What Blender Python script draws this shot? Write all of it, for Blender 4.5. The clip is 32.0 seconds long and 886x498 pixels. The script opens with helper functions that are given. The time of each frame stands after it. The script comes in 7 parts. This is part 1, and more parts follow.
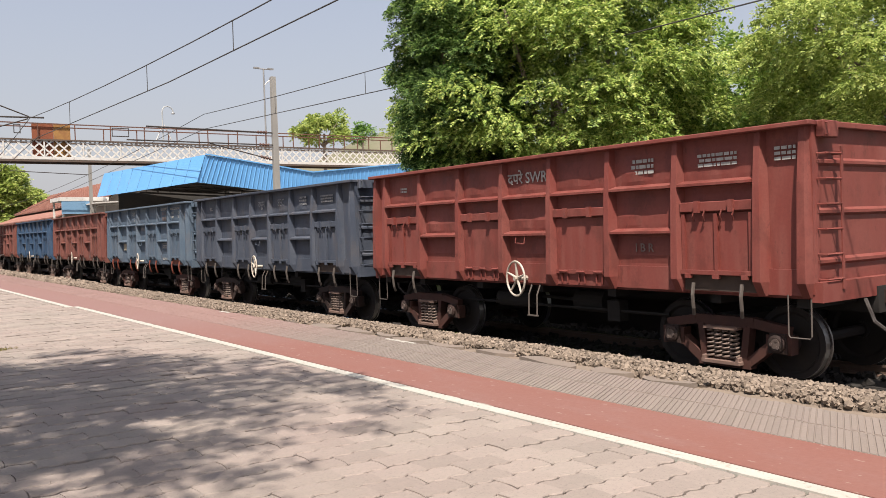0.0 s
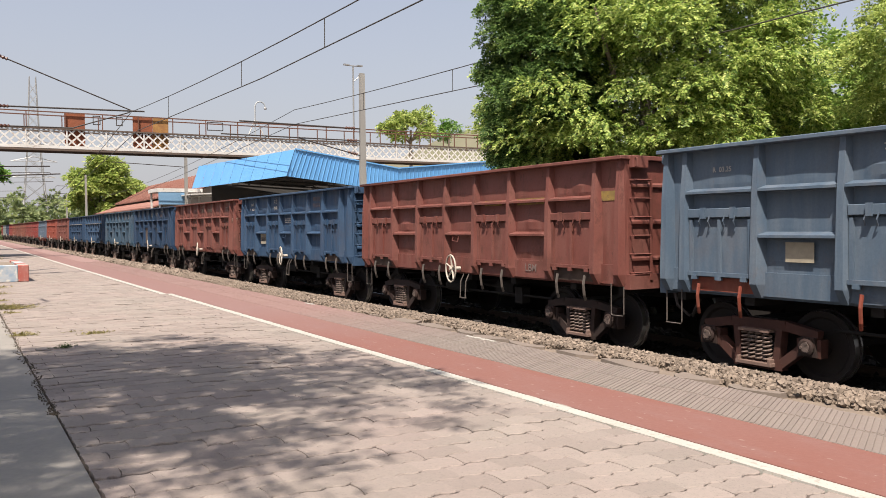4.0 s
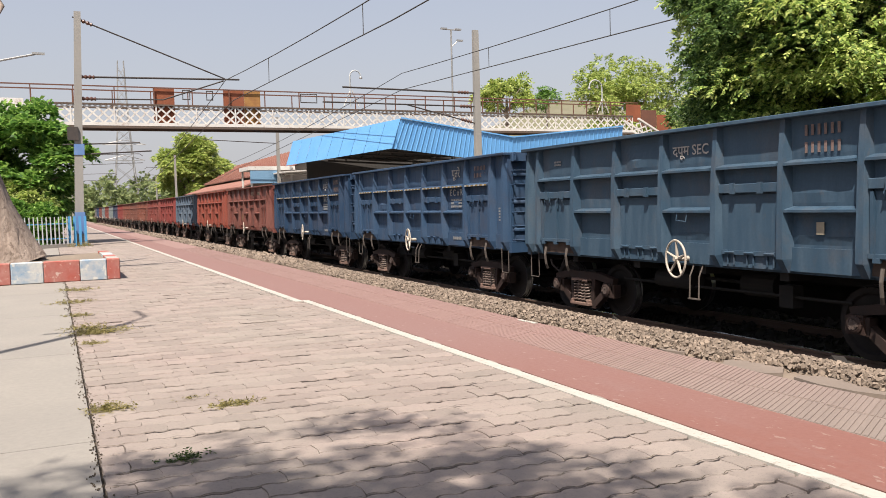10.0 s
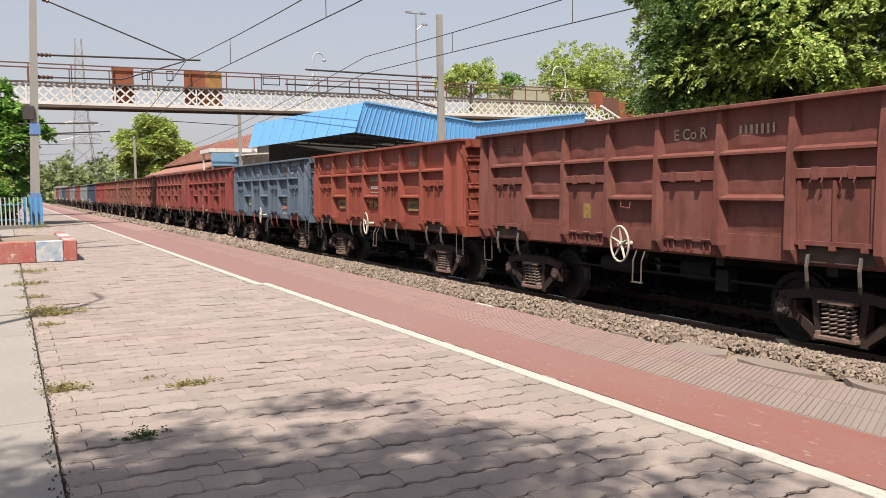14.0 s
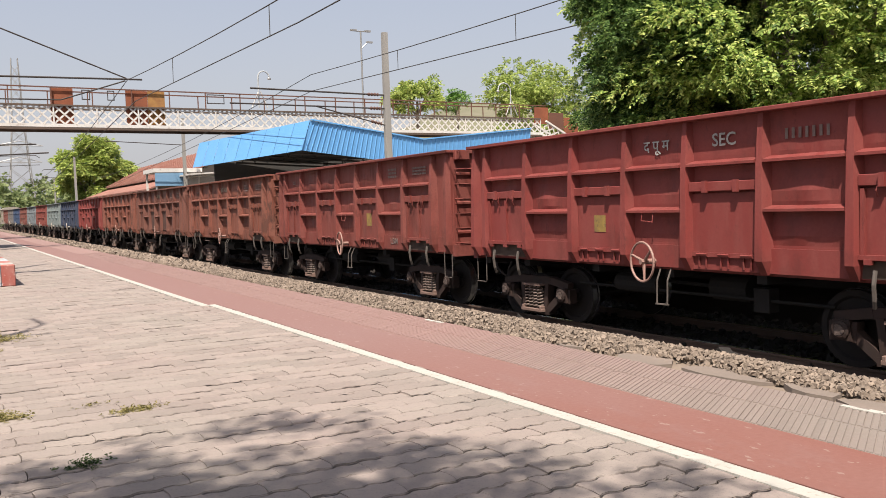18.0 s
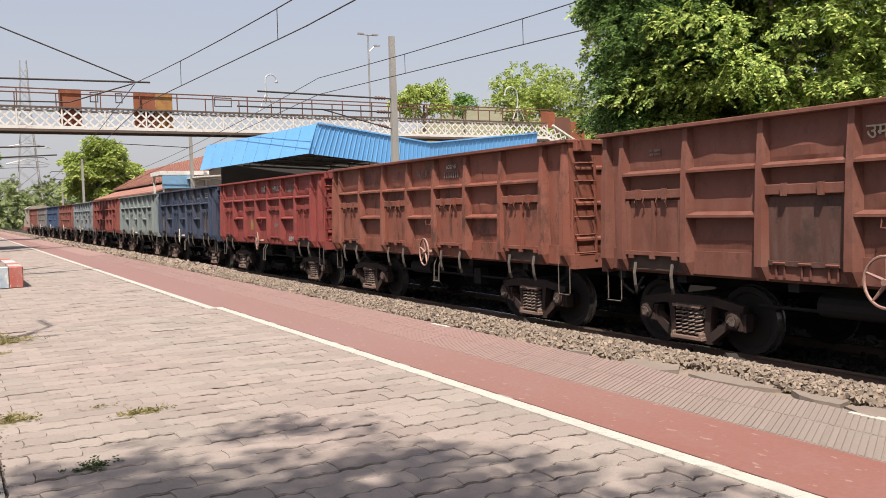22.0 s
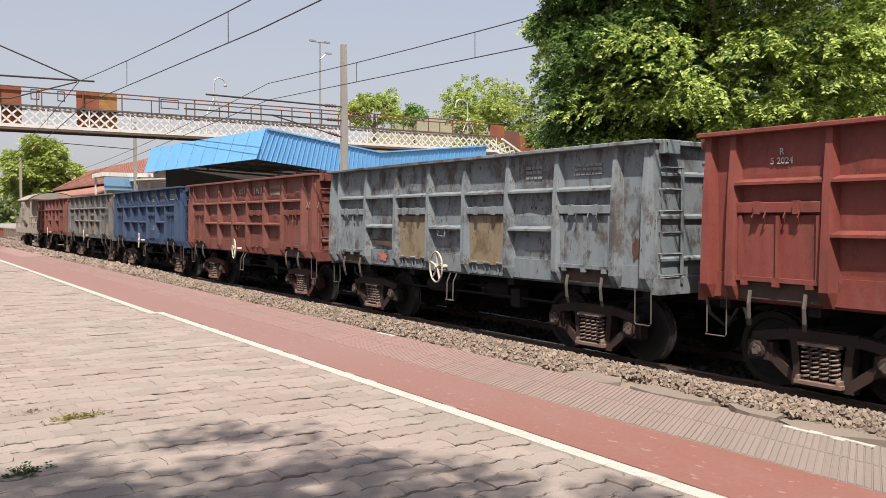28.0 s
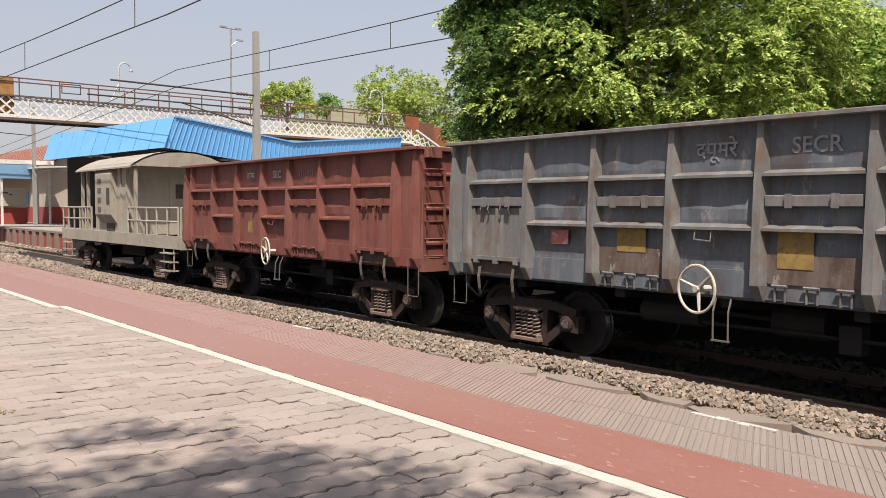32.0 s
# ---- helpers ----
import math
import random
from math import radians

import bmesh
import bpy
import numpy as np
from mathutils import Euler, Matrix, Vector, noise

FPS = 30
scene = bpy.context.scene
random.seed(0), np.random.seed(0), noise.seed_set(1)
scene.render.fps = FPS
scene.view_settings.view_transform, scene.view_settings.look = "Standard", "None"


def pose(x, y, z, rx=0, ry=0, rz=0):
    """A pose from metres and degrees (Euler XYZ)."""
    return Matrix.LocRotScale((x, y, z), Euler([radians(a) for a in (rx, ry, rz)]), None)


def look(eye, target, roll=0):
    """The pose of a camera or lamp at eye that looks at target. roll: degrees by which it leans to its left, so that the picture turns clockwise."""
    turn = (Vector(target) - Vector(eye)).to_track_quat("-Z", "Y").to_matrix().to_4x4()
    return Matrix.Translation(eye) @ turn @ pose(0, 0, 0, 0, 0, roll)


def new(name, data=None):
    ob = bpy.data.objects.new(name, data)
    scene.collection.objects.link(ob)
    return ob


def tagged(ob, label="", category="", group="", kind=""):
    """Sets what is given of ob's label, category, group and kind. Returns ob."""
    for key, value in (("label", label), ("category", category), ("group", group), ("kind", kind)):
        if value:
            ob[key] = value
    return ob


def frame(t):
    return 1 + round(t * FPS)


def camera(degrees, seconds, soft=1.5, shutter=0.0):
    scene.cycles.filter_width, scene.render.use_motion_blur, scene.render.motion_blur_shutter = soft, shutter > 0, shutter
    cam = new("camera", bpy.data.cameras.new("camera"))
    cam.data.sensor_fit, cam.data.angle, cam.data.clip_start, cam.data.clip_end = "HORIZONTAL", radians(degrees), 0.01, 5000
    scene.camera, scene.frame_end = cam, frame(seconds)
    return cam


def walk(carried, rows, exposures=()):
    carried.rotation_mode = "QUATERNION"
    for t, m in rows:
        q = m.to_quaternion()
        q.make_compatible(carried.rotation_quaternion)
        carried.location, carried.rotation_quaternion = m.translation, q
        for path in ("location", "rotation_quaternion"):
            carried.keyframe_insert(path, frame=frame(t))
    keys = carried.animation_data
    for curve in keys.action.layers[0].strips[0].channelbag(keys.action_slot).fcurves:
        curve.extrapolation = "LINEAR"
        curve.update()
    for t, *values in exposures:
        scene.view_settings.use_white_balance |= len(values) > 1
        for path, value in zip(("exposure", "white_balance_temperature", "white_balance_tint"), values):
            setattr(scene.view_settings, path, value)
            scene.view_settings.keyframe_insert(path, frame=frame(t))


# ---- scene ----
# ---------- camera and its walk ----------
cam = camera(55.81, 32.0, soft=0.5)
PATH = (
    (0.0, -0.40, -5.20, 1.295, 88.50, 1.91, -36.05),
    (0.5, -0.40, -5.20, 1.295, 88.99, 2.89, -35.42),
    (1.0, -0.40, -5.20, 1.295, 89.71, 2.53, -35.08),
    (1.5, -0.40, -5.20, 1.295, 89.30, 2.68, -34.18),
    (2.0, -0.40, -5.20, 1.295, 89.34, 2.66, -33.39),
    (2.5, -0.40, -5.20, 1.295, 89.54, 2.72, -33.20),
    (3.0, -0.40, -5.20, 1.295, 89.31, 1.88, -32.74),
    (3.5, -0.40, -5.20, 1.295, 88.88, 1.09, -31.91),
    (4.0, -0.40, -5.20, 1.295, 88.46, 0.53, -30.35),
    (4.5, -0.40, -5.20, 1.295, 88.90, 1.04, -28.49),
    (6.5, -0.40, -5.20, 1.295, 88.38, 1.03, -28.58),
    (7.0, -0.40, -5.20, 1.295, 87.66, -0.66, -28.10),
    (7.5, -0.28, -3.64, 1.313, 87.02, -0.20, -29.70),
    (8.0, -0.02, -0.11, 1.349, 86.09, 0.36, -31.34),
    (8.5, 0.02, 0.13, 1.351, 86.56, 1.46, -26.33),
    (9.0, 0.02, 0.19, 1.352, 86.84, 1.82, -23.60),
    (9.5, 0.03, 0.18, 1.345, 86.91, 1.80, -24.13),
    (10.0, 0.03, 0.15, 1.353, 86.88, 1.57, -25.05),
    (10.5, 0.02, 0.16, 1.349, 87.03, 1.52, -25.11),
    (11.0, 0.03, 0.13, 1.355, 87.03, 1.75, -25.47),
    (11.5, 0.02, 0.14, 1.352, 87.16, 1.68, -25.54),
    (12.0, 0.02, 0.15, 1.347, 87.16, 1.64, -25.60),
    (12.5, 0.02, 0.12, 1.356, 87.19, 1.36, -26.00),
    (13.0, 0.02, 0.13, 1.347, 86.75, 1.43, -26.30),
    (13.5, 0.03, 0.08, 1.346, 86.04, 1.09, -26.79),
    (15.5, 0.01, -0.07, 1.372, 85.61, 1.37, -29.26),
    (16.0, 0.02, -0.08, 1.371, 86.22, 1.62, -29.40),
    (16.5, 0.02, -0.02, 1.363, 86.69, 1.86, -30.12),
    (17.0, 0.02, -0.02, 1.360, 86.69, 2.02, -30.48),
    (17.5, 0.03, -0.02, 1.364, 86.81, 2.11, -30.81),
    (18.0, 0.03, -0.01, 1.357, 86.81, 1.91, -31.02),
    (18.5, 0.02, -0.01, 1.361, 86.94, 1.72, -31.22),
    (19.0, 0.02, -0.02, 1.361, 86.95, 1.60, -31.07),
    (19.5, 0.02, -0.01, 1.360, 86.98, 1.39, -30.90),
    (20.0, 0.02, -0.01, 1.364, 87.12, 1.54, -30.99),
    (20.5, 0.02, -0.01, 1.360, 87.17, 1.48, -31.05),
    (21.0, 0.02, -0.02, 1.361, 87.15, 1.35, -31.07),
    (21.5, 0.02, -0.01, 1.364, 87.20, 1.85, -31.00),
    (22.0, 0.02, -0.01, 1.363, 87.07, 1.64, -30.60),
    (22.5, 0.01, -0.02, 1.361, 87.61, 1.11, -30.41),
    (23.0, 0.02, -0.02, 1.362, 87.35, 0.91, -30.02),
    (23.5, 0.01, -0.02, 1.359, 87.58, 0.33, -30.23),
    (24.0, 0.01, -0.01, 1.358, 87.54, 0.66, -31.39),
    (24.5, 0.01, -0.02, 1.362, 87.62, 0.53, -31.93),
    (25.0, 0.01, -0.01, 1.361, 87.81, 0.37, -32.82),
    (25.5, 0.00, -0.01, 1.357, 87.99, 0.29, -33.39),
    (27.5, 0.00, -0.01, 1.355, 87.80, 0.04, -33.98),
    (28.0, 0.01, -0.01, 1.352, 87.75, 0.07, -34.16),
    (28.5, 0.00, -0.00, 1.355, 87.69, 0.07, -34.58),
    (29.0, 0.01, -0.00, 1.353, 87.82, 0.02, -34.82),
    (29.5, 0.01, 0.01, 1.352, 87.66, 0.08, -35.02),
    (30.0, 0.01, 0.00, 1.351, 87.70, 0.13, -35.48),
    (30.5, -0.01, 0.01, 1.353, 88.03, -0.06, -37.15),
    (31.0, -0.02, 0.01, 1.350, 87.82, -0.19, -38.06),
    (31.5, -0.05, -0.00, 1.355, 87.61, -0.26, -38.90),
    (32.0, -0.01, 0.02, 1.359, 87.17, -0.24, -40.02),
)
walk(cam, [(t, pose(x, y, z, a, b, c)) for t, x, y, z, a, b, c in PATH],
     exposures=((0.0, 0.90, 6800, 13), (32.0, 0.90, 6800, 13)))

# ---------- world, sun, exposure ----------
SUN_TO = Vector((-0.335, -0.380, 0.866)).normalized()
world = bpy.data.worlds.new("sky")
scene.world = world
world.use_nodes = True
wn = world.node_tree.nodes
wl = world.node_tree.links
sky = wn.new("ShaderNodeTexSky")
sky.sky_type = 'NISHITA'
sky.sun_disc = False
sky.sun_elevation = math.asin(SUN_TO.z)
sky.sun_rotation = math.atan2(SUN_TO.x, SUN_TO.y)
sky.air_density = 1.0
sky.dust_density = 3.0
sky.ozone_density = 1.0
wn["Background"].inputs[1].default_value = 0.104
# pale summer haze, thick near the horizon and thinner overhead
wt = wn.new("ShaderNodeTexCoord")
wx = wn.new("ShaderNodeSeparateXYZ")
wl.new(wt.outputs["Generated"], wx.inputs[0])
wr = wn.new("ShaderNodeMapRange")
wr.inputs["From Min"].default_value = 0.0
wr.inputs["From Max"].default_value = 0.60
wr.inputs["To Min"].default_value = 0.88
wr.inputs["To Max"].default_value = 0.15
wl.new(wx.outputs["Z"], wr.inputs["Value"])
wm = wn.new("ShaderNodeMix")
wm.data_type = 'RGBA'
wm.inputs[7].default_value = (2.80, 2.88, 3.15, 1.0)
wl.new(wr.outputs[0], wm.inputs[0])
wl.new(sky.outputs[0], wm.inputs[6])
wl.new(wm.outputs[2], wn["Background"].inputs[0])
sun = new("sun", bpy.data.lights.new("sun", 'SUN'))
sun.data.energy = 5.0
sun.data.angle = radians(0.6)
sun.data.color = (1.0, 0.95, 0.87)
sun.matrix_world = look(SUN_TO * 60, (0, 0, 0))

# ---------- materials ----------
def mat(name, rough=0.8, metal=0.0, spec=0.5):
    m = bpy.data.materials.new(name)
    m.use_nodes = True
    b = m.node_tree.nodes["Principled BSDF"]
    b.inputs["Roughness"].default_value = rough
    b.inputs["Metallic"].default_value = metal
    b.inputs["Specular IOR Level"].default_value = spec
    return m, m.node_tree, b


def nd(nt, kind, **sockets):
    n = nt.nodes.new(kind)
    for k, v in sockets.items():
        n.inputs[k.replace("_", " ")].default_value = v
    return n


def coords(nt, use, shift=True):
    """Texture coordinates; the object's own space gets a random shift for each object."""
    if use == "world":
        g = nt.nodes.new("ShaderNodeNewGeometry")
        return g.outputs["Position"]
    tc = nt.nodes.new("ShaderNodeTexCoord")
    oi = nt.nodes.new("ShaderNodeObjectInfo")
    vm = nt.nodes.new("ShaderNodeVectorMath")
    vm.operation = 'MULTIPLY_ADD'
    nt.links.new(oi.outputs["Random"], vm.inputs[0])
    vm.inputs[1].default_value = (37.0, 53.0, 29.0)
    nt.links.new(tc.outputs["Object"], vm.inputs[2])
    return vm.outputs[0]


def noise_fac(nt, co, scale, detail=5.0, rough=0.6, stretch=None, lo=0.4, hi=0.6):
    if stretch:
        mp = nt.nodes.new("ShaderNodeMapping")
        mp.inputs["Scale"].default_value = stretch
        nt.links.new(co, mp.inputs[0])
        co = mp.outputs[0]
    n = nt.nodes.new("ShaderNodeTexNoise")
    n.inputs["Scale"].default_value = scale
    n.inputs["Detail"].default_value = detail
    n.inputs["Roughness"].default_value = rough
    nt.links.new(co, n.inputs["Vector"])
    r = nt.nodes.new("ShaderNodeMapRange")
    r.inputs["From Min"].default_value = lo
    r.inputs["From Max"].default_value = hi
    nt.links.new(n.outputs["Fac"], r.inputs["Value"])
    return r.outputs[0], n.outputs["Fac"]


ALBEDO = 0.82


def mixc(nt, fac, a, b):
    m = nt.nodes.new("ShaderNodeMix")
    m.data_type = 'RGBA'
    for sock, v in ((m.inputs[0], fac), (m.inputs[6], a), (m.inputs[7], b)):
        if hasattr(v, "links"):
            nt.links.new(v, sock)
        elif isinstance(v, (int, float)):
            sock.default_value = v
        else:
            sock.default_value = (*v, 1.0)
    return m.outputs[2]


def scaled(nt, v, k):
    m = nt.nodes.new("ShaderNodeMath")
    m.operation = 'MULTIPLY'
    nt.links.new(v, m.inputs[0])
    m.inputs[1].default_value = k
    return m.outputs[0]


def bump(nt, bsdf, height, strength=0.3, dist=0.01):
    b = nt.nodes.new("ShaderNodeBump")
    b.inputs["Strength"].default_value = strength
    b.inputs["Distance"].default_value = dist
    nt.links.new(height, b.inputs["Height"])
    nt.links.new(b.outputs[0], bsdf.inputs["Normal"])


def surface(name, base, second, rough=0.85, use="object", big=0.8, fine=12.0, amount=0.5, speck=None, speck_scale=40.0, speck_amount=0.6,
            metal=0.0, relief=0.25, dist=0.006, rand=0.0, spec=0.35, stretch=None):
    """A two-scale surface: broad stains from base to second, fine grain, and optional specks."""
    base, second = (tuple(v * ALBEDO for v in c) for c in (base, second))
    speck = speck and tuple(v * ALBEDO for v in speck)
    m, nt, b = mat(name, rough, metal, spec)
    co = coords(nt, use)
    f1, _ = noise_fac(nt, co, big, 4.0, 0.6, stretch, 0.35, 0.68)
    f2, raw = noise_fac(nt, co, fine, 6.0, 0.65, None, 0.3, 0.75)
    c = mixc(nt, scaled(nt, f1, amount), base, second)
    dark = tuple(v * 0.72 for v in base)
    c = mixc(nt, scaled(nt, f2, 0.45), c, dark)
    if speck:
        f3, _ = noise_fac(nt, co, speck_scale, 3.0, 0.6, None, 0.58, 0.66)
        c = mixc(nt, scaled(nt, f3, speck_amount), c, speck)
    if rand:
        oi = nt.nodes.new("ShaderNodeObjectInfo")
        ge = nt.nodes.new("ShaderNodeNewGeometry")
        ad = nt.nodes.new("ShaderNodeMath")
        ad.operation = 'ADD'
        nt.links.new(oi.outputs["Random"], ad.inputs[0])
        nt.links.new(ge.outputs["Random Per Island"], ad.inputs[1])
        fr = nt.nodes.new("ShaderNodeMath")
        fr.operation = 'FRACT'
        nt.links.new(ad.outputs[0], fr.inputs[0])
        mr = nt.nodes.new("ShaderNodeMapRange")
        mr.inputs["To Min"].default_value = 1.0 - rand
        mr.inputs["To Max"].default_value = 1.0 + rand
        nt.links.new(fr.outputs[0], mr.inputs["Value"])
        hs = nt.nodes.new("ShaderNodeHueSaturation")
        nt.links.new(mr.outputs[0], hs.inputs["Value"])
        nt.links.new(c, hs.inputs["Color"])
        c = hs.outputs[0]
    nt.links.new(c, b.inputs["Base Color"])
    bump(nt, b, raw, relief, dist)
    return m


def wagon_paint(name, base, dust, rust=(0.12, 0.045, 0.025), worn=0.45, dusty=0.5, scale=1.0, patch=None):
    """Weathered wagon paint: streaks of dust running down, rust blotches, chipped patches."""
    base, dust, rust = (tuple(v * ALBEDO for v in c) for c in (base, dust, rust))
    m, nt, b = mat(name, 0.62, 0.0, 0.25)
    co = coords(nt, "object")
    streak, _ = noise_fac(nt, co, 2.4 * scale, 5.0, 0.62, (1.0, 2.6, 0.35), 0.42, 0.70)
    blot, raw = noise_fac(nt, co, 1.6 * scale, 7.0, 0.70, (1.0, 1.0, 0.7), 0.50, 0.62)
    fine, fraw = noise_fac(nt, co, 26.0, 5.0, 0.7, None, 0.35, 0.75)
    chip, _ = noise_fac(nt, co, 5.0, 6.0, 0.75, (1.0, 1.0, 0.45), 0.575 + 0.07 * (1 - worn), 0.60 + 0.07 * (1 - worn))
    c = mixc(nt, scaled(nt, streak, dusty), base, dust)
    c = mixc(nt, scaled(nt, blot, worn), c, rust)
    c = mixc(nt, scaled(nt, fine, 0.35), c, tuple(v * 0.65 for v in base))
    c = mixc(nt, scaled(nt, chip, worn * 0.9), c, patch or rust)
    nt.links.new(c, b.inputs["Base Color"])
    rr = nt.nodes.new("ShaderNodeMapRange")
    rr.inputs["To Min"].default_value = 0.5
    rr.inputs["To Max"].default_value = 0.85
    nt.links.new(streak, rr.inputs["Value"])
    nt.links.new(rr.outputs[0], b.inputs["Roughness"])
    bump(nt, b, fraw, 0.2, 0.003)
    return m


RED = dict(rust=(0.10, 0.035, 0.022))
M_WAG = {
    "redbrown": wagon_paint("paint_redbrown", (0.190, 0.048, 0.039), (0.245, 0.102, 0.083), (0.085, 0.028, 0.022), 0.5, 0.4),
    "brown": wagon_paint("paint_brown", (0.165, 0.056, 0.045), (0.225, 0.112, 0.091), (0.08, 0.034, 0.026), 0.55, 0.45),
    "dusty": wagon_paint("paint_dusty_brown", (0.195, 0.066, 0.045), (0.25, 0.120, 0.09), (0.055, 0.028, 0.022), 0.7, 0.45),
    "darkbrown": wagon_paint("paint_dark_brown", (0.155, 0.060, 0.044), (0.22, 0.11, 0.085), (0.08, 0.035, 0.025), 0.5, 0.45),
    "red": wagon_paint("paint_red", (0.205, 0.042, 0.037), (0.25, 0.088, 0.074), (0.10, 0.030, 0.025), 0.45, 0.35),
    "orange": wagon_paint("paint_orange_red", (0.235, 0.056, 0.037), (0.27, 0.102, 0.075), (0.12, 0.036, 0.026), 0.35, 0.35),
    "slate": wagon_paint("paint_slate", (0.054, 0.066, 0.092), (0.125, 0.137, 0.160), (0.11, 0.085, 0.07), 0.3, 0.5),
    "steel": wagon_paint("paint_steel_blue", (0.078, 0.115, 0.160), (0.175, 0.202, 0.230), (0.14, 0.10, 0.08), 0.2, 0.45),
    "blue": wagon_paint("paint_blue", (0.028, 0.064, 0.124), (0.078, 0.120, 0.182), (0.08, 0.06, 0.055), 0.25, 0.38),
    "navy": wagon_paint("paint_navy", (0.016, 0.042, 0.088), (0.054, 0.086, 0.140), (0.07, 0.05, 0.045), 0.25, 0.35),
    "teal": wagon_paint("paint_teal_slate", (0.036, 0.072, 0.112), (0.088, 0.135, 0.180), (0.12, 0.09, 0.07), 0.22, 0.5),
    "pale": wagon_paint("paint_pale_green_grey", (0.165, 0.20, 0.20), (0.25, 0.27, 0.26), (0.13, 0.09, 0.065), 0.35, 0.5),
    "worn": wagon_paint("paint_worn_pale_grey", (0.165, 0.195, 0.215), (0.25, 0.265, 0.265), (0.050, 0.032, 0.026), 0.85, 0.6, 1.3, (0.06, 0.04, 0.03)),
    "grey": wagon_paint("paint_worn_grey", (0.13, 0.128, 0.128), (0.245, 0.228, 0.21), (0.12, 0.07, 0.045), 0.6, 0.6, 1.2, (0.14, 0.08, 0.045)),
    # patched paint, also darkened for the shade in the side fields
    "patched": wagon_paint("paint_patched_shaded_slate", (0.10, 0.115, 0.135), (0.21, 0.205, 0.20), (0.085, 0.05, 0.036), 0.6, 0.5, 1.2, (0.20, 0.185, 0.17)),
    "ink": wagon_paint("paint_ink_slate", (0.030, 0.044, 0.078), (0.080, 0.095, 0.130), (0.09, 0.06, 0.05), 0.3, 0.45),
    "bright": wagon_paint("paint_bright_blue", (0.031, 0.058, 0.118), (0.085, 0.112, 0.165), (0.11, 0.08, 0.07), 0.15, 0.35),
}
M_DOOR_RUST = wagon_paint("door_rust", (0.105, 0.072, 0.058), (0.19, 0.175, 0.16), (0.055, 0.035, 0.028), 0.8, 0.55, 1.6, (0.21, 0.20, 0.19))
M_DOOR_DARK = wagon_paint("door_dark", (0.085, 0.042, 0.034), (0.14, 0.095, 0.08), (0.04, 0.025, 0.02), 0.7, 0.5, 1.6)
M_DOOR_OCHRE = wagon_paint("door_ochre", (0.20, 0.155, 0.095), (0.27, 0.25, 0.22), (0.09, 0.05, 0.03), 0.75, 0.55, 1.8, (0.05, 0.035, 0.028))
M_RUSTRED = wagon_paint("oxide_red", (0.20, 0.05, 0.032), (0.25, 0.12, 0.085), worn=0.4)
M_BOGIE = surface("bogie_steel", (0.026, 0.016, 0.013), (0.052, 0.025, 0.019), 0.75, big=3.0, amount=0.8, speck=(0.03, 0.024, 0.02), speck_scale=14)
M_BOGIE_RED = surface("bogie_oxide", (0.075, 0.028, 0.020), (0.040, 0.020, 0.016), 0.75, big=3.0, amount=0.8)
# springs and seats: lighter colour stands in for sun on their outer faces
M_SPRING = surface("spring_steel", (0.20, 0.145, 0.12), (0.09, 0.058, 0.044), 0.6, big=6.0)
M_SEAT = surface("spring_seat_steel", (0.20, 0.13, 0.105), (0.11, 0.06, 0.045), 0.7, big=6.0)
M_CAP = surface("axle_cap_steel", (0.12, 0.09, 0.078), (0.045, 0.03, 0.025), 0.55, big=8.0)
# dark tone for shaded sills, also for rust and paint chips
M_SILL = surface("sill_shade_grime", (0.060, 0.042, 0.034), (0.115, 0.075, 0.055), 0.85, big=2.5, amount=0.8)
# grimy underframe, with the shade below the body put into its colour
M_UNDER = surface("underframe_shade_grime", (0.016, 0.014, 0.013), (0.028, 0.022, 0.018), 0.85, big=2.0)
M_TREAD = surface("wheel_steel", (0.42, 0.40, 0.38), (0.25, 0.22, 0.2), 0.35, metal=0.9, big=5.0)
M_WHEEL = surface("wheel_rust", (0.018, 0.0125, 0.0105), (0.010, 0.008, 0.0075), 0.75, big=3.0, amount=0.8)
M_HANDW = surface("handwheel_white", (0.52, 0.47, 0.40), (0.30, 0.22, 0.17), 0.6, big=5.0, amount=0.6)
M_HANDP = surface("handwheel_pink", (0.33, 0.20, 0.165), (0.20, 0.105, 0.085), 0.6, big=5.0, amount=0.6)
M_STEP = surface("step_iron", (0.11, 0.092, 0.08), (0.06, 0.05, 0.043), 0.7, big=4.0)
M_WHITE = surface("stencil_white", (0.42, 0.41, 0.39), (0.20, 0.19, 0.18), 0.8, big=9.0, amount=0.8)
M_FADED = surface("stencil_faded", (0.21, 0.155, 0.14), (0.12, 0.075, 0.065), 0.8, big=9.0, amount=0.8)
M_FADED_C = surface("stencil_faded_cool", (0.25, 0.255, 0.26), (0.13, 0.135, 0.145), 0.8, big=9.0, amount=0.8)
M_YELLOW = surface("stencil_yellow", (0.29, 0.19, 0.05), (0.12, 0.08, 0.045), 0.8, big=5.0, amount=0.85, speck=(0.09, 0.06, 0.05), speck_scale=16)
M_CREAM = surface("stencil_cream", (0.36, 0.32, 0.24), (0.22, 0.19, 0.15), 0.8, big=6.0)
M_INSIDE = surface("wagon_inside", (0.10, 0.065, 0.05), (0.16, 0.12, 0.10), 0.85, big=1.5)
M_PAVER = surface("paver_concrete", (0.268, 0.230, 0.200), (0.285, 0.218, 0.196), 0.92, use="world", big=0.7, fine=30.0, amount=0.65, rand=0.11,
                  speck=(0.15, 0.13, 0.112), speck_scale=70, speck_amount=0.5, relief=0.5, dist=0.004)
M_JOINT = surface("joint_soil", (0.055, 0.046, 0.038), (0.13, 0.105, 0.085), 0.95, use="world", big=3.0, fine=60, relief=0.6, dist=0.006)
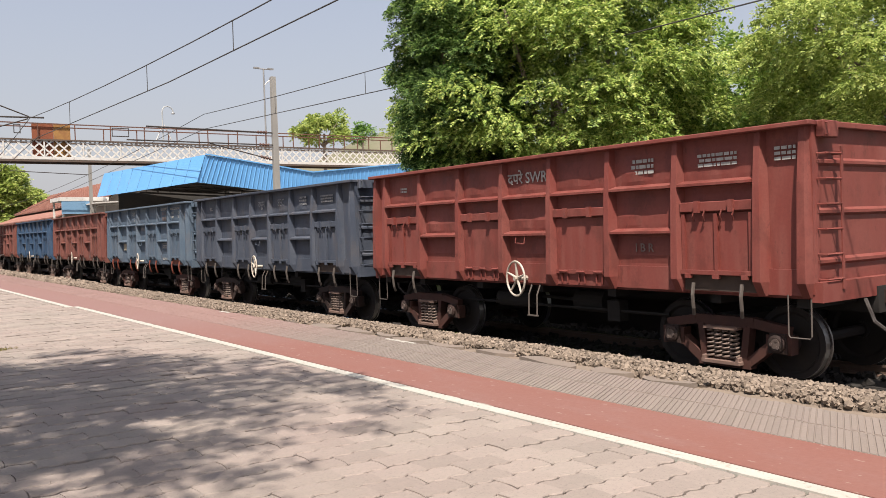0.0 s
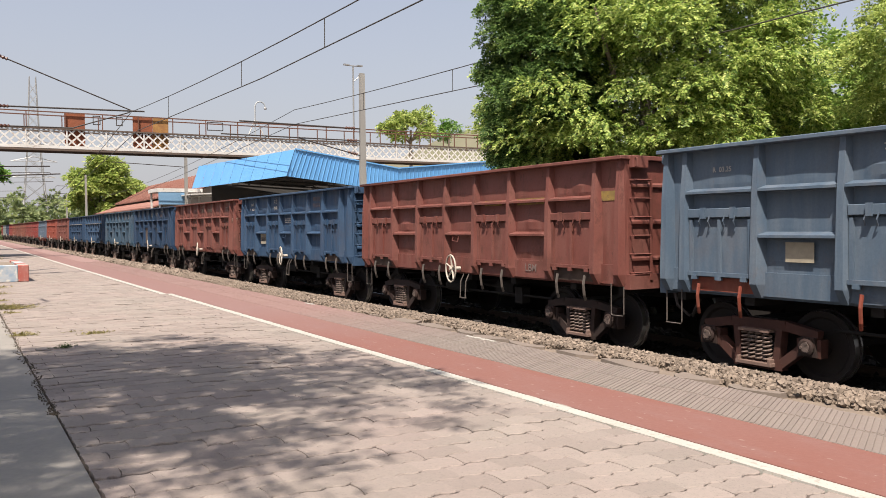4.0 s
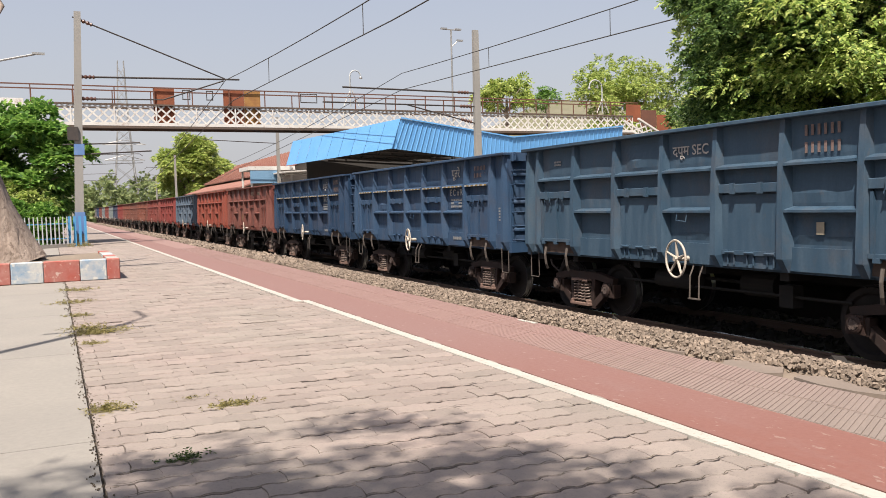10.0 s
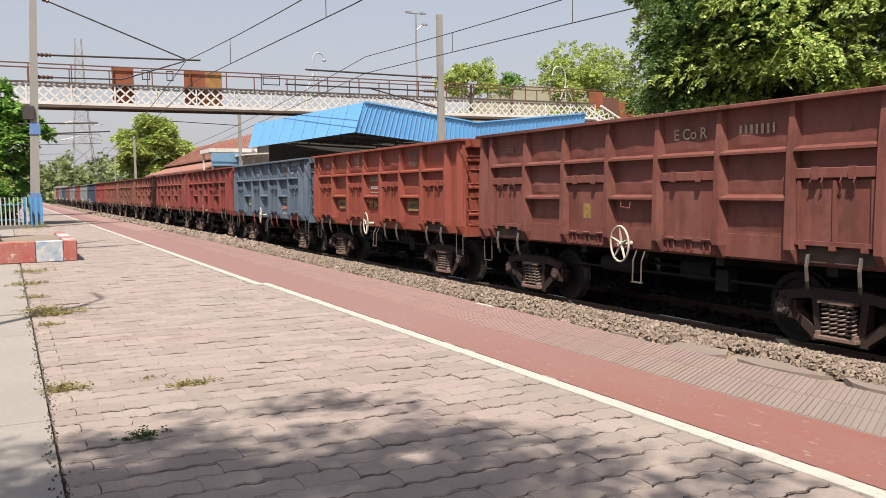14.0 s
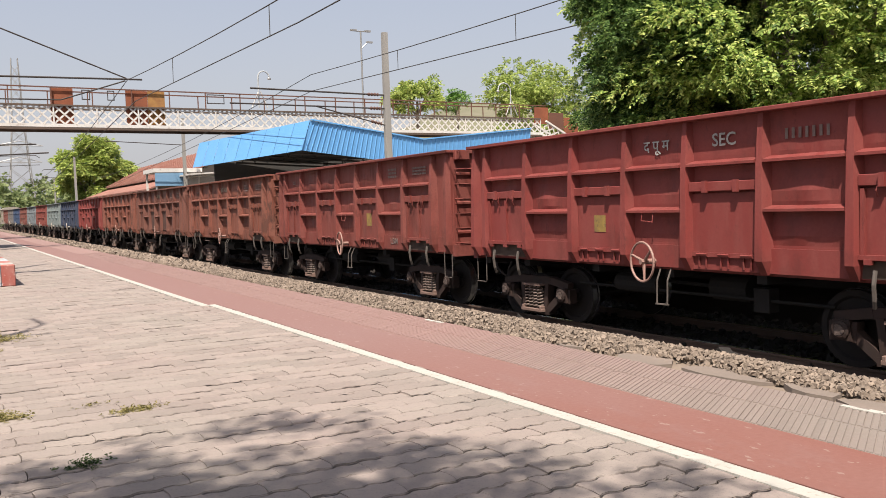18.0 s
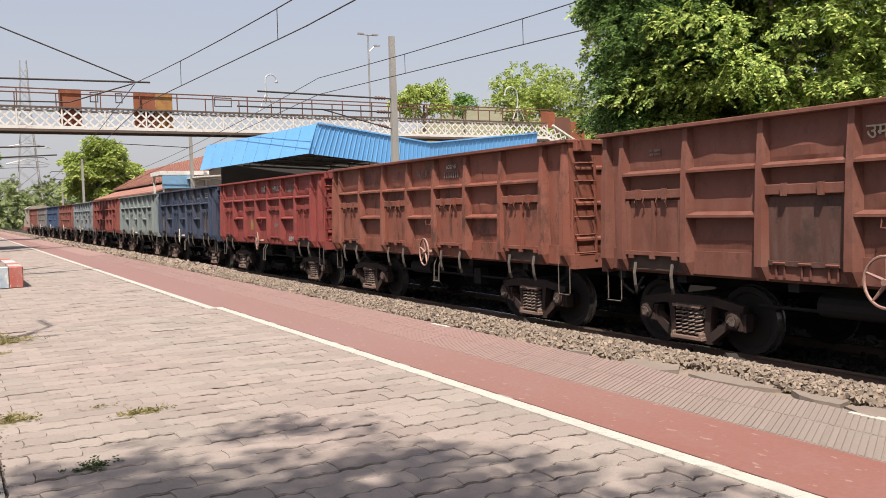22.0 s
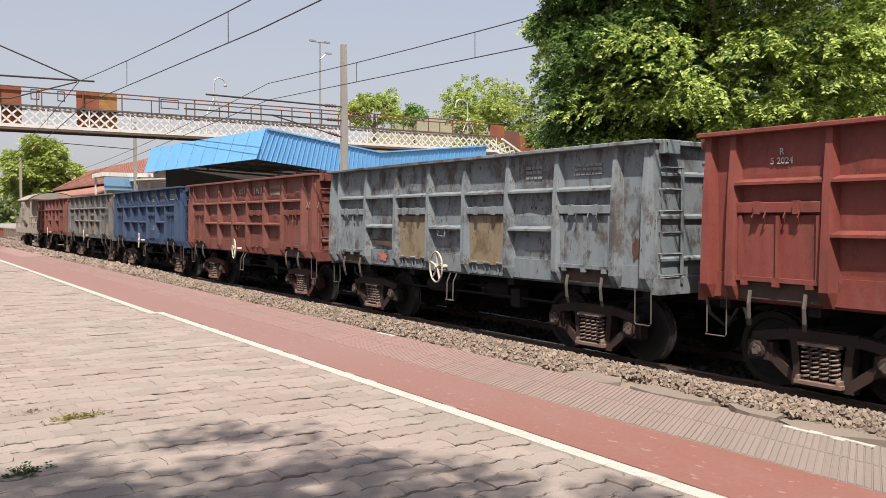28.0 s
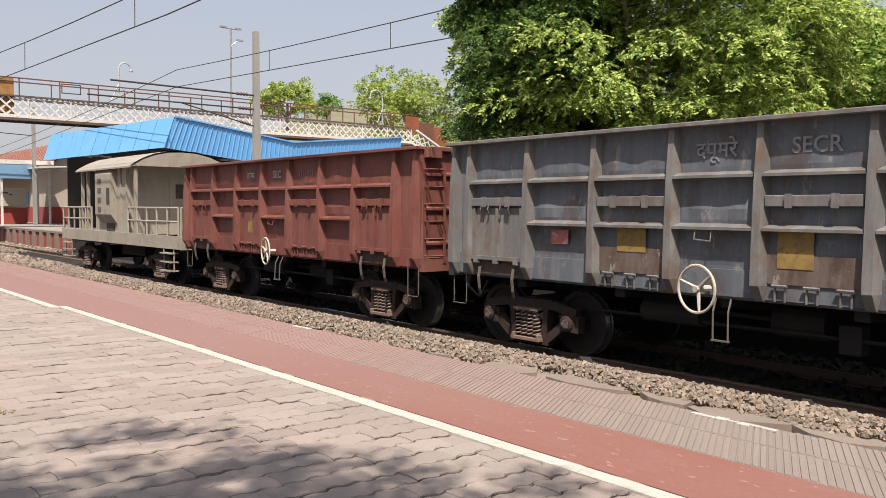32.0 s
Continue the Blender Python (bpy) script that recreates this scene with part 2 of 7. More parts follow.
M_SLAB = surface("slab_concrete", (0.248, 0.230, 0.206), (0.29, 0.268, 0.236), 0.92, use="world", big=0.9, fine=22.0, amount=0.8,
                 speck=(0.24, 0.22, 0.195), speck_scale=30, speck_amount=0.3, relief=0.2)
M_LINE = surface("line_paint", (0.45, 0.43, 0.385), (0.355, 0.33, 0.285), 0.8, use="world", big=2.4, fine=18.0, amount=0.7, speck=(0.25, 0.215, 0.175),
                 speck_scale=26, speck_amount=0.55)


def red_path_paint():
    """Dusty red floor paint; paleness at a glancing angle is mixed in along y."""
    red, dust, pale = (tuple(v * ALBEDO for v in c) for c in ((0.205, 0.080, 0.060), (0.225, 0.142, 0.130), (0.30, 0.22, 0.19)))
    m, nt, b = mat("red_path", 0.9, 0.0, 0.35)
    co = coords(nt, "world")
    patch, _ = noise_fac(nt, co, 0.55, 4.0, 0.62, (1.0, 0.35, 1.0), 0.34, 0.70)
    scuff, _ = noise_fac(nt, co, 3.2, 5.0, 0.7, (1.0, 0.4, 1.0), 0.52, 0.66)
    grain, raw = noise_fac(nt, co, 30.0, 6.0, 0.65, None, 0.3, 0.75)
    fleck, _ = noise_fac(nt, co, 16.0, 3.0, 0.6, (1.0, 0.5, 1.0), 0.645, 0.685)
    sx = nt.nodes.new("ShaderNodeSeparateXYZ")
    nt.links.new(co, sx.inputs[0])
    along = nt.nodes.new("ShaderNodeMapRange")
    for k, v in (("From Min", 2.5), ("From Max", 8.0), ("To Min", 0.05), ("To Max", 0.78)):
        along.inputs[k].default_value = v
    nt.links.new(sx.outputs["Y"], along.inputs["Value"])
    # paler glancing look of the far stretch, put into the colour by distance
    c = mixc(nt, along.outputs[0], red, dust)
    c = mixc(nt, scaled(nt, patch, 0.55), c, dust)
    c = mixc(nt, scaled(nt, scuff, 0.30), c, dust)
    c = mixc(nt, scaled(nt, grain, 0.40), c, tuple(v * 0.7 for v in red))
    c = mixc(nt, scaled(nt, fleck, 0.55), c, pale)
    nt.links.new(c, b.inputs["Base Color"])
    bump(nt, b, raw, 0.4, 0.005)
    return m


M_RED = red_path_paint()
M_COPING = surface("coping_block", (0.215, 0.180, 0.155), (0.210, 0.165, 0.145), 0.92, use="world", big=0.6, fine=28.0, amount=0.8, rand=0.06, relief=0.4)


def tinted_along(m, colour, y0, y1, amount):
    """Mixes in another colour more and more along the platform."""
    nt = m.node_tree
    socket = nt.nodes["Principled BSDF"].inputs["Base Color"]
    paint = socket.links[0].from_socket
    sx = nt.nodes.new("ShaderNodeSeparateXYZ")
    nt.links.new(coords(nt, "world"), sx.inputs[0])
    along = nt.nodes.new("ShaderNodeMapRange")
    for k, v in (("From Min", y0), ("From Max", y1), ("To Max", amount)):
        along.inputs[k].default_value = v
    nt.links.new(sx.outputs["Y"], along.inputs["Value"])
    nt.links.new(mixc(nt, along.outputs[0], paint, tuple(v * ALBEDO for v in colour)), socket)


tinted_along(M_COPING, (0.262, 0.158, 0.140), 3.0, 7.5, 0.85)
M_EARTH = surface("earth", (0.25, 0.20, 0.15), (0.17, 0.135, 0.105), 0.95, use="world", big=0.4, fine=9.0, amount=0.7, relief=0.5, dist=0.02)
M_BALLAST = surface("ballast_stone", (0.240, 0.188, 0.146), (0.155, 0.122, 0.096), 0.92, use="world", big=5.0, fine=40.0, amount=0.7, rand=0.28, relief=0.3)
# oily ballast, blackened further to carry the shade under the train
M_BALLAST_D = surface("ballast_oily_shaded", (0.024, 0.020, 0.017), (0.014, 0.012, 0.011), 0.92, use="world", big=3.0, fine=30.0, amount=0.7, rand=0.2)
M_RAIL = surface("rail_steel", (0.12, 0.075, 0.055), (0.07, 0.05, 0.04), 0.7, use="world", big=2.0)
M_RAILTOP = surface("rail_head", (0.55, 0.54, 0.52), (0.40, 0.38, 0.36), 0.25, use="world", metal=1.0)
# concrete darkened in its colour for the shade under the wagons
M_SLEEPER = surface("sleeper_concrete_shaded", (0.035, 0.031, 0.027), (0.02, 0.018, 0.016), 0.9, use="world", big=1.5)
M_POLE = surface("mast_concrete", (0.29, 0.28, 0.26), (0.20, 0.19, 0.175), 0.85, big=1.2, stretch=(1, 1, 0.3))
M_GALV = surface("galvanised", (0.40, 0.40, 0.39), (0.28, 0.27, 0.26), 0.5, metal=0.6, big=2.0)
M_DARK = surface("dark_iron", (0.045, 0.04, 0.038), (0.08, 0.06, 0.05), 0.7, big=4.0)
M_WIRE = surface("wire", (0.05, 0.048, 0.046), (0.07, 0.06, 0.05), 0.6, big=4.0)
M_PORC = surface("insulator", (0.10, 0.045, 0.03), (0.07, 0.035, 0.03), 0.3, big=4.0)
M_BRIDGE = surface("bridge_white", (0.66, 0.645, 0.61), (0.50, 0.46, 0.41), 0.75, big=1.2, fine=14, amount=0.5, speck=(0.25, 0.13, 0.08), speck_scale=5, speck_amount=0.4)
M_BRIDGE_D = surface("bridge_girder", (0.10, 0.075, 0.06), (0.16, 0.10, 0.07), 0.8, big=1.5)
M_RUST = surface("rusty_sheet", (0.27, 0.085, 0.04), (0.17, 0.055, 0.03), 0.85, big=1.2, fine=9, amount=0.8)
M_RUST2 = surface("rusty_sheet_ochre", (0.36, 0.19, 0.06), (0.22, 0.09, 0.04), 0.85, big=2.4, fine=9, amount=0.9)
M_RUSTRAIL = surface("rusty_rail", (0.15, 0.065, 0.042), (0.09, 0.05, 0.038), 0.8, big=2.0)
M_BLUESHEET = surface("blue_sheet", (0.115, 0.34, 0.66), (0.16, 0.40, 0.70), 0.5, big=0.6, amount=0.5, fine=9.0, spec=0.4, relief=0.05)
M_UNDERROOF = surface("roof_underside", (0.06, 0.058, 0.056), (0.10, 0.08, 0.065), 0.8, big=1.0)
M_TILE = surface("clay_tile", (0.27, 0.115, 0.085), (0.33, 0.19, 0.15), 0.85, big=0.8, fine=8.0, amount=0.8)
M_WALL = surface("plaster", (0.44, 0.38, 0.31), (0.34, 0.29, 0.235), 0.9, big=0.6)
M_WALLRED = surface("plaster_red", (0.32, 0.055, 0.04), (0.24, 0.05, 0.04), 0.85, big=0.6)
# near-black wall colour stands in for deep shade behind the train
M_WALL_SHADE = surface("shaded_wall", (0.022, 0.018, 0.016), (0.012, 0.011, 0.010), 0.95, big=0.8)
M_WALLBLUE = surface("plaster_blue", (0.16, 0.31, 0.47), (0.22, 0.36, 0.50), 0.85, big=0.6)
M_VAN = wagon_paint("van_grey", (0.30, 0.27, 0.225), (0.36, 0.325, 0.275), (0.16, 0.11, 0.08), 0.35, 0.5)
M_KRED = surface("kerb_red", (0.35, 0.088, 0.068), (0.38, 0.20, 0.17), 0.85, big=3.0, fine=14, amount=0.8, speck=(0.55, 0.48, 0.42), speck_scale=9, speck_amount=0.6)
M_KWHITE = surface("kerb_white", (0.42, 0.40, 0.36), (0.30, 0.28, 0.25), 0.85, big=3.0, fine=14, amount=0.8, speck=(0.20, 0.31, 0.45), speck_scale=5, speck_amount=0.8)
M_KBLUE = surface("kerb_blue", (0.50, 0.49, 0.46), (0.15, 0.27, 0.40), 0.85, big=4.5, fine=14, amount=0.95, speck=(0.60, 0.57, 0.50), speck_scale=8, speck_amount=0.7)
M_BARK = surface("bark", (0.37, 0.30, 0.25), (0.16, 0.118, 0.095), 0.95, big=3.4, fine=16.0, amount=0.9, stretch=(3, 3, 0.45), relief=1.0, dist=0.03,
                 speck=(0.10, 0.07, 0.055), speck_scale=7, speck_amount=0.7)
M_FENCE = surface("fence_paint", (0.46, 0.47, 0.46), (0.22, 0.30, 0.38), 0.7, big=3.0)
M_FENCEB = surface("fence_blue", (0.06, 0.27, 0.52), (0.10, 0.33, 0.55), 0.6, big=3.0)
M_DEBRIS = surface("dry_litter", (0.075, 0.058, 0.042), (0.16, 0.125, 0.085), 0.95, use="world", big=6.0, rand=0.4)
M_SLAB_OLD = surface("old_concrete", (0.215, 0.172, 0.142), (0.155, 0.128, 0.108), 0.95, use="world", big=2.0, fine=20, amount=0.7, relief=0.5)
M_HILL = surface("hill_scrub", (0.17, 0.155, 0.105), (0.12, 0.135, 0.07), 0.95, use="world", big=0.02, fine=0.2, amount=0.9, relief=0.0)
M_BLUEPAINT = surface("mast_blue", (0.10, 0.20, 0.42), (0.2, 0.28, 0.42), 0.8, big=3.0)


def leafmat(name, a, b_, c_):
    m, nt, b = mat(name, 0.55, 0.0, 0.3)
    ge = nt.nodes.new("ShaderNodeNewGeometry")
    ramp = nt.nodes.new("ShaderNodeValToRGB")
    el = ramp.color_ramp.elements
    el[0].color = (*a, 1)
    el[1].color = (*c_, 1)
    e = el.new(0.5)
    e.color = (*b_, 1)
    nt.links.new(ge.outputs["Random Per Island"], ramp.inputs[0])
    nt.links.new(ramp.outputs[0], b.inputs["Base Color"])
    tr = nt.nodes.new("ShaderNodeBsdfTranslucent")
    hs = nt.nodes.new("ShaderNodeHueSaturation")
    hs.inputs["Value"].default_value = 1.4
    nt.links.new(ramp.outputs[0], hs.inputs["Color"])
    nt.links.new(hs.outputs[0], tr.inputs[0])
    mx = nt.nodes.new("ShaderNodeMixShader")
    mx.inputs[0].default_value = 0.40
    nt.links.new(b.outputs[0], mx.inputs[1])
    nt.links.new(tr.outputs[0], mx.inputs[2])
    nt.links.new(mx.outputs[0], nt.nodes["Material Output"].inputs[0])
    return m


M_LEAF = leafmat("leaf_neem", (0.055, 0.115, 0.016), (0.205, 0.315, 0.048), (0.46, 0.51, 0.105))
M_LEAF2 = leafmat("leaf_far", (0.085, 0.160, 0.034), (0.175, 0.270, 0.058), (0.31, 0.38, 0.10))
M_LEAF4 = leafmat("leaf_pale", (0.11, 0.17, 0.04), (0.26, 0.33, 0.08), (0.42, 0.46, 0.15))
# dark leaf copy that carries the shade on the neem's left side
M_LEAF_DK = leafmat("leaf_shaded", (0.024, 0.056, 0.015), (0.065, 0.125, 0.030), (0.20, 0.29, 0.085))
# brighter leaf copy, with sunlight on the neem put into the colour
M_LEAF6 = leafmat("leaf_sunny", (0.056, 0.112, 0.024), (0.240, 0.335, 0.074), (0.50, 0.54, 0.175))
M_LEAF3 = leafmat("leaf_bush", (0.034, 0.095, 0.016), (0.105, 0.220, 0.040), (0.25, 0.38, 0.085))
M_WEED_D = leafmat("leaf_weed_dark", (0.018, 0.035, 0.010), (0.04, 0.07, 0.018), (0.08, 0.11, 0.03))
M_LEAF5 = leafmat("leaf_woods", (0.10, 0.14, 0.055), (0.165, 0.205, 0.085), (0.24, 0.27, 0.12))
M_WEED = leafmat("leaf_weed", (0.09, 0.085, 0.025), (0.19, 0.165, 0.055), (0.32, 0.27, 0.12))

# ---------- building helpers ----------
BOX_F = ((0, 3, 2, 1), (4, 5, 6, 7), (0, 1, 5, 4), (1, 2, 6, 5), (2, 3, 7, 6), (3, 0, 4, 7))


def box(bm, cx, cy, cz, sx, sy, sz, m=None, top=(1.0, 1.0)):
    """A block about a centre; top scales its upper face."""
    vs = []
    for z, kx, ky in ((-1, 1, 1), (1, *top)):
        for x, y in ((-1, -1), (1, -1), (1, 1), (-1, 1)):
            p = Vector((cx + x * sx * kx / 2, cy + y * sy * ky / 2, cz + z * sz / 2))
            vs.append(bm.verts.new(m @ p if m else p))
    for f in BOX_F:
        bm.faces.new([vs[i] for i in f])
    return vs


def tube(bm, p0, p1, r0, r1=None, n=8, caps=True):
    """A tapered round bar between two points."""
    p0, p1 = Vector(p0), Vector(p1)
    r1 = r0 if r1 is None else r1
    d = (p1 - p0).normalized()
    u = d.orthogonal().normalized()
    v = d.cross(u)
    a = [bm.verts.new(p0 + (u * math.cos(2 * math.pi * i / n) + v * math.sin(2 * math.pi * i / n)) * r0) for i in range(n)]
    b = [bm.verts.new(p1 + (u * math.cos(2 * math.pi * i / n) + v * math.sin(2 * math.pi * i / n)) * r1) for i in range(n)]
    for i in range(n):
        bm.faces.new((a[i], a[(i + 1) % n], b[(i + 1) % n], b[i]))
    if caps:
        bm.faces.new(a[::-1])
        bm.faces.new(b)


def polyline(bm, pts, r, n=6):
    """A bent round bar through the given points, in one piece."""
    pts = [Vector(p) for p in pts]
    rings = []
    u = None
    for i, p in enumerate(pts):
        d = (pts[min(i + 1, len(pts) - 1)] - pts[max(i - 1, 0)]).normalized()
        if u is None:
            u = d.orthogonal().normalized()
        u = (u - d * u.dot(d))
        u = u.normalized() if u.length > 1e-5 else d.orthogonal().normalized()
        w = d.cross(u)
        rings.append([bm.verts.new(p + (u * math.cos(2 * math.pi * k / n) + w * math.sin(2 * math.pi * k / n)) * r) for k in range(n)])
    for a, b in zip(rings, rings[1:]):
        for k in range(n):
            bm.faces.new((a[k], a[(k + 1) % n], b[(k + 1) % n], b[k]))
    bm.faces.new(rings[0][::-1])
    bm.faces.new(rings[-1])


def lathe(bm, axis, centre, prof, n=24):
    """Turn a profile of (radius, along) round an axis ('x', 'y' or 'z')."""
    rings = []
    for r, h in prof:
        ring = []
        for i in range(n):
            c, s = r * math.cos(2 * math.pi * i / n), r * math.sin(2 * math.pi * i / n)
            p = {"x": (h, c, s), "y": (c, h, s), "z": (c, s, h)}[axis]
            ring.append(bm.verts.new(Vector(centre) + Vector(p)))
        rings.append(ring)
    for a, b in zip(rings, rings[1:]):
        for i in range(n):
            bm.faces.new((a[i], a[(i + 1) % n], b[(i + 1) % n], b[i]))


def prism(bm, outline, axis, a, b):
    """An outline of 2D points drawn out along an axis from a to b."""
    def p(u, v, w):
        return {"x": (w, u, v), "y": (u, w, v), "z": (u, v, w)}[axis]
    lo = [bm.verts.new(p(u, v, a)) for u, v in outline]
    hi = [bm.verts.new(p(u, v, b)) for u, v in outline]
    n = len(outline)
    bm.faces.new(lo[::-1])
    bm.faces.new(hi)
    for i in range(n):
        bm.faces.new((lo[i], lo[(i + 1) % n], hi[(i + 1) % n], hi[i]))


def mesh_of(name, bm, material, smooth=False):
    bmesh.ops.recalc_face_normals(bm, faces=bm.faces)
    me = bpy.data.meshes.new(name)
    bm.to_mesh(me)
    bm.free()
    me.materials.append(material)
    if smooth:
        me.shade_smooth()
    return me


def part(name, bm, material, parent, label="", smooth=False, at=None):
    """Link a bmesh as one mesh object under a thing or a part."""
    me = bm if isinstance(bm, bpy.types.Mesh) else mesh_of(name, bm, material, smooth)
    ob = new(name, me)
    ob.parent = parent
    if at is not None:
        ob.matrix_basis = at
    if label:
        ob["label"] = label
    return ob


def thing(name, label, category, at=None, group="", kind=""):
    ob = new(name)
    ob.empty_display_size = 0.1
    if at is not None:
        ob.matrix_basis = at
    return tagged(ob, label, category, group, kind)


def solid(name, bm, material, label="", category="", kind="", smooth=False, group=""):
    ob = new(name, mesh_of(name, bm, material, smooth))
    return tagged(ob, label, category, group, kind)


def quick_mesh(name, verts, faces, material):
    me = bpy.data.meshes.new(name)
    me.from_pydata(verts, [], faces)
    me.materials.append(material)
    return me


def B():
    return bmesh.new()


# ---------- the place: levels and lines (platform top is z = 0, the track runs along y) ----------
ZR = -0.82            # rail top
XT = 10.44            # centre of the train's track
XP2 = 12.95           # edge of the island platform behind the train
HALF_GAUGE = 0.87
X_SLAB = 0.20         # edge of the concrete slab and the pavers
X_LINE = 3.29         # white line
X_RED = 3.37          # red path
X_COP = 4.05          # ribbed coping blocks
X_EDGE = 4.885        # platform edge
Y0, Y1 = -12.0, 210.0


def strip(bm, x0, x1, y0, y1, z0, z1):
    box(bm, (x0 + x1) / 2, (y0 + y1) / 2, (z0 + z1) / 2, x1 - x0, y1 - y0, z1 - z0)


bm = B()
g_x = [-900, -300, -60, -14, 7.6, 30, 60, 300, 900]
g_y = [-300, -40, 0, 40, 120, 300, 700, 1600]
gv = [[bm.verts.new((x, y, -1.16)) for x in g_x] for y in g_y]
for j in range(len(g_y) - 1):
    for i in range(len(g_x) - 1):
        bm.faces.new((gv[j][i], gv[j][i + 1], gv[j + 1][i + 1], gv[j + 1][i]))
solid("ground", bm, M_EARTH, "dry brown earth reaching to the horizon", "ground", "structure")

bm = B()
strip(bm, -14.0, X_EDGE, Y0, Y1, -1.2, -0.035)
solid("platform", bm, M_JOINT, "platform body with soil in the paving joints", "platform", "structure")
bm = B()
yy = Y0
while yy < 90:
    strip(bm, -14.0, X_SLAB - 0.008, yy, yy + 3.492, -0.04, -0.004)
    yy += 3.5
strip(bm, -14.0, X_SLAB - 0.008, yy, Y1, -0.04, -0.004)
solid("platform_slab", bm, M_SLAB, "pale cast concrete slab along the platform", "pavement", "structure")
bm = B()
strip(bm, X_RED, X_COP - 0.01, Y0, Y1, -0.04, 0.002)
strip(bm, X_LINE - 0.05, X_RED, 11.96, Y1, -0.04, 0.002)
solid("red_path", bm, M_RED, "worn red-painted strip behind the white line", "pavement", "structure")
bm = B()
strip(bm, X_LINE - 0.050, X_LINE + 0.055, Y0, 11.95, -0.04, 0.006)
strip(bm, X_LINE - 0.165, X_LINE - 0.055, 11.85, 130, -0.04, 0.010)
solid("white_line", bm, M_LINE, "worn white painted safety line", "line", "structure")

# ballast bed, sleepers and rails
bm = B()
prism(bm, [(XP2 + 0.1, -1.15), (XP2 + 0.1, ZR - 0.2), (8.32, ZR - 0.2), (8.32, -1.15)], "y", -60, 330)
solid("track_bed", bm, M_BALLAST_D, "oily ballast bed darkened for the shade under the train", "ballast", "structure")


def rail(x):
    bm = B()
    prof = [(-0.07, -0.17), (0.07, -0.17), (0.07, -0.155), (0.012, -0.13), (0.012, -0.045), (0.036, -0.035), (0.036, -0.004), (-0.036, -0.004), (-0.036, -0.035),
            (-0.012, -0.045), (-0.012, -0.13), (-0.07, -0.155)]
    prism(bm, [(x + u, ZR + v) for u, v in prof], "y", -60, 330)
    ob = solid("rail", bm, M_RAIL, "steel rail with a polished running head", "rail", "structure")
    bm = B()
    strip(bm, x - 0.032, x + 0.032, -60, 330, ZR - 0.004, ZR)
    part("running_head", bm, M_RAILTOP, ob, "polished rail head")


rail(XT - HALF_GAUGE)
rail(XT + HALF_GAUGE)
bm = B()
for k in range(-10, 190):
    box(bm, XT, k * 0.62, ZR - 0.245, 2.7, 0.25, 0.15, None, (0.97, 0.8))
ob = solid("sleepers", bm, M_SLEEPER, "row of oily concrete sleepers darkened for the shade under the train", "sleeper", "stuff")

# ---------- masts and overhead wires ----------
def mast(x, y, top, z0, lean, label, side):
    t = thing("overhead_mast", label, "mast", pose(x, y, z0))
    bm = B()
    h = top - z0
    m = Matrix.Shear('XY', 4, (lean, 0.0))
    box(bm, 0, 0, h / 2, 0.36, 0.26, h, m, (0.72, 0.8))
    part("pole", bm, M_POLE, t)
    return t


m_l = mast(1.02, 38.2, 9.67, -0.05, 0.036, "tall concrete overhead-line mast with a blue band, by the fence", 1)
bm = B()
box(bm, 0.02, 0, 4.05, 0.40, 0.30, 0.45, Matrix.Shear('XY', 4, (0.036, 0)))
part("blue_band", bm, M_BLUEPAINT, m_l, "blue painted band")
bm = B()
box(bm, 0.02, 0, 1.0, 0.40, 0.30, 0.9, Matrix.Shear('XY', 4, (0.036, 0)))
part("painted_base", bm, M_BLUEPAINT, m_l, "blue painted foot")
bm = B()
polyline(bm, [(0.15, 0, 9.5), (6.25, 0, 7.2)], 0.03)
part("stay", bm, M_DARK, m_l)
bm = B()
polyline(bm, [(0.2, 0, 7.05), (6.9, 0, 7.18)], 0.04)
part("bracket_arm", bm, M_DARK, m_l)
bm = B()
polyline(bm, [(0.2, 0, 6.15), (3.6, 0, 6.2), (6.2, 0, 7.1)], 0.03)
part("register_arm", bm, M_DARK, m_l)
for x0, x1, z0, z1 in ((-0.45, 2.6, 4.27, 4.37), (0.2, 3.05, 3.86, 4.02)):
    bm = B()
    polyline(bm, [(x0, 0.25, z0), (x1, 0.25, z1)], 0.03)
    part("lower_arm", bm, M_DARK, m_l)
for (x, z, tilt) in ((0.6, 7.06, 0), (0.62, 9.32, 0.36), (0.62, 6.16, 0)):
    bm = B()
    lathe(bm, "x", (0, 0, 0), [(0.02, -0.3)] + [(0.09 if i % 2 else 0.045, -0.28 + i * 0.08) for i in range(8)] + [(0.02, 0.32)], 10)
    part("insulator", bm, M_PORC, m_l, "ribbed brown insulator", at=Matrix.Translation((x, 0, z)) @ Matrix.Rotation(tilt, 4, 'Y'))
bm = B()
box(bm, -0.05, -0.16, 4.7, 0.42, 0.12, 0.55)
part("junction_box", bm, M_DARK, m_l)

m_c = mast(18.98, 36.5, 9.66, -0.1, 0.0, "weathered concrete overhead-line mast before the blue canopy", -1)
bm = B()
polyline(bm, [(-0.15, 0, 6.75), (-6.8, 0, 6.82)], 0.04)
part("stay", bm, M_DARK, m_c)
bm = B()
polyline(bm, [(-0.15, 0, 6.1), (-7.75, 0, 6.13)], 0.035)
part("bracket_arm", bm, M_DARK, m_c)
bm = B()
polyline(bm, [(-0.15, 0, 5.3), (-3.8, 0, 6.13)], 0.03)
part("register_arm", bm, M_DARK, m_c)
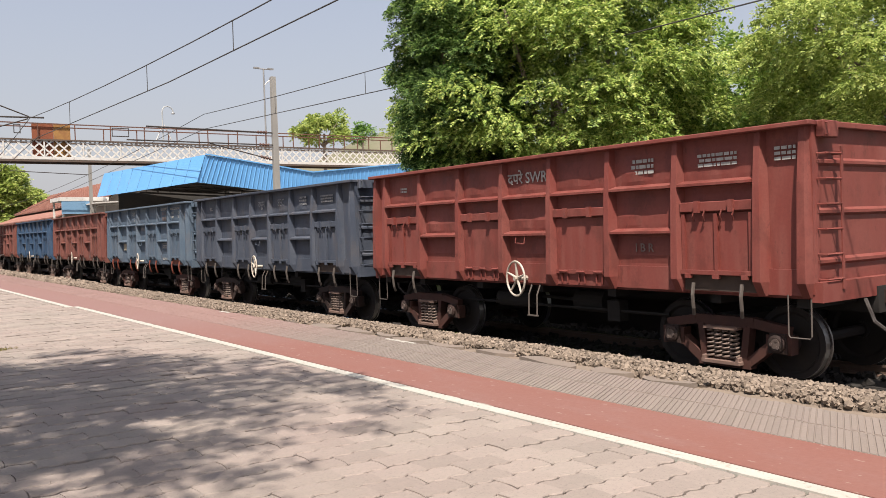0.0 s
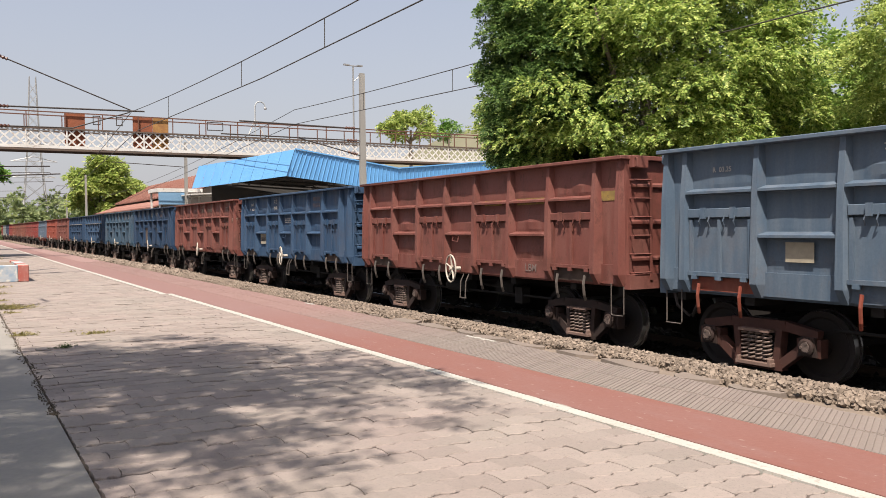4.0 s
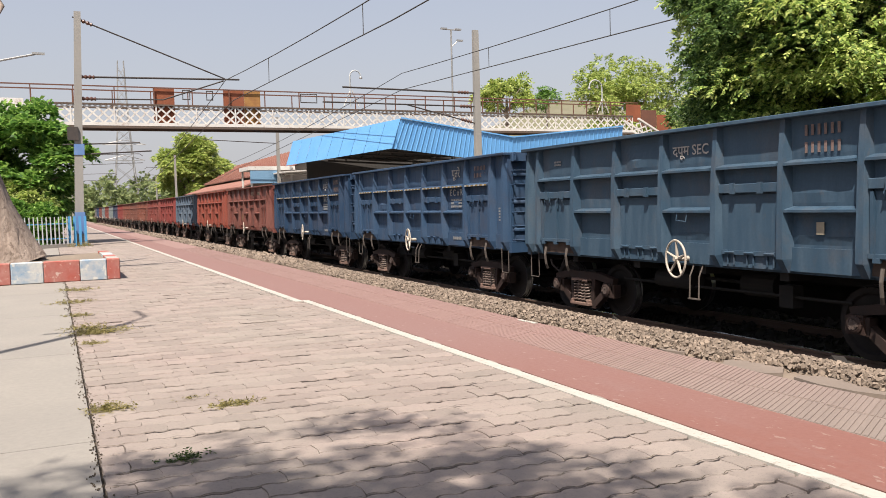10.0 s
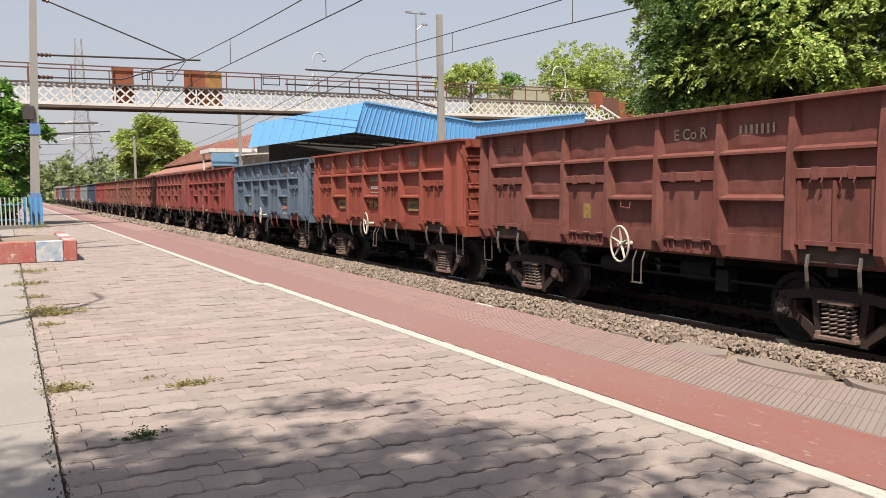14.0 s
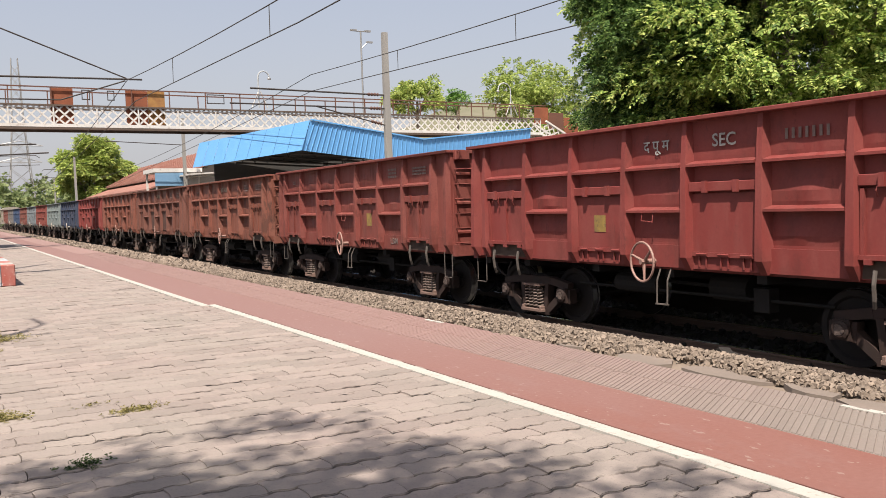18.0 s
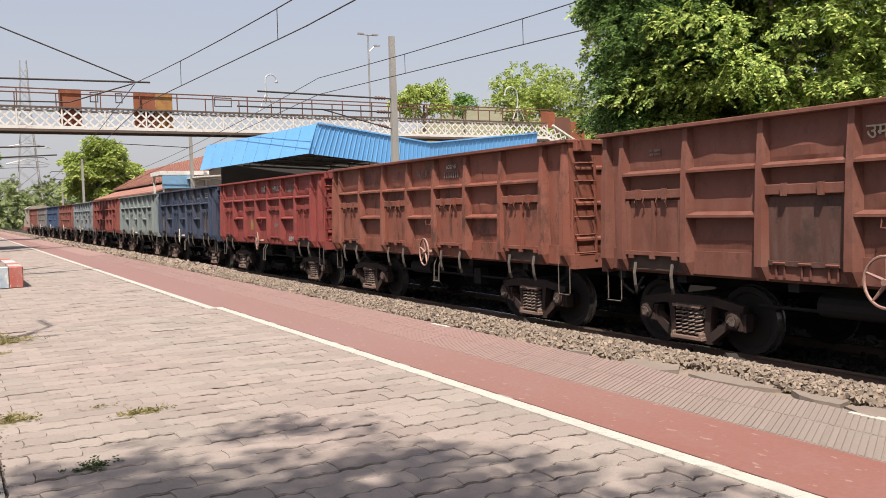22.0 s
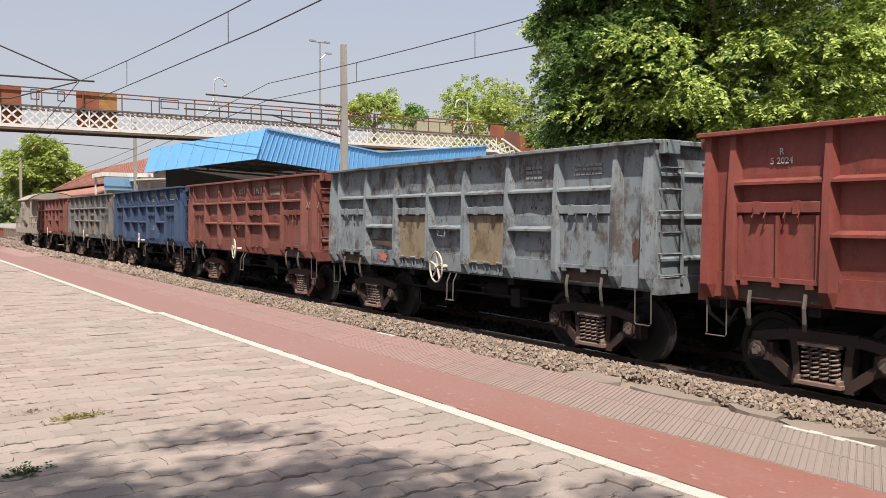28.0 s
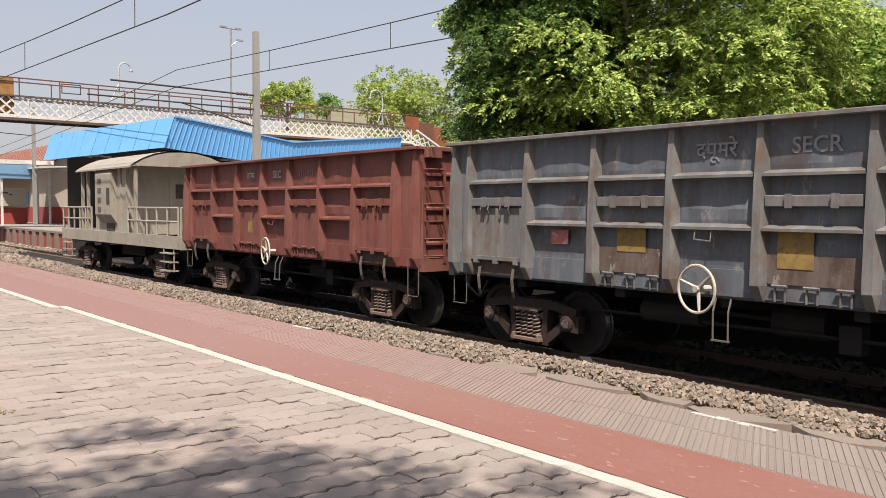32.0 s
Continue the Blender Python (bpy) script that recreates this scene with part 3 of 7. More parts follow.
for (x, z, tilt) in ((-0.75, 6.76, 0), (-0.65, 6.1, 0), (-0.6, 5.42, 0.22)):
    bm = B()
    lathe(bm, "x", (0, 0, 0), [(0.02, -0.3)] + [(0.09 if i % 2 else 0.045, -0.28 + i * 0.08) for i in range(8)] + [(0.02, 0.32)], 10)
    part("insulator", bm, M_PORC, m_c, "ribbed brown insulator", at=Matrix.Translation((x, 0, z)) @ Matrix.Rotation(tilt, 4, 'Y'))


def wire_pair(name, cat, con, droppers, label):
    t = thing(name, label, "wire", pose(0, 0, 0))
    for nm, pts in (("catenary_wire", cat), ("contact_wire", con)):
        bm = B()
        polyline(bm, pts, 0.017, 5)
        part(nm, bm, M_WIRE, t)
    for k in droppers:
        def at(pts):
            for a, b in zip(pts, pts[1:]):
                if min(a[1], b[1]) <= k <= max(a[1], b[1]):
                    f = (k - a[1]) / (b[1] - a[1])
                    return Vector(a).lerp(Vector(b), f)
        bm = B()
        tube(bm, at(cat), at(con), 0.012, 0.012, 5)
        part("dropper", bm, M_WIRE, t)


def sag(p, q, d, n=14):
    p, q = Vector(p), Vector(q)
    return [tuple(p.lerp(q, i / n) - Vector((0, 0, 4 * d * (i / n) * (1 - i / n)))) for i in range(n + 1)]


wire_pair("overhead_line", sag((7.9, -22, 7.2), (7.3, 38.2, 7.08), 0.75) + sag((7.3, 38.2, 7.08), (9.4, 98, 5.3), 0.5)[1:],
          [(7.88, -21.1, 5.80), (7.49, 18.7, 5.68), (7.3, 36.7, 6.0), (9.4, 98, 3.9)], (3, 8.5, 14, 20.6, 30.4), "taut overhead catenary and contact wire with droppers")
wire_pair("overhead_line", sag((15.1, -22, 7.0), (15.1, 36.5, 7.45), 0.55) + sag((15.1, 36.5, 7.45), (15.3, 98, 5.3), 0.5)[1:],
          [(15.1, -22, 5.5), (15.1, 10, 5.75), (15.1, 36.5, 6.7), (15.3, 98, 3.9)], (2, 9, 16, 20.5, 28), "overhead wires above the far track")

# ---------- footbridge ----------
fb = thing("footbridge", "white lattice-girder footbridge with rusty handrails over the tracks", "footbridge", pose(0, 56.0, 6.66) @ Matrix.Scale(1.2444, 4))
XB0, XB1 = -0.9, 34.9
bm = B()
box(bm, (XB0 + XB1) / 2 - 1.2, 0.75, 0.06, XB1 - XB0 + 2.4, 1.4, 0.08)
part("deck", bm, M_BRIDGE_D, fb, "dark deck underside")
bay = (XB1 - XB0) / 18


def lattice_mesh(w, h):
    bm = B()
    n = 4
    p = w / n
    for k in range(-n, n):
        for s in (1, -1):
            # a bar rises at an angle and is cut at the bay's ends
            x0, x1 = k * p, k * p + h * 1.05
            a, b = (x0, 0.0), (x1, h)
            f0, f1 = 0.0, 1.0
            if x0 < 0:
                f0 = (0 - x0) / (x1 - x0)
            if x1 > w:
                f1 = (w - x0) / (x1 - x0)
            if f1 - f0 < 0.05:
                continue
            pa = (x0 + (x1 - x0) * f0, h * f0)
            pb = (x0 + (x1 - x0) * f1, h * f1)
            if s < 0:
                pa, pb = (w - pa[0], pa[1]), (w - pb[0], pb[1])
            d = Vector((pb[0] - pa[0], 0, pb[1] - pa[1]))
            mm = Matrix.Translation(((pa[0] + pb[0]) / 2, 0.012 * s, (pa[1] + pb[1]) / 2)) @ Matrix.Rotation(-math.atan2(d.z, d.x), 4, 'Y')
            box(bm, 0, 0, 0, d.length, 0.014, 0.085, mm)
    return mesh_of("lattice", bm, M_BRIDGE)


LAT = lattice_mesh(bay, 0.87)
for yy in (0.0, 1.5):
    for z, hgt, nm, mt in ((0.13, 0.16, "bottom_chord", M_BRIDGE), (1.11, 0.08, "top_chord", M_BRIDGE_D)):
        bm = B()
        box(bm, (XB0 + XB1) / 2, yy, z, XB1 - XB0, 0.16, hgt)
        part(nm, bm, mt, fb)
    bm = B()
    box(bm, (XB0 + XB1) / 2 - 1.2, yy - 0.02, -0.02, XB1 - XB0 + 2.4, 0.20, 0.10)
    part("floor_beam", bm, M_BRIDGE_D, fb)
    for i in range(18 if yy == 0.0 else 0):
        part("lattice", LAT, M_BRIDGE, fb, at=Matrix.Translation((XB0 + i * bay, yy, 0.2)))
    if yy == 0.0:
        bm0 = B()
        box(bm0, 0, -0.03, 0.435, 0.07, 0.03, 0.87)
        BAYPOST = mesh_of("bay_post", bm0, M_BRIDGE)
        for i in range(19):
            part("bay_post", BAYPOST, None, fb, at=Matrix.Translation((XB0 + i * bay, yy, 0.2)))
    bm0 = B()
    box(bm0, 0, 0, 0.41, 0.05, 0.05, 0.82)
    POST = mesh_of("rail_post", bm0, M_RUSTRAIL)
    for i in range(21):
        part("rail_post", POST, M_RUSTRAIL, fb, at=Matrix.Translation((XB0 - 3.5 + i * 1.88, yy, 1.16)))
    bm = B()
    box(bm, (XB0 + XB1) / 2 - 1.6, yy, 1.99, XB1 - XB0 + 4.2, 0.05, 0.06)
    part("handrail", bm, M_RUSTRAIL, fb, "rusty handrail")
bm = B()
box(bm, -1.9, 0, 0.75, 1.9, 0.08, 1.1)
part("end_panel", bm, M_BRIDGE, fb, "white sheet end panel")
for x0, x1, mt in ((4.97, 6.00, M_RUST), (8.48, 9.55, M_RUST), (9.56, 10.42, M_RUST2)):
    bm = B()
    box(bm, (x0 + x1) / 2, 0.12, 1.10, x1 - x0, 0.03, 1.74)
    part("sign_panel", bm, mt, fb, "rusted sheet panel")
for x0, x1 in ((12.6, 13.5), (6.4, 6.75), (7.6, 7.9)):
    bm = B()
    for a, b, c, d in ((x0, x1, 1.86, 1.91), (x0, x1, 1.41, 1.46)):
        box(bm, (a + b) / 2, -0.05, (c + d) / 2, b - a, 0.03, 0.05)
    box(bm, x0, -0.05, 1.66, 0.04, 0.03, 0.5)
    box(bm, x1, -0.05, 1.66, 0.04, 0.03, 0.5)
    part("notice_board", bm, M_DARK, fb)
# stairs down at the far end
sh = Matrix.Translation((XB1, 0, 0)) @ Matrix.Rotation(radians(27), 4, 'Y')
for yy in (0.0, 1.5):
    for z, hgt in ((0.13, 0.16), (1.09, 0.12)):
        bm = B()
        box(bm, 3.4, yy, z, 6.8, 0.16, hgt)
        part("stair_chord", bm, M_BRIDGE, fb, at=sh)
    for i in range(4 if yy == 0.0 else 0):
        part("stair_lattice", LAT, M_BRIDGE, fb, at=sh @ Matrix.Translation((i * 1.7, yy, 0.2)))
for i in range(20):
    bm = B()
    box(bm, XB1 + 0.15 + i * 0.3, 0.75, -0.05 - i * 0.155, 0.3, 1.3, 0.05)
    part("stair_tread", bm, M_BRIDGE_D, fb)
for x0, x1, z0, z1, mt in ((XB1 + 0.75, XB1 + 1.95, 0.95, 2.1, M_RUST), (XB1 + 2.0, XB1 + 3.3, 0.6, 1.75, M_RUSTRAIL), (XB1 + 3.35, XB1 + 4.6, 0.2, 1.45, M_RUST)):
    bm = B()
    box(bm, (x0 + x1) / 2, 1.6, (z0 + z1) / 2, x1 - x0, 0.05, z1 - z0)
    part("stair_side_sheet", bm, mt, fb, "rusty side sheeting")
for x, h in ((-2.4, 5.6), (34.9, 5.6)):
    bm = B()
    box(bm, x, 0.75, -h / 2 - 0.1 + 0.1, 0.3, 0.3, h + 0.1)
    part("column", bm, M_BRIDGE, fb)


def bridge_lamp(x, h, bend, r=0.32):
    t = thing("bridge_lamp", "small curved lamp post on the footbridge", "lamp", pose(x * 1.2444, 56.12, 8.28) @ Matrix.Scale(1.2444, 4))
    bm = B()
    pts = [(0, 0, 0), (0, 0, h)] + [(bend * r * (1 - math.cos(a)), 0, h + r * math.sin(a)) for a in (0.5, 1.0, 1.57, 2.1, 2.6, 3.1)]
    polyline(bm, pts, 0.04)
    part("pole", bm, M_FENCE, t)
    bm = B()
    lathe(bm, "z", (pts[-1][0], 0, pts[-1][2] - 0.1), [(0.02, 0.12), (0.1, 0.02), (0.1, -0.04), (0.02, -0.06)], 10)
    part("lamp_head", bm, M_GALV, t)
    bm = B()
    polyline(bm, [(0.5, 0, 0), (0.1, 0, 0.9)], 0.03)
    polyline(bm, [(-0.4, 0, 0), (0.0, 0, 0.9)], 0.03)
    part("brace", bm, M_BRIDGE, t)


bridge_lamp(15.5, 1.7, 1)
bridge_lamp(32.6, 1.6, -1, 0.5)

# ---------- blue butterfly canopy on the far platform ----------
bm = B()
strip(bm, XP2 + 0.12, 34.0, -40.0, 190.0, -1.2, 0.0)
solid("far_platform", bm, M_SLAB, "concrete island platform beyond the tracks", "platform", "structure")
cp = thing("platform_canopy", "bright blue butterfly-roof platform canopy with ribbed fascia", "canopy", pose(0, 0, 0))
YC0, YC1 = 40.0, 55.0
TL, TV, TR = (16.42, 5.72), (22.95, 4.80), (30.3, 5.50)
ZF = 4.02
bm = B()
for p, q in ((TL, TV), (TV, TR)):
    lo = [bm.verts.new((x, YC0 + 0.05, z)) for x, z in (p, q, (q[0], q[1] - 0.06), (p[0], p[1] - 0.06))]
    hi = [bm.verts.new((x - 0.109 * (YC1 - YC0), YC1, z)) for x, z in (p, q, (q[0], q[1] - 0.06), (p[0], p[1] - 0.06))]
    bm.faces.new(lo[::-1])
    bm.faces.new(hi)
    for i in range(4):
        bm.faces.new((lo[i], lo[(i + 1) % 4], hi[(i + 1) % 4], hi[i]))
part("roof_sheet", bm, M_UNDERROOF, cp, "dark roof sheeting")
# added dark sheet: the shade below the roof is put into its colour
bm = B()
for p, q in ((TL, TV), (TV, TR)):
    zp, zq = (4.75, 4.35) if p is TL else (4.35, 4.85)
    m = [bm.verts.new(v) for v in ((p[0], YC0 + 0.6, zp), (q[0], YC0 + 0.6, zq), (q[0] - 1.5, YC1 - 0.2, zq), (p[0] - 1.5, YC1 - 0.2, zp))]
    bm.faces.new(m)
part("soffit", bm, M_UNDERROOF, cp, "dark ceiling sheet added for the shade under the roof")
# added upright sheet that fills the view under the canopy with shade
bm = B()
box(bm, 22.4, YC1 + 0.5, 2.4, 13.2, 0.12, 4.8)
part("back_screen", bm, M_UNDERROOF, cp, "dark sheet added for the shade under the canopy")


def ribbed(p, q, zp, zq, y, slope):
    """A ribbed end fascia from a sloping top edge down to a sloping foot."""
    n = 26
    for i in range(n):
        f0, f1 = i / n, (i + 1) / n
        x0, x1 = p[0] + (q[0] - p[0]) * f0, p[0] + (q[0] - p[0]) * f1
        bm = B()
        w = x1 - x0
        o = [(x0, 0), (x0 + w * 0.78, 0), (x0 + w * 0.84, -0.035), (x0 + w * 0.96, -0.035), (x1, 0)]
        fr = [(x - p[0]) / (q[0] - p[0]) for x, d in o]
        lo = [bm.verts.new((x + slope * (1 - f) * 0.6, y + d + 0.1, zp + (zq - zp) * f)) for (x, d), f in zip(o, fr)]
        hi = [bm.verts.new((x, y + d, p[1] + (q[1] - p[1]) * f)) for (x, d), f in zip(o, fr)]
        for k in range(4):
            bm.faces.new((lo[k], lo[k + 1], hi[k + 1], hi[k]))
        part("fascia_sheet", bm, M_BLUESHEET, cp)


ribbed(TL, (TV[0], TV[1] + 0.04), 4.22, 3.42, YC0, -0.9)
ribbed((TV[0], TV[1] + 0.04), TR, 3.92, 4.62, YC0, 0.0)
# the side fascia runs slightly askew to the track
n = 9
YS1, XS1 = 55.0, 14.8
for i in range(n):
    f0, f1 = i / n, (i + 1) / n - 0.002
    bm = B()
    q = []
    for f, up in ((f0, 1), (f1, 1), (f1, 0), (f0, 0)):
        x = TL[0] + (XS1 - TL[0]) * f
        q.append(bm.verts.new((x - 0.03 - (0 if up else 0.52), YC0 + (YS1 - YC0) * f, TL[1] + 0.02 if up else 4.22 - 0.08 * f)))
    bm.faces.new(q)
    part("side_fascia", bm, M_BLUESHEET, cp, "smooth blue side fascia")
bm = B()
for (a, b), s in (((TL, TV), 1), ((TV, TR), 1)):
    d = Vector((b[0] - a[0], 0, b[1] - a[1]))
    mm = Matrix.Translation(((a[0] + b[0]) / 2, YC0 - 0.03, (a[1] + b[1]) / 2 + 0.05)) @ Matrix.Rotation(-math.atan2(d.z, d.x), 4, 'Y')
    box(bm, 0, 0, 0, d.length, 0.12, 0.07, mm)
part("edge_flashing", bm, M_BLUESHEET, cp)
for k in range(5):
    y = YC0 + 1.2 + k * 3.1
    bm = B()
    box(bm, TV[0], y, TV[1] / 2, 0.25, 0.25, TV[1])
    part("column", bm, M_GALV, cp)
    bm = B()
    polyline(bm, [(TV[0], y, TV[1] - 0.75), (TL[0] + 0.3, y, ZF + 0.35)], 0.06)
    polyline(bm, [(TV[0], y, TV[1] - 0.75), (TR[0] - 0.3, y, ZF + 0.4)], 0.06)
    for i in range(7):
        x = TL[0] + 0.7 + i * 0.85
        polyline(bm, [(x, y, ZF + 0.35), (x + 0.42, y, TL[1] + (TV[1] - TL[1]) * (x + 0.42 - TL[0]) / (TV[0] - TL[0]) - 0.1), (x + 0.85, y, ZF + 0.33)], 0.035, 5)
    part("truss", bm, M_DARK, cp, "dark roof truss")

# ---------- striped kerb round the old tree ----------
KX0, KX1, KY0, KY1, KH = -3.6, 1.24, 18.35, 22.4, 0.42
pl = thing("tree_planter", "low kerb round a tree painted in red, white and blue blocks", "planter", pose(0, 0, 0))
x = KX1
for i, c in enumerate((M_KRED, M_KBLUE, M_KRED, M_KBLUE, M_KRED, M_KBLUE, M_KRED, M_KBLUE)):
    w = (0.25, 0.50, 0.66, 0.58, 0.72, 0.60, 0.70, 0.6)[i]
    bm = B()
    box(bm, x - w / 2, KY0 + 0.12, KH / 2, w - 0.006, 0.24, KH, None, (1, 0.94))
    bmesh.ops.bevel(bm, geom=bm.edges[:], offset=0.015, segments=1, affect='EDGES')
    part("kerb_block", bm, c, pl)
    x -= w
for i in range(5):
    bm = B()
    box(bm, KX1 - 0.12, KY0 + 0.62 + i * 0.75, KH / 2, 0.24, 0.74, KH, None, (0.94, 1))
    part("kerb_block", bm, (M_KWHITE, M_KRED, M_KBLUE)[i % 3], pl)
bm = B()
strip(bm, KX0, KX1 - 0.24, KY0 + 0.24, KY1, 0.0, KH - 0.05)
part("soil", bm, M_EARTH, pl, "dry soil inside the kerb")

# ---------- the goods train ----------
WP = 10.713                 # pitch over couplers
HL = 4.90                   # half body length
HW = 1.60                   # half width over stanchions
SK = 1.447                  # side sheet
ZT = 3.23                   # top of the body
ZS = 1.14                   # foot of the body
STAN = [4.46, 3.19, 1.93, 0.69, -0.50, -1.75, -2.98, -4.24]     # stanchions, from the far end
ZRIB1, ZRIB2 = 2.57, 1.95


def side_mesh(side, seed):
    """One side: the sheet in dented fields, with its sill; far side plain."""
    bm = B()
    ys = [HL] + STAN + [-HL]
    rnd = random.Random(seed)
    n = 0
    verts_rows = []
    zs = [1.16, 1.5, 1.62, 1.74, 1.86, 1.95, 2.05, 2.18, 2.31, 2.44, 2.57, 2.68, 2.80, 2.93, 3.06, 3.20]
    ysub = []
    for a, b in zip(ys, ys[1:]):
        k = 11 if a - b > 1 else 2
        ysub += [a + (b - a) * i / k for i in range(k)]
    ysub.append(-HL)
    fields = [(1.5, 1.95), (1.95, 2.57), (2.57, 3.20)]
    ph = {}
    for z in zs:
        row = []
        for y in ysub:
            d = 0.0
            for pi in range(len(ys) - 1):
                if ys[pi + 1] < y < ys[pi] and ys[pi] - ys[pi + 1] > 1:
                    for fi, (a, b) in enumerate(fields):
                        if a < z < b:
                            if (pi, fi) not in ph:
                                ph[(pi, fi)] = (rnd.uniform(0.006, 0.036), rnd.uniform(0, 6.28), rnd.uniform(0, 6.28))
                            am, p0, p1 = ph[(pi, fi)]
                            u = (ys[pi] - y) / (ys[pi] - ys[pi + 1])
                            v = (z - a) / (b - a)
                            d += am * math.sin(math.pi * u) ** 0.5 * math.sin(math.pi * min(1.0, v / 0.66)) * (0.85 + 0.32 * math.sin(7 * u + p0) + 0.25 * math.sin(13 * u + 3 * v + p1))
            row.append(bm.verts.new((side * (SK + d), y, z)))
        verts_rows.append(row)
    for j in range(len(zs) - 1):
        for i in range(len(ysub) - 1):
            bm.faces.new((verts_rows[j][i], verts_rows[j][i + 1], verts_rows[j + 1][i + 1], verts_rows[j + 1][i]))
    # inner skin and sill
    box(bm, side * (SK - 0.055), 0, 2.1, 0.03, 2 * HL, 2.0)
    box(bm, side * (SK - 0.02), 0, 1.30, 0.10, 2 * HL - 0.02, 0.32)
    return mesh_of("side_wall", bm, M_INSIDE)


def stanchion_mesh(side):
    """A tapered pressed stanchion: narrow web at the top, deep and wide at the foot."""
    bm = B()
    prof = [(ZT - 0.055, 0.085, 0.040), (2.5, 0.140, 0.046), (1.45, 0.165, 0.055), (1.30, 0.165, 0.055), (ZS - 0.02, 0.05, 0.052)]
    rings = []
    for z, d, w in prof:
        rings.append([bm.verts.new((side * x, y, z)) for x, y in ((SK - 0.02, w + 0.01 + d * 0.28), (SK + d, w), (SK + d, -w), (SK - 0.02, -w - 0.01 - d * 0.28))])
    for a, b in zip(rings, rings[1:]):
        for i in range(4):
            bm.faces.new((a[i], a[(i + 1) % 4], b[(i + 1) % 4], b[i]))
    bm.faces.new(rings[0])
    bm.faces.new(rings[-1][::-1])
    return mesh_of("stanchion", bm, M_INSIDE)


def rib_mesh(side, length, depth=0.150):
    bm = B()
    o = [(SK - 0.01, 0.06), (SK + 0.02, 0.050), (SK + depth, 0.012), (SK + depth, -0.022), (SK - 0.01, -0.026)]
    prism(bm, [(side * x, z) for x, z in o], "y", -length / 2, length / 2)
    return mesh_of("rib", bm, M_INSIDE)


def beam_mesh(side, length):
    bm = B()
    box(bm, side * (SK + 0.055), 0, 0, 0.11, length, 0.13)
    bmesh.ops.bevel(bm, geom=bm.edges[:], offset=0.008, segments=1, affect='EDGES')
    for y in (-0.27, 0.27):
        box(bm, side * (SK + 0.125), y * length / 1.15, 0.0, 0.05, 0.07, 0.16)
    return mesh_of("hinge_beam", bm, M_INSIDE)


def flap_mesh(side, length):
    """A low two-leaf flap door with its frame."""
    bm = B()
    h = 0.80
    box(bm, side * (SK + 0.035), 0, h / 2, 0.04, length, h)
    return mesh_of("flap_door", bm, M_INSIDE)


def door_bits(side, length):
    """The stiles, the foot rail and the hinges of a flap door."""
    bm = B()
    box(bm, side * (SK + 0.07), 0, 0.40, 0.05, 0.05, 0.80)
    MESH["stile"] = mesh_of("door_stile", bm, M_INSIDE)
    bm = B()
    box(bm, side * (SK + 0.08), 0, 0.02, 0.07, length + 0.02, 0.055)
    MESH["footrail"] = mesh_of("door_rail", bm, M_INSIDE)
    bm = B()
    box(bm, side * (SK + 0.10), 0, -0.03, 0.06, 0.09, 0.06)
    MESH["hinge"] = mesh_of("hinge", bm, M_INSIDE)
    bm = B()
    tube(bm, (side * (SK + 0.07), -0.09, -0.03), (side * (SK + 0.07), 0.09, -0.03), 0.02, 0.02, 6)
    for y in (-0.06, 0.06):
        box(bm, side * (SK + 0.05), y, -0.13, 0.02, 0.018, 0.16)
    MESH["strap"] = mesh_of("strap_hinge", bm, M_INSIDE)


def hook_mesh(side):
    bm = B()
    polyline(bm, [(side * (SK + 0.12), 0, 0.02), (side * (SK + 0.135), 0.02, -0.06), (side * (SK + 0.09), 0.03, -0.13)], 0.011, 5)
    return mesh_of("door_hook", bm, M_INSIDE)


def lug_mesh(side):
    """A hanging iron strap below the doors."""
    bm = B()
    polyline(bm, [(side * (SK + 0.10), 0, 0.10), (side * (SK + 0.13), 0, -0.06), (side * (SK + 0.10), 0.01, -0.24), (side * (SK + 0.05), 0.04, -0.33)], 0.026, 6)
    return mesh_of("door_stop", bm, M_INSIDE)


def plate_mesh(side, length):
    """The flat door field of the middle panels."""
    bm = B()
    box(bm, side * (SK + 0.03), 0, 0.40, 0.035, length, 0.80)
    box(bm, side * (SK + 0.045), 0, -0.03, 0.05, length, 0.06)
    return mesh_of("door_plate", bm, M_INSIDE)


def end_mesh(s):
    """The sheet of an end wall."""
    bm = B()
    box(bm, 0, s * (HL - 0.02), (ZS + ZT) / 2, 2 * SK, 0.03, ZT - ZS)
    return mesh_of("end_wall", bm, M_INSIDE)


def end_rib_mesh(s):
    bm = B()
    prism(bm, [(s * (HL - 0.01), 0.055), (s * (HL + 0.035), 0.018), (s * (HL + 0.035), -0.018), (s * (HL - 0.01), -0.055)], "x", -SK + 0.05, SK - 0.05)
    return mesh_of("end_rib", bm, M_INSIDE)


def headstock_mesh(s):
    bm = B()
    box(bm, 0, s * (HL + 0.05), ZS + 0.05, 2 * SK + 0.05, 0.16, 0.24)
    return mesh_of("headstock", bm, M_INSIDE)


def post_mesh(s, side):
    bm = B()
    box(bm, side * (SK - 0.03), s * (HL - 0.03), (ZS + ZT) / 2, 0.13, 0.12, ZT - ZS - 0.05)
    return mesh_of("corner_post", bm, M_INSIDE)


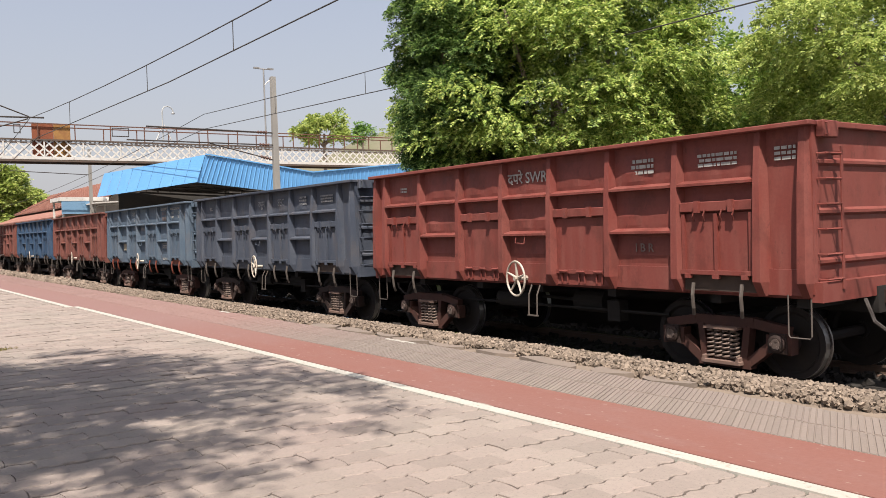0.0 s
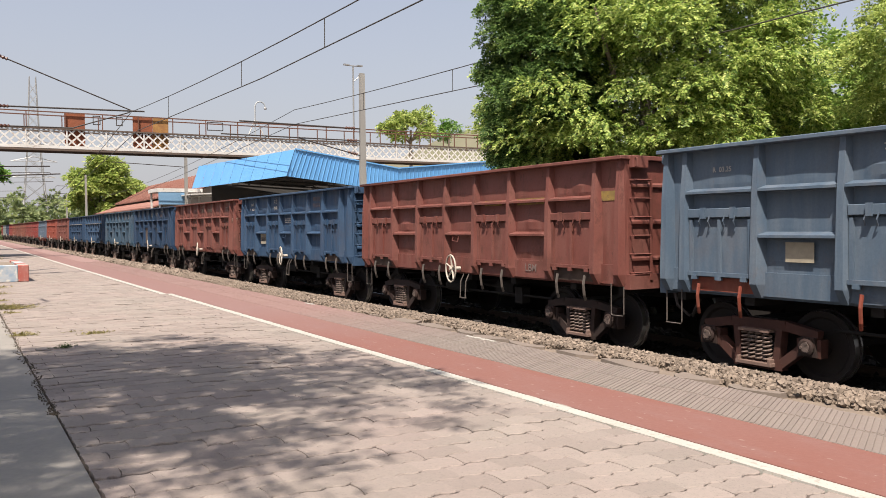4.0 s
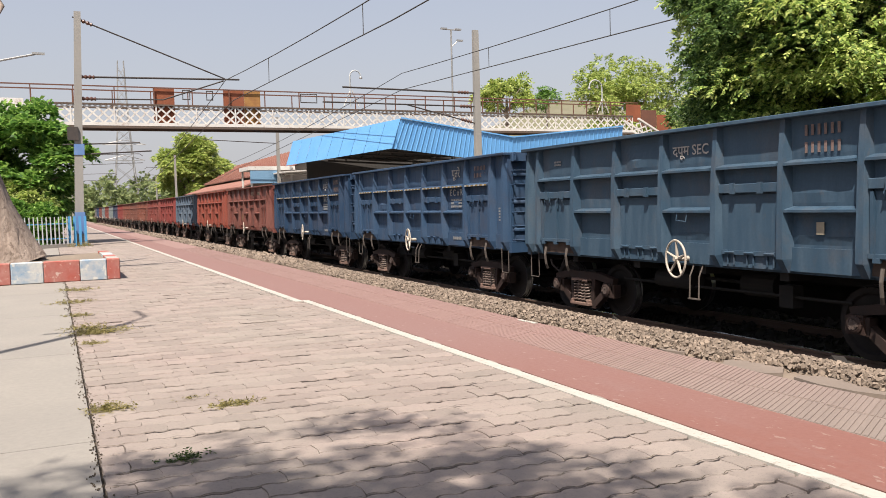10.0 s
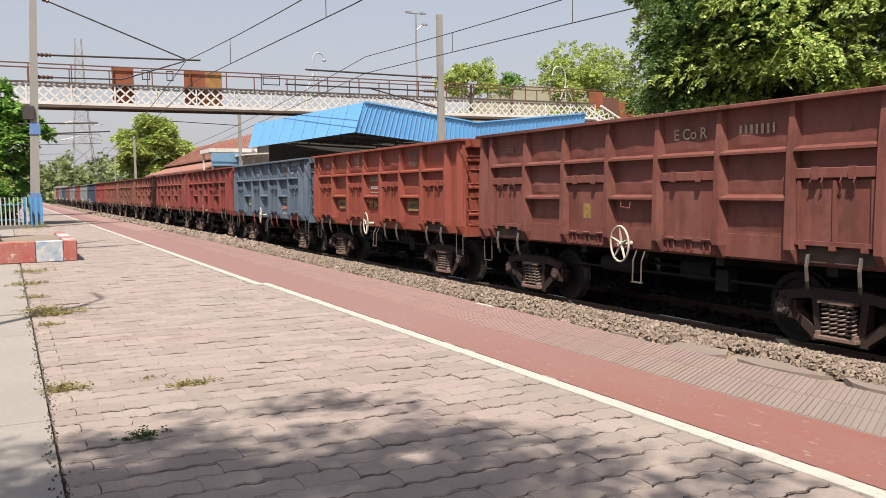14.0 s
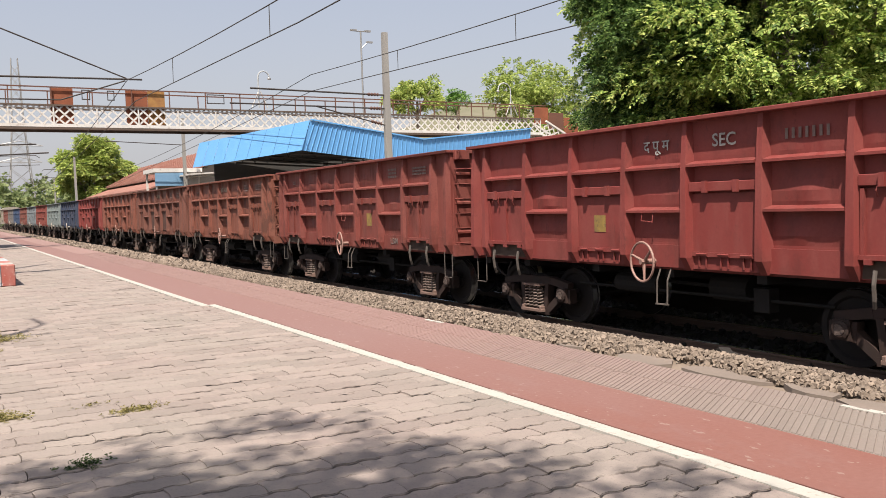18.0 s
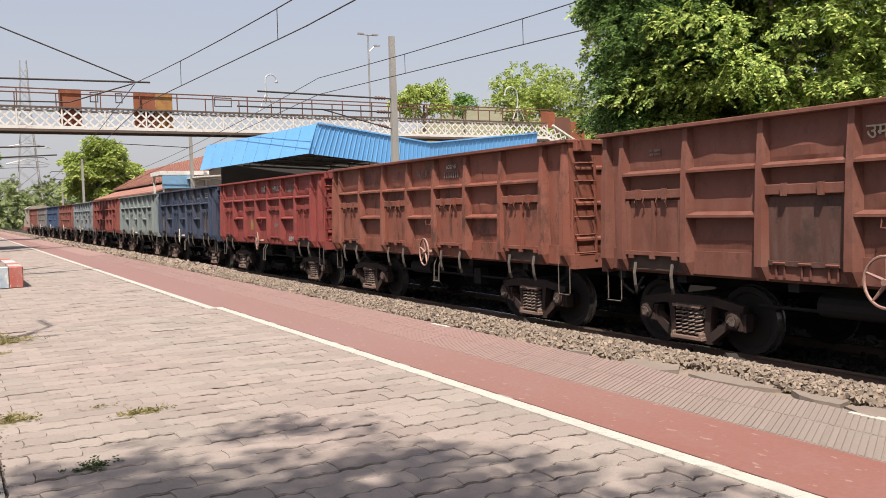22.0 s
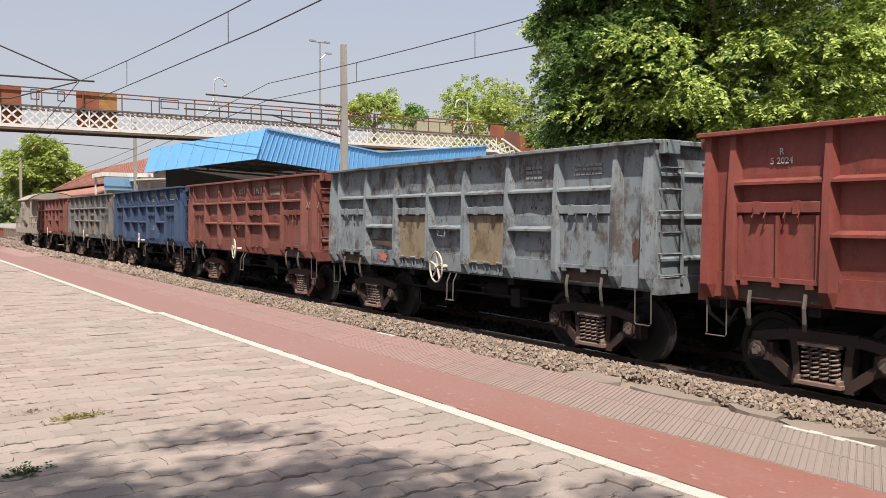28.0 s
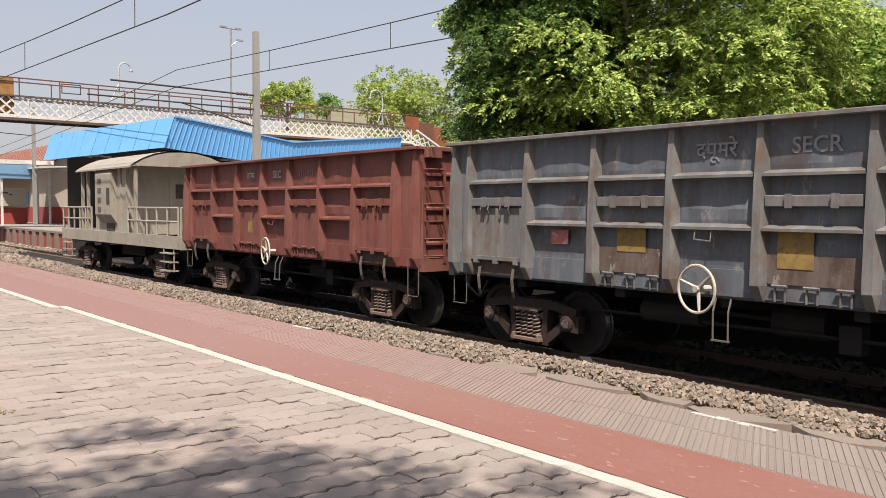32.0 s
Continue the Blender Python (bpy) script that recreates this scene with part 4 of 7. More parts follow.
def coping_mesh():
    bm = B()
    for x in (-1, 1):
        box(bm, x * (SK + 0.062), 0, ZT - 0.030, 0.225, 2 * HL + 0.14, 0.060)
    for y in (-1, 1):
        box(bm, 0, y * (HL + 0.02), ZT - 0.035, 2 * SK - 0.05, 0.12, 0.075)
        for x in (-1, 1):
            box(bm, x * (SK - 0.20), y * (HL + 0.09), ZT - 0.10, 0.34, 0.10, 0.20)
    bmesh.ops.bevel(bm, geom=bm.edges[:], offset=0.010, segments=1, affect='EDGES')
    return mesh_of("top_coping", bm, M_INSIDE)


def ladder_mesh(s, side):
    bm = B()
    y = s * (HL + 0.14)
    xa, xb = side * (SK - 0.06), side * (SK - 0.42)
    z = 0.0
    polyline(bm, [(xa, y - s * 0.12, z), (xa, y, z), (xb, y, z), (xb, y - s * 0.12, z)], 0.014, 5)
    return mesh_of("ladder_rung", bm, M_INSIDE)


def ladder_stile_mesh(s, side):
    """The outer upright that carries the rungs."""
    bm = B()
    y = s * (HL + 0.14)
    box(bm, side * (SK - 0.42), y, ZS + 0.93, 0.05, 0.016, 1.72)
    for z in (ZS + 0.12, ZS + 1.72):
        box(bm, side * (SK - 0.42), y - s * 0.075, z, 0.05, 0.135, 0.016)
    return mesh_of("ladder_stile", bm, M_INSIDE)


def end_grab_mesh(s, side):
    bm = B()
    y = s * (HL + 0.13)
    x = side * (SK - 0.08)
    polyline(bm, [(x, y, ZT - 0.03), (x, y + s * 0.05, ZT - 0.04), (x, y + s * 0.05, ZT - 0.17), (x, y, ZT - 0.18)], 0.011, 5)
    return mesh_of("grab_handle", bm, M_INSIDE)


def handwheel_mesh(side, spokes=5):
    bm = B()
    R0, tr, n = 0.285, 0.018, 32
    rings = []
    for i in range(n):
        a = 2 * math.pi * i / n
        rings.append([bm.verts.new((side * (math.sin(b) * tr), (R0 + math.cos(b) * tr) * math.cos(a), (R0 + math.cos(b) * tr) * math.sin(a))) for b in (0, 1.05, 2.1, 3.14, 4.19, 5.24)])
    for i in range(n):
        a, b = rings[i], rings[(i + 1) % n]
        for k in range(6):
            bm.faces.new((a[k], a[(k + 1) % 6], b[(k + 1) % 6], b[k]))
    for k in range(spokes):
        a = 2 * math.pi * k / spokes + 0.35
        tube(bm, (side * -0.03, 0.03 * math.cos(a), 0.03 * math.sin(a)), (0, R0 * math.cos(a), R0 * math.sin(a)), 0.026, 0.015, 6)
    tube(bm, (side * -0.22, 0, 0), (side * 0.03, 0, 0), 0.04, 0.04, 8)
    return mesh_of("handwheel", bm, M_HANDW)


def foot_step_mesh(side):
    bm = B()
    x = side * (SK + 0.10)
    for y in (-0.10, 0.10):
        polyline(bm, [(x - side * 0.1, y, 1.12), (x, y - 0.02, 0.95), (x + side * 0.03, y - 0.04, 0.60)], 0.012, 5)
    box(bm, x + side * 0.03, -0.04, 0.61, 0.05, 0.23, 0.018)
    return mesh_of("foot_step", bm, M_STEP)


def under_meshes():
    bm = B()
    box(bm, 0, 0, 1.02, 0.46, 2 * HL + 0.3, 0.34)
    MESH["centre_sill"] = mesh_of("centre_sill", bm, M_UNDER)
    bm = B()
    box(bm, 0, 0, 1.08, 2.7, 0.16, 0.20)
    MESH["bearer"] = mesh_of("cross_bearer", bm, M_UNDER)
    bm = B()
    box(bm, 0, 0, 1.19, 2 * SK - 0.1, 2 * HL - 0.1, 0.05)
    MESH["belly"] = mesh_of("belly_plate", bm, M_UNDER)


def brake_mesh():
    bm = B()
    tube(bm, (-0.75, -1.0, 0.82), (-0.75, -0.35, 0.82), 0.19, 0.19, 14)
    tube(bm, (-0.75, -0.35, 0.82), (-0.75, 0.9, 0.85), 0.03, 0.03, 6)
    tube(bm, (-0.95, 0.55, 0.80), (-0.95, 1.45, 0.80), 0.15, 0.15, 12)
    polyline(bm, [(-1.0, -2.4, 0.72), (-1.0, 2.4, 0.72)], 0.025, 5)
    box(bm, -0.95, -1.35, 0.72, 0.2, 0.25, 0.32)
    return mesh_of("brake_gear", bm, M_UNDER)


def coupler_mesh(s):
    bm = B()
    y0 = s * (HL + 0.12)
    box(bm, 0, y0 + s * 0.13, 1.05, 0.15, 0.34, 0.18)
    prism(bm, [(-0.14, y0 + s * 0.20), (0.16, y0 + s * 0.20), (0.17, y0 + s * 0.43), (0.02, y0 + s * 0.45), (-0.16, y0 + s * 0.36)], "z", 0.92, 1.18)
    return mesh_of("coupler", bm, M_BOGIE)


def hose_mesh(s):
    bm = B()
    y = s * (HL + 0.12)
    polyline(bm, [(-0.5, y, 1.05), (-0.55, y + s * 0.14, 0.78), (-0.45, y + s * 0.3, 0.62), (-0.3, y + s * 0.4, 0.72)], 0.026, 6)
    return mesh_of("brake_hose", bm, M_DARK)


def grab_mesh(s, side):
    """A bent iron step hanging from the corner."""
    bm = B()
    x = side * (SK + 0.03)
    y = s * (HL - 0.02)
    polyline(bm, [(x, y, 1.15), (x, y, 0.66), (x, y + 0.02, 0.63), (x, y - s * 0.28, 0.63), (x, y - s * 0.30, 0.66), (x, y - s * 0.30, 1.15)], 0.010, 5)
    return mesh_of("corner_step", bm, M_STEP)


def frame_side_mesh(side):
    """Cast bogie side frame with window openings round the spring nest, in its own space (axle height 0)."""
    bm = B()
    x = side * 1.13
    bars_made = []

    def bar(p, q, w0, w1=None):
        t = 0.120 + 0.004 * len(bars_made)
        bars_made.append(t)
        p, q = Vector((p[0], p[1])), Vector((q[0], q[1]))
        w1 = w1 or w0
        d = (q - p).normalized()
        nrm = Vector((-d.y, d.x))
        o = [p + nrm * w0 / 2, q + nrm * w1 / 2, q - nrm * w1 / 2, p - nrm * w0 / 2]
        prism(bm, [(v.x, v.y) for v in o], "x", x - t / 2, x + t / 2)
    bar((-0.94, 0.17), (-0.45, 0.25), 0.12, 0.13)
    bar((-0.45, 0.25), (0.45, 0.25), 0.14)
    bar((0.45, 0.25), (0.94, 0.17), 0.13, 0.12)
    bar((-0.86, 0.10), (-0.34, -0.30), 0.13, 0.12)
    bar((0.86, 0.10), (0.34, -0.30), 0.13, 0.12)
    bar((-0.40, -0.31), (0.40, -0.31), 0.11)
    bar((-0.36, 0.2), (-0.30, -0.28), 0.10)
    bar((0.36, 0.2), (0.30, -0.28), 0.10)
    for y in (-0.82, 0.82):
        bar((y - 0.15, 0.12), (y - 0.145, -0.12), 0.06)
        bar((y + 0.15, 0.12), (y + 0.145, -0.12), 0.06)
    return mesh_of("side_frame", bm, M_BOGIE)


def spring_mesh(side):
    bm = B()
    x = side * 1.205
    polyline(bm, [(x + 0.054 * math.cos(a * 0.7854), 0.054 * math.sin(a * 0.7854), -0.25 + a * 0.0072) for a in range(54)], 0.0145, 6)
    return mesh_of("spring", bm, M_SPRING)


def axlebox_mesh(side):
    bm = B()
    x = side * 1.16
    box(bm, x, 0, 0.0, 0.17, 0.27, 0.25, None, (1, 0.8))
    lathe(bm, "x", (x + side * 0.085, 0, 0), [(0.115, -0.02 * side), (0.115, 0.03 * side), (0.085, 0.045 * side), (0.0, 0.045 * side)], 14)
    return mesh_of("axlebox", bm, M_BOGIE)


def axle_cap_mesh(side):
    bm = B()
    x = side * 1.16
    lathe(bm, "x", (x + side * 0.13, 0, 0), [(0.0, 0.006 * side), (0.062, 0.006 * side), (0.066, -0.008 * side)], 14)
    for a in range(3):
        an = a * 2.094 + 0.5
        tube(bm, (x + side * 0.12, 0.055 * math.cos(an), 0.055 * math.sin(an)), (x + side * 0.145, 0.055 * math.cos(an), 0.055 * math.sin(an)), 0.022, 0.022, 6)
    return mesh_of("axle_cap", bm, M_CAP)


def spring_seat_mesh(side):
    """The shelf under a nest of springs."""
    bm = B()
    x = side * 1.20
    box(bm, x, 0, -0.295, 0.19, 0.60, 0.055)
    for y in (-0.26, 0.26):
        box(bm, x + side * 0.03, y, -0.25, 0.13, 0.05, 0.07)
    bmesh.ops.bevel(bm, geom=bm.edges[:], offset=0.007, segments=1, affect='EDGES')
    return mesh_of("spring_seat", bm, M_SEAT)


def wheelset_mesh():
    bm = B()
    tube(bm, (-1.15, 0, 0), (1.15, 0, 0), 0.075, 0.075, 10)
    for s in (-1, 1):
        x = s * 0.87
        lathe(bm, "x", (x, 0, 0), [(0.09, -0.09), (0.12, -0.09), (0.12, -0.03), (0.36, -0.02), (0.40, -0.06), (0.505, -0.065), (0.505, -0.035), (0.48, -0.03), (0.475, 0.065),
                                   (0.40, 0.065), (0.37, 0.03), (0.12, 0.02), (0.12, 0.10), (0.09, 0.10)] if s > 0 else
              [(0.09, -0.10), (0.12, -0.10), (0.12, -0.02), (0.37, -0.03), (0.40, -0.065), (0.475, -0.065), (0.48, 0.03), (0.505, 0.035), (0.505, 0.065), (0.40, 0.06), (0.36, 0.02),
               (0.12, 0.03), (0.12, 0.09), (0.09, 0.09)], 32)
    me = mesh_of("wheelset", bm, M_WHEEL)
    me.materials.append(M_TREAD)
    for p in me.polygons:
        r = math.hypot(p.center.y, p.center.z)
        if r > 0.46 and abs(p.normal.x) < 0.6:
            p.material_index = 1
    return me


MESH = {}
for sd in (-1, 1):
    MESH["stan", sd] = stanchion_mesh(sd)
PANELS = [((a + b) / 2, a - b - 0.15) for a, b in zip(STAN, STAN[1:])]
PL = 1.10
MESH["rib"] = rib_mesh(-1, PL + 0.02)
MESH["beam"] = beam_mesh(-1, PL)
MESH["flap"] = flap_mesh(-1, PL - 0.02)
door_bits(-1, PL - 0.02)
MESH["hook"] = hook_mesh(-1)
MESH["lug"] = lug_mesh(-1)
MESH["plate"] = plate_mesh(-1, PL - 0.02)
for s in (-1, 1):
    MESH["end", s] = end_mesh(s)
    MESH["endrib", s] = end_rib_mesh(s)
    MESH["head", s] = headstock_mesh(s)
    for sd in (-1, 1):
        MESH["post", s, sd] = post_mesh(s, sd)
    MESH["ladder", s] = ladder_mesh(s, -1)
    MESH["coupler", s] = coupler_mesh(s)
    MESH["hose", s] = hose_mesh(s)
    MESH["grab", s] = grab_mesh(s, -1)
    MESH["fside", s] = frame_side_mesh(s)
    MESH["spring", s] = spring_mesh(s)
    MESH["box", s] = axlebox_mesh(s)
    MESH["cap", s] = axle_cap_mesh(s)
    MESH["seat", s] = spring_seat_mesh(s)
    MESH["stile", s] = ladder_stile_mesh(s, -1)
    MESH["endgrab", s] = end_grab_mesh(s, -1)
MESH["coping"] = coping_mesh()
bm = B()
box(bm, 0, 0, 0, 0.15, 0.52, 0.04)
MESH["springcap"] = mesh_of("spring_cap", bm, M_SEAT)
bm = B()
box(bm, -(SK + 0.03), 0, 0.16, 0.035, PL - 0.02, 0.34)
MESH["lowplate"] = mesh_of("lower_plate", bm, M_INSIDE)
bm = B()
box(bm, -(SK + 0.032), 0, 0, 0.008, PL - 0.01, 0.20)
MESH["sill"] = mesh_of("sill_plate", bm, M_SILL)
MESH["hand"] = handwheel_mesh(-1)
MESH["hand3"] = handwheel_mesh(-1, 3)
MESH["foot"] = foot_step_mesh(-1)
bm = B()
polyline(bm, [(-SK - 0.12, 0.11, 0.0), (-SK - 0.15, 0.11, -0.13), (-SK - 0.15, -0.11, -0.15), (-SK - 0.12, -0.11, 0.0)], 0.010, 5)
MESH["loop"] = mesh_of("grab_loop", bm, M_INSIDE)
under_meshes()
MESH["brake"] = brake_mesh()
MESH["wheels"] = wheelset_mesh()
SIDES = [side_mesh(-1, 10 + i) for i in range(5)]
SIDE_FAR = side_mesh(1, 3)
bm = B()
box(bm, 0, 0, 1.24, 2 * SK - 0.1, 2 * HL - 0.1, 0.04)
MESH["floor"] = mesh_of("floor", bm, M_INSIDE)
WB2, BC2 = 0.82, 3.45        # half wheelbase, half distance of the bogies
AXLE_Z = 0.475


def dress(ob, material):
    """The object's own paint, on a mesh that all wagons share."""
    ob.material_slots[0].link = 'OBJECT'
    ob.material_slots[0].material = material
    return ob


WHEELSETS = []


def bogie(parent, y, frame_mat):
    bg = new("bogie")
    bg.parent = parent
    bg.matrix_basis = pose(0, y, AXLE_Z)
    bm = B()
    box(bm, 0, 0, 0.22, 2.1, 0.42, 0.22)
    me = MESH.setdefault("bolster", None) or mesh_of("bolster", bm, M_UNDER)
    MESH["bolster"] = me
    part("bolster", me, M_UNDER, bg)
    for s in (-1, 1):
        dress(part("side_frame", MESH["fside", s], None, bg), frame_mat)
        for y in (-0.18, -0.06, 0.06, 0.18):
            part("spring", MESH["spring", s], None, bg, at=Matrix.Translation((0, y, 0)))
        part("spring_seat", MESH["seat", s], None, bg)
        part("spring_cap", MESH["springcap"], None, bg, at=Matrix.Translation((s * 1.21, 0, 0.165)))
        for w in (-1, 1):
            part("axlebox", MESH["box", s], None, bg, at=pose(0, w * WB2, 0.02))
            part("axle_cap", MESH["cap", s], None, bg, at=pose(0, w * WB2, 0.02, rx=37 * w))
    for w in (-1, 1):
        ws = part("wheelset", MESH["wheels"], None, bg)
        ws.matrix_parent_inverse = Matrix.Translation((0, w * WB2, 0))
        WHEELSETS.append(ws)
    return bg


# bays whose build differs from the usual one
BAY_KIND = {(8, 2): "barred", (8, 4): "barred", (9, 2): "barred", (9, 4): "barred", (21, 2): "rib", (21, 4): "rib", (23, 2): "rib", (23, 4): "barred",
            (24, 2): "rib", (25, 2): "barred", (25, 4): "barred"}


def wagon(k, paint, flaps, label, low=None, frame_mat=None, sheet=None, door=None):
    t = thing("open_wagon", label, "wagon", None, "wagons of the goods train")
    P_ = M_WAG[paint]
    low = low or P_
    dress(part("side_wall", SIDES[k % 5], None, t), M_WAG[sheet] if sheet else P_)
    dress(part("side_wall", SIDE_FAR, None, t), P_)
    for s in (-1, 1):
        ew = dress(part("end_wall", MESH["end", s], None, t), P_)
        for z in (1.55, 2.15, 2.75):
            dress(part("end_rib", MESH["endrib", s], None, ew, at=Matrix.Translation((0, 0, z))), P_)
        dress(part("headstock", MESH["head", s], None, t), P_)
        for sd in (-1, 1):
            dress(part("corner_post", MESH["post", s, sd], None, t), P_)
        part("coupler", MESH["coupler", s], None, t)
        part("brake_hose", MESH["hose", s], None, t)
        for i in range(6):
            dress(part("ladder_rung", MESH["ladder", s], None, ew, at=Matrix.Translation((0, 0, ZS + 0.2 + i * 0.3))), P_)
        dress(part("ladder_stile", MESH["stile", s], None, ew), P_)
        dress(part("grab_handle", MESH["endgrab", s], None, t), P_)
        dress(part("corner_stanchion", MESH["stan", -1], None, t, at=Matrix.Translation((0, s * (HL - 0.065), 0))), P_)
        part("corner_step", MESH["grab", s], None, t)
    dress(part("top_coping", MESH["coping"], None, t), P_)
    part("floor", MESH["floor"], None, t)
    part("centre_sill", MESH["centre_sill"], None, t)
    part("belly_plate", MESH["belly"], None, t)
    for y in (-4.7, -3.45, -1.6, 0.0, 1.6, 3.45, 4.7):
        part("cross_bearer", MESH["bearer"], None, t, at=Matrix.Translation((0, y, 0)))
    part("brake_gear", MESH["brake"], None, t)
    for y in STAN:
        for s in (-1, 1):
            dress(part("stanchion", MESH["stan", s], None, t, at=Matrix.Translation((0, y, 0))), P_)
    for i, (yc, w) in enumerate(PANELS):
        f = w / PL
        at = Matrix.Translation((0, yc, ZRIB1)) @ Matrix.Diagonal((1, f, 1, 1))
        dress(part("rib", MESH["rib"], None, t, at=at), P_)
        kind = "flap" if (i in (0, 6) or (flaps and i in (2, 4))) else ("plate" if i in (2, 4) else "rib")
        kind = BAY_KIND.get((k, i), kind)
        if kind in ("rib", "barred"):
            dress(part("rib", MESH["rib"], None, t, at=Matrix.Translation((0, yc, ZRIB2)) @ Matrix.Diagonal((1, f, 1, 1))), P_)
            if kind == "rib":
                continue
        dress(part("hinge_beam", MESH["beam"], None, t, at=Matrix.Translation((0, yc, 2.27)) @ Matrix.Diagonal((1, f, 1, 1))), P_)
        if i in (0, 6):
            # proud plate; its dark colour paints the shaded recess below the end doors
            dress(part("sill_plate", MESH["sill"], None, t, at=Matrix.Translation((0, yc, 1.255)) @ Matrix.Diagonal((1, f, 1, 1))), low if low is not P_ else M_SILL)
        if kind == "flap":
            d = dress(part("flap_door", MESH["flap"], None, t, at=Matrix.Translation((0, yc, 1.38)) @ Matrix.Diagonal((1, f, 1, 1))), door if k == 19 and i in (0, 6) else P_)
            for y in (-0.51, 0.0, 0.51):
                dress(part("door_stile", MESH["stile"], None, d, at=Matrix.Translation((0, y, 0))), P_)
            dress(part("door_rail", MESH["footrail"], None, d), P_)
            for y in (-0.43, 0.0, 0.43):
                dress(part("hinge", MESH["hinge"], None, d, at=Matrix.Translation((0, y, 0))), P_)
            for y in (-0.3, -0.12, 0.14, 0.3):
                dress(part("door_hook", MESH["hook"], None, d, at=Matrix.Translation((0, y, 0.83))), P_)
            for y in (-0.38, 0.36):
                dress(part("door_stop", MESH["lug"], None, t, at=Matrix.Translation((0, yc + y, 1.16))), low if low is not P_ else M_STEP)
        elif kind == "barred":
            d = dress(part("lower_plate", MESH["lowplate"], None, t, at=Matrix.Translation((0, yc, 1.34)) @ Matrix.Diagonal((1, f, 1, 1))), door or P_)
            for y in (-0.37, 0.0, 0.37):
                dress(part("strap_hinge", MESH["strap"], None, d, at=Matrix.Translation((0, y, 0.0))), P_)
        else:
            d = dress(part("door_plate", MESH["plate"], None, t, at=Matrix.Translation((0, yc, 1.38)) @ Matrix.Diagonal((1, f, 1, 1))), door if door and (k, i) != (6, 4) else P_)
            for y in (-0.37, 0.0, 0.37):
                dress(part("strap_hinge", MESH["strap"], None, d, at=Matrix.Translation((0, y, 0))), P_)
    hy = PANELS[3][0] + {17: -0.42, 9: -0.12}.get(k, 0.08)
    hw = part("handwheel", MESH["hand3" if k in (2, 11, 13, 14, 19, 21, 25) else "hand"], None, t, "pale spoked brake handwheel", at=Matrix.Translation((-1.72, hy, 1.22)) @ Matrix.Rotation(radians(-10), 4, 'Z'))
    if 13 <= k <= 18:
        dress(hw, M_HANDP)
    dress(part("grab_loop", MESH["loop"], None, t, at=Matrix.Translation((0, hy + 0.02, ZRIB2 - 0.01))), P_)
    part("foot_step", MESH["foot"], None, t, at=Matrix.Translation((0, hy - 0.2, 0)))
    for s in (-1, 1):
        bogie(t, s * BC2, frame_mat or M_BOGIE)
    return t


SPEC = [
    ("redbrown", 0, "red-brown steel open wagon with stencilled letters"), ("slate", 1, "dark slate-grey open wagon with flap doors"),
    ("steel", 1, "steel-blue open wagon with oxide-red door sills"), ("brown", 1, "dented brown open wagon with a yellowed band"),
    ("blue", 1, "blue open wagon with a faded notice"), ("brown", 0, "brown open wagon with slanted marks on its ribs"),
    ("navy", 0, "dark navy open wagon with a worn yellow patch"), ("teal", 0, "slate-teal open wagon streaked with dust"),
    ("blue", 0, "blue open wagon with a striped rib"), ("navy", 0, "navy open wagon with yellow and white striped rib"),
    ("brown", 0, "brown open wagon with dented sheets"), ("orange", 1, "orange-red open wagon with yellow notices"),
    ("steel", 1, "grey-blue open wagon with flap doors"), ("red", 0, "dull red open wagon with chalked letters"),
    ("redbrown", 0, "red-brown open wagon with chalk letters"), ("dusty", 0, "dusty brown open wagon"),
    ("darkbrown", 0, "dark brown rusty open wagon"), ("dusty", 1, "dusty brown open wagon with stained flap doors"),
    ("red", 0, "fresh dull-red open wagon with a yellow mark"), ("ink", 1, "dark ink-blue open wagon with dusty brown doors"),
    ("pale", 1, "pale green-grey open wagon"), ("redbrown", 0, "dark red-brown open wagon with chalk marks"),
    ("worn", 0, "badly chipped pale grey open wagon"), ("brown", 0, "brown open wagon with slanted marks and a ring"),
    ("bright", 0, "clean blue open wagon with a yellow disc"), ("grey", 0, "weathered grey open wagon with yellow panels"),
    ("brown", 0, "last brown open wagon before the brake van"),
]
WAGONS = [wagon(k, p, f, lb, M_RUSTRED if k in (2, 12) else None, M_BOGIE_RED if k in (0, 2, 23) else None, "patched" if k == 25 else None, {25: M_DOOR_RUST, 22: M_DOOR_OCHRE, 19: M_DOOR_RUST, 6: M_DOOR_RUST, 16: M_DOOR_DARK}.get(k)) for k, (p, f, lb) in enumerate(SPEC)]


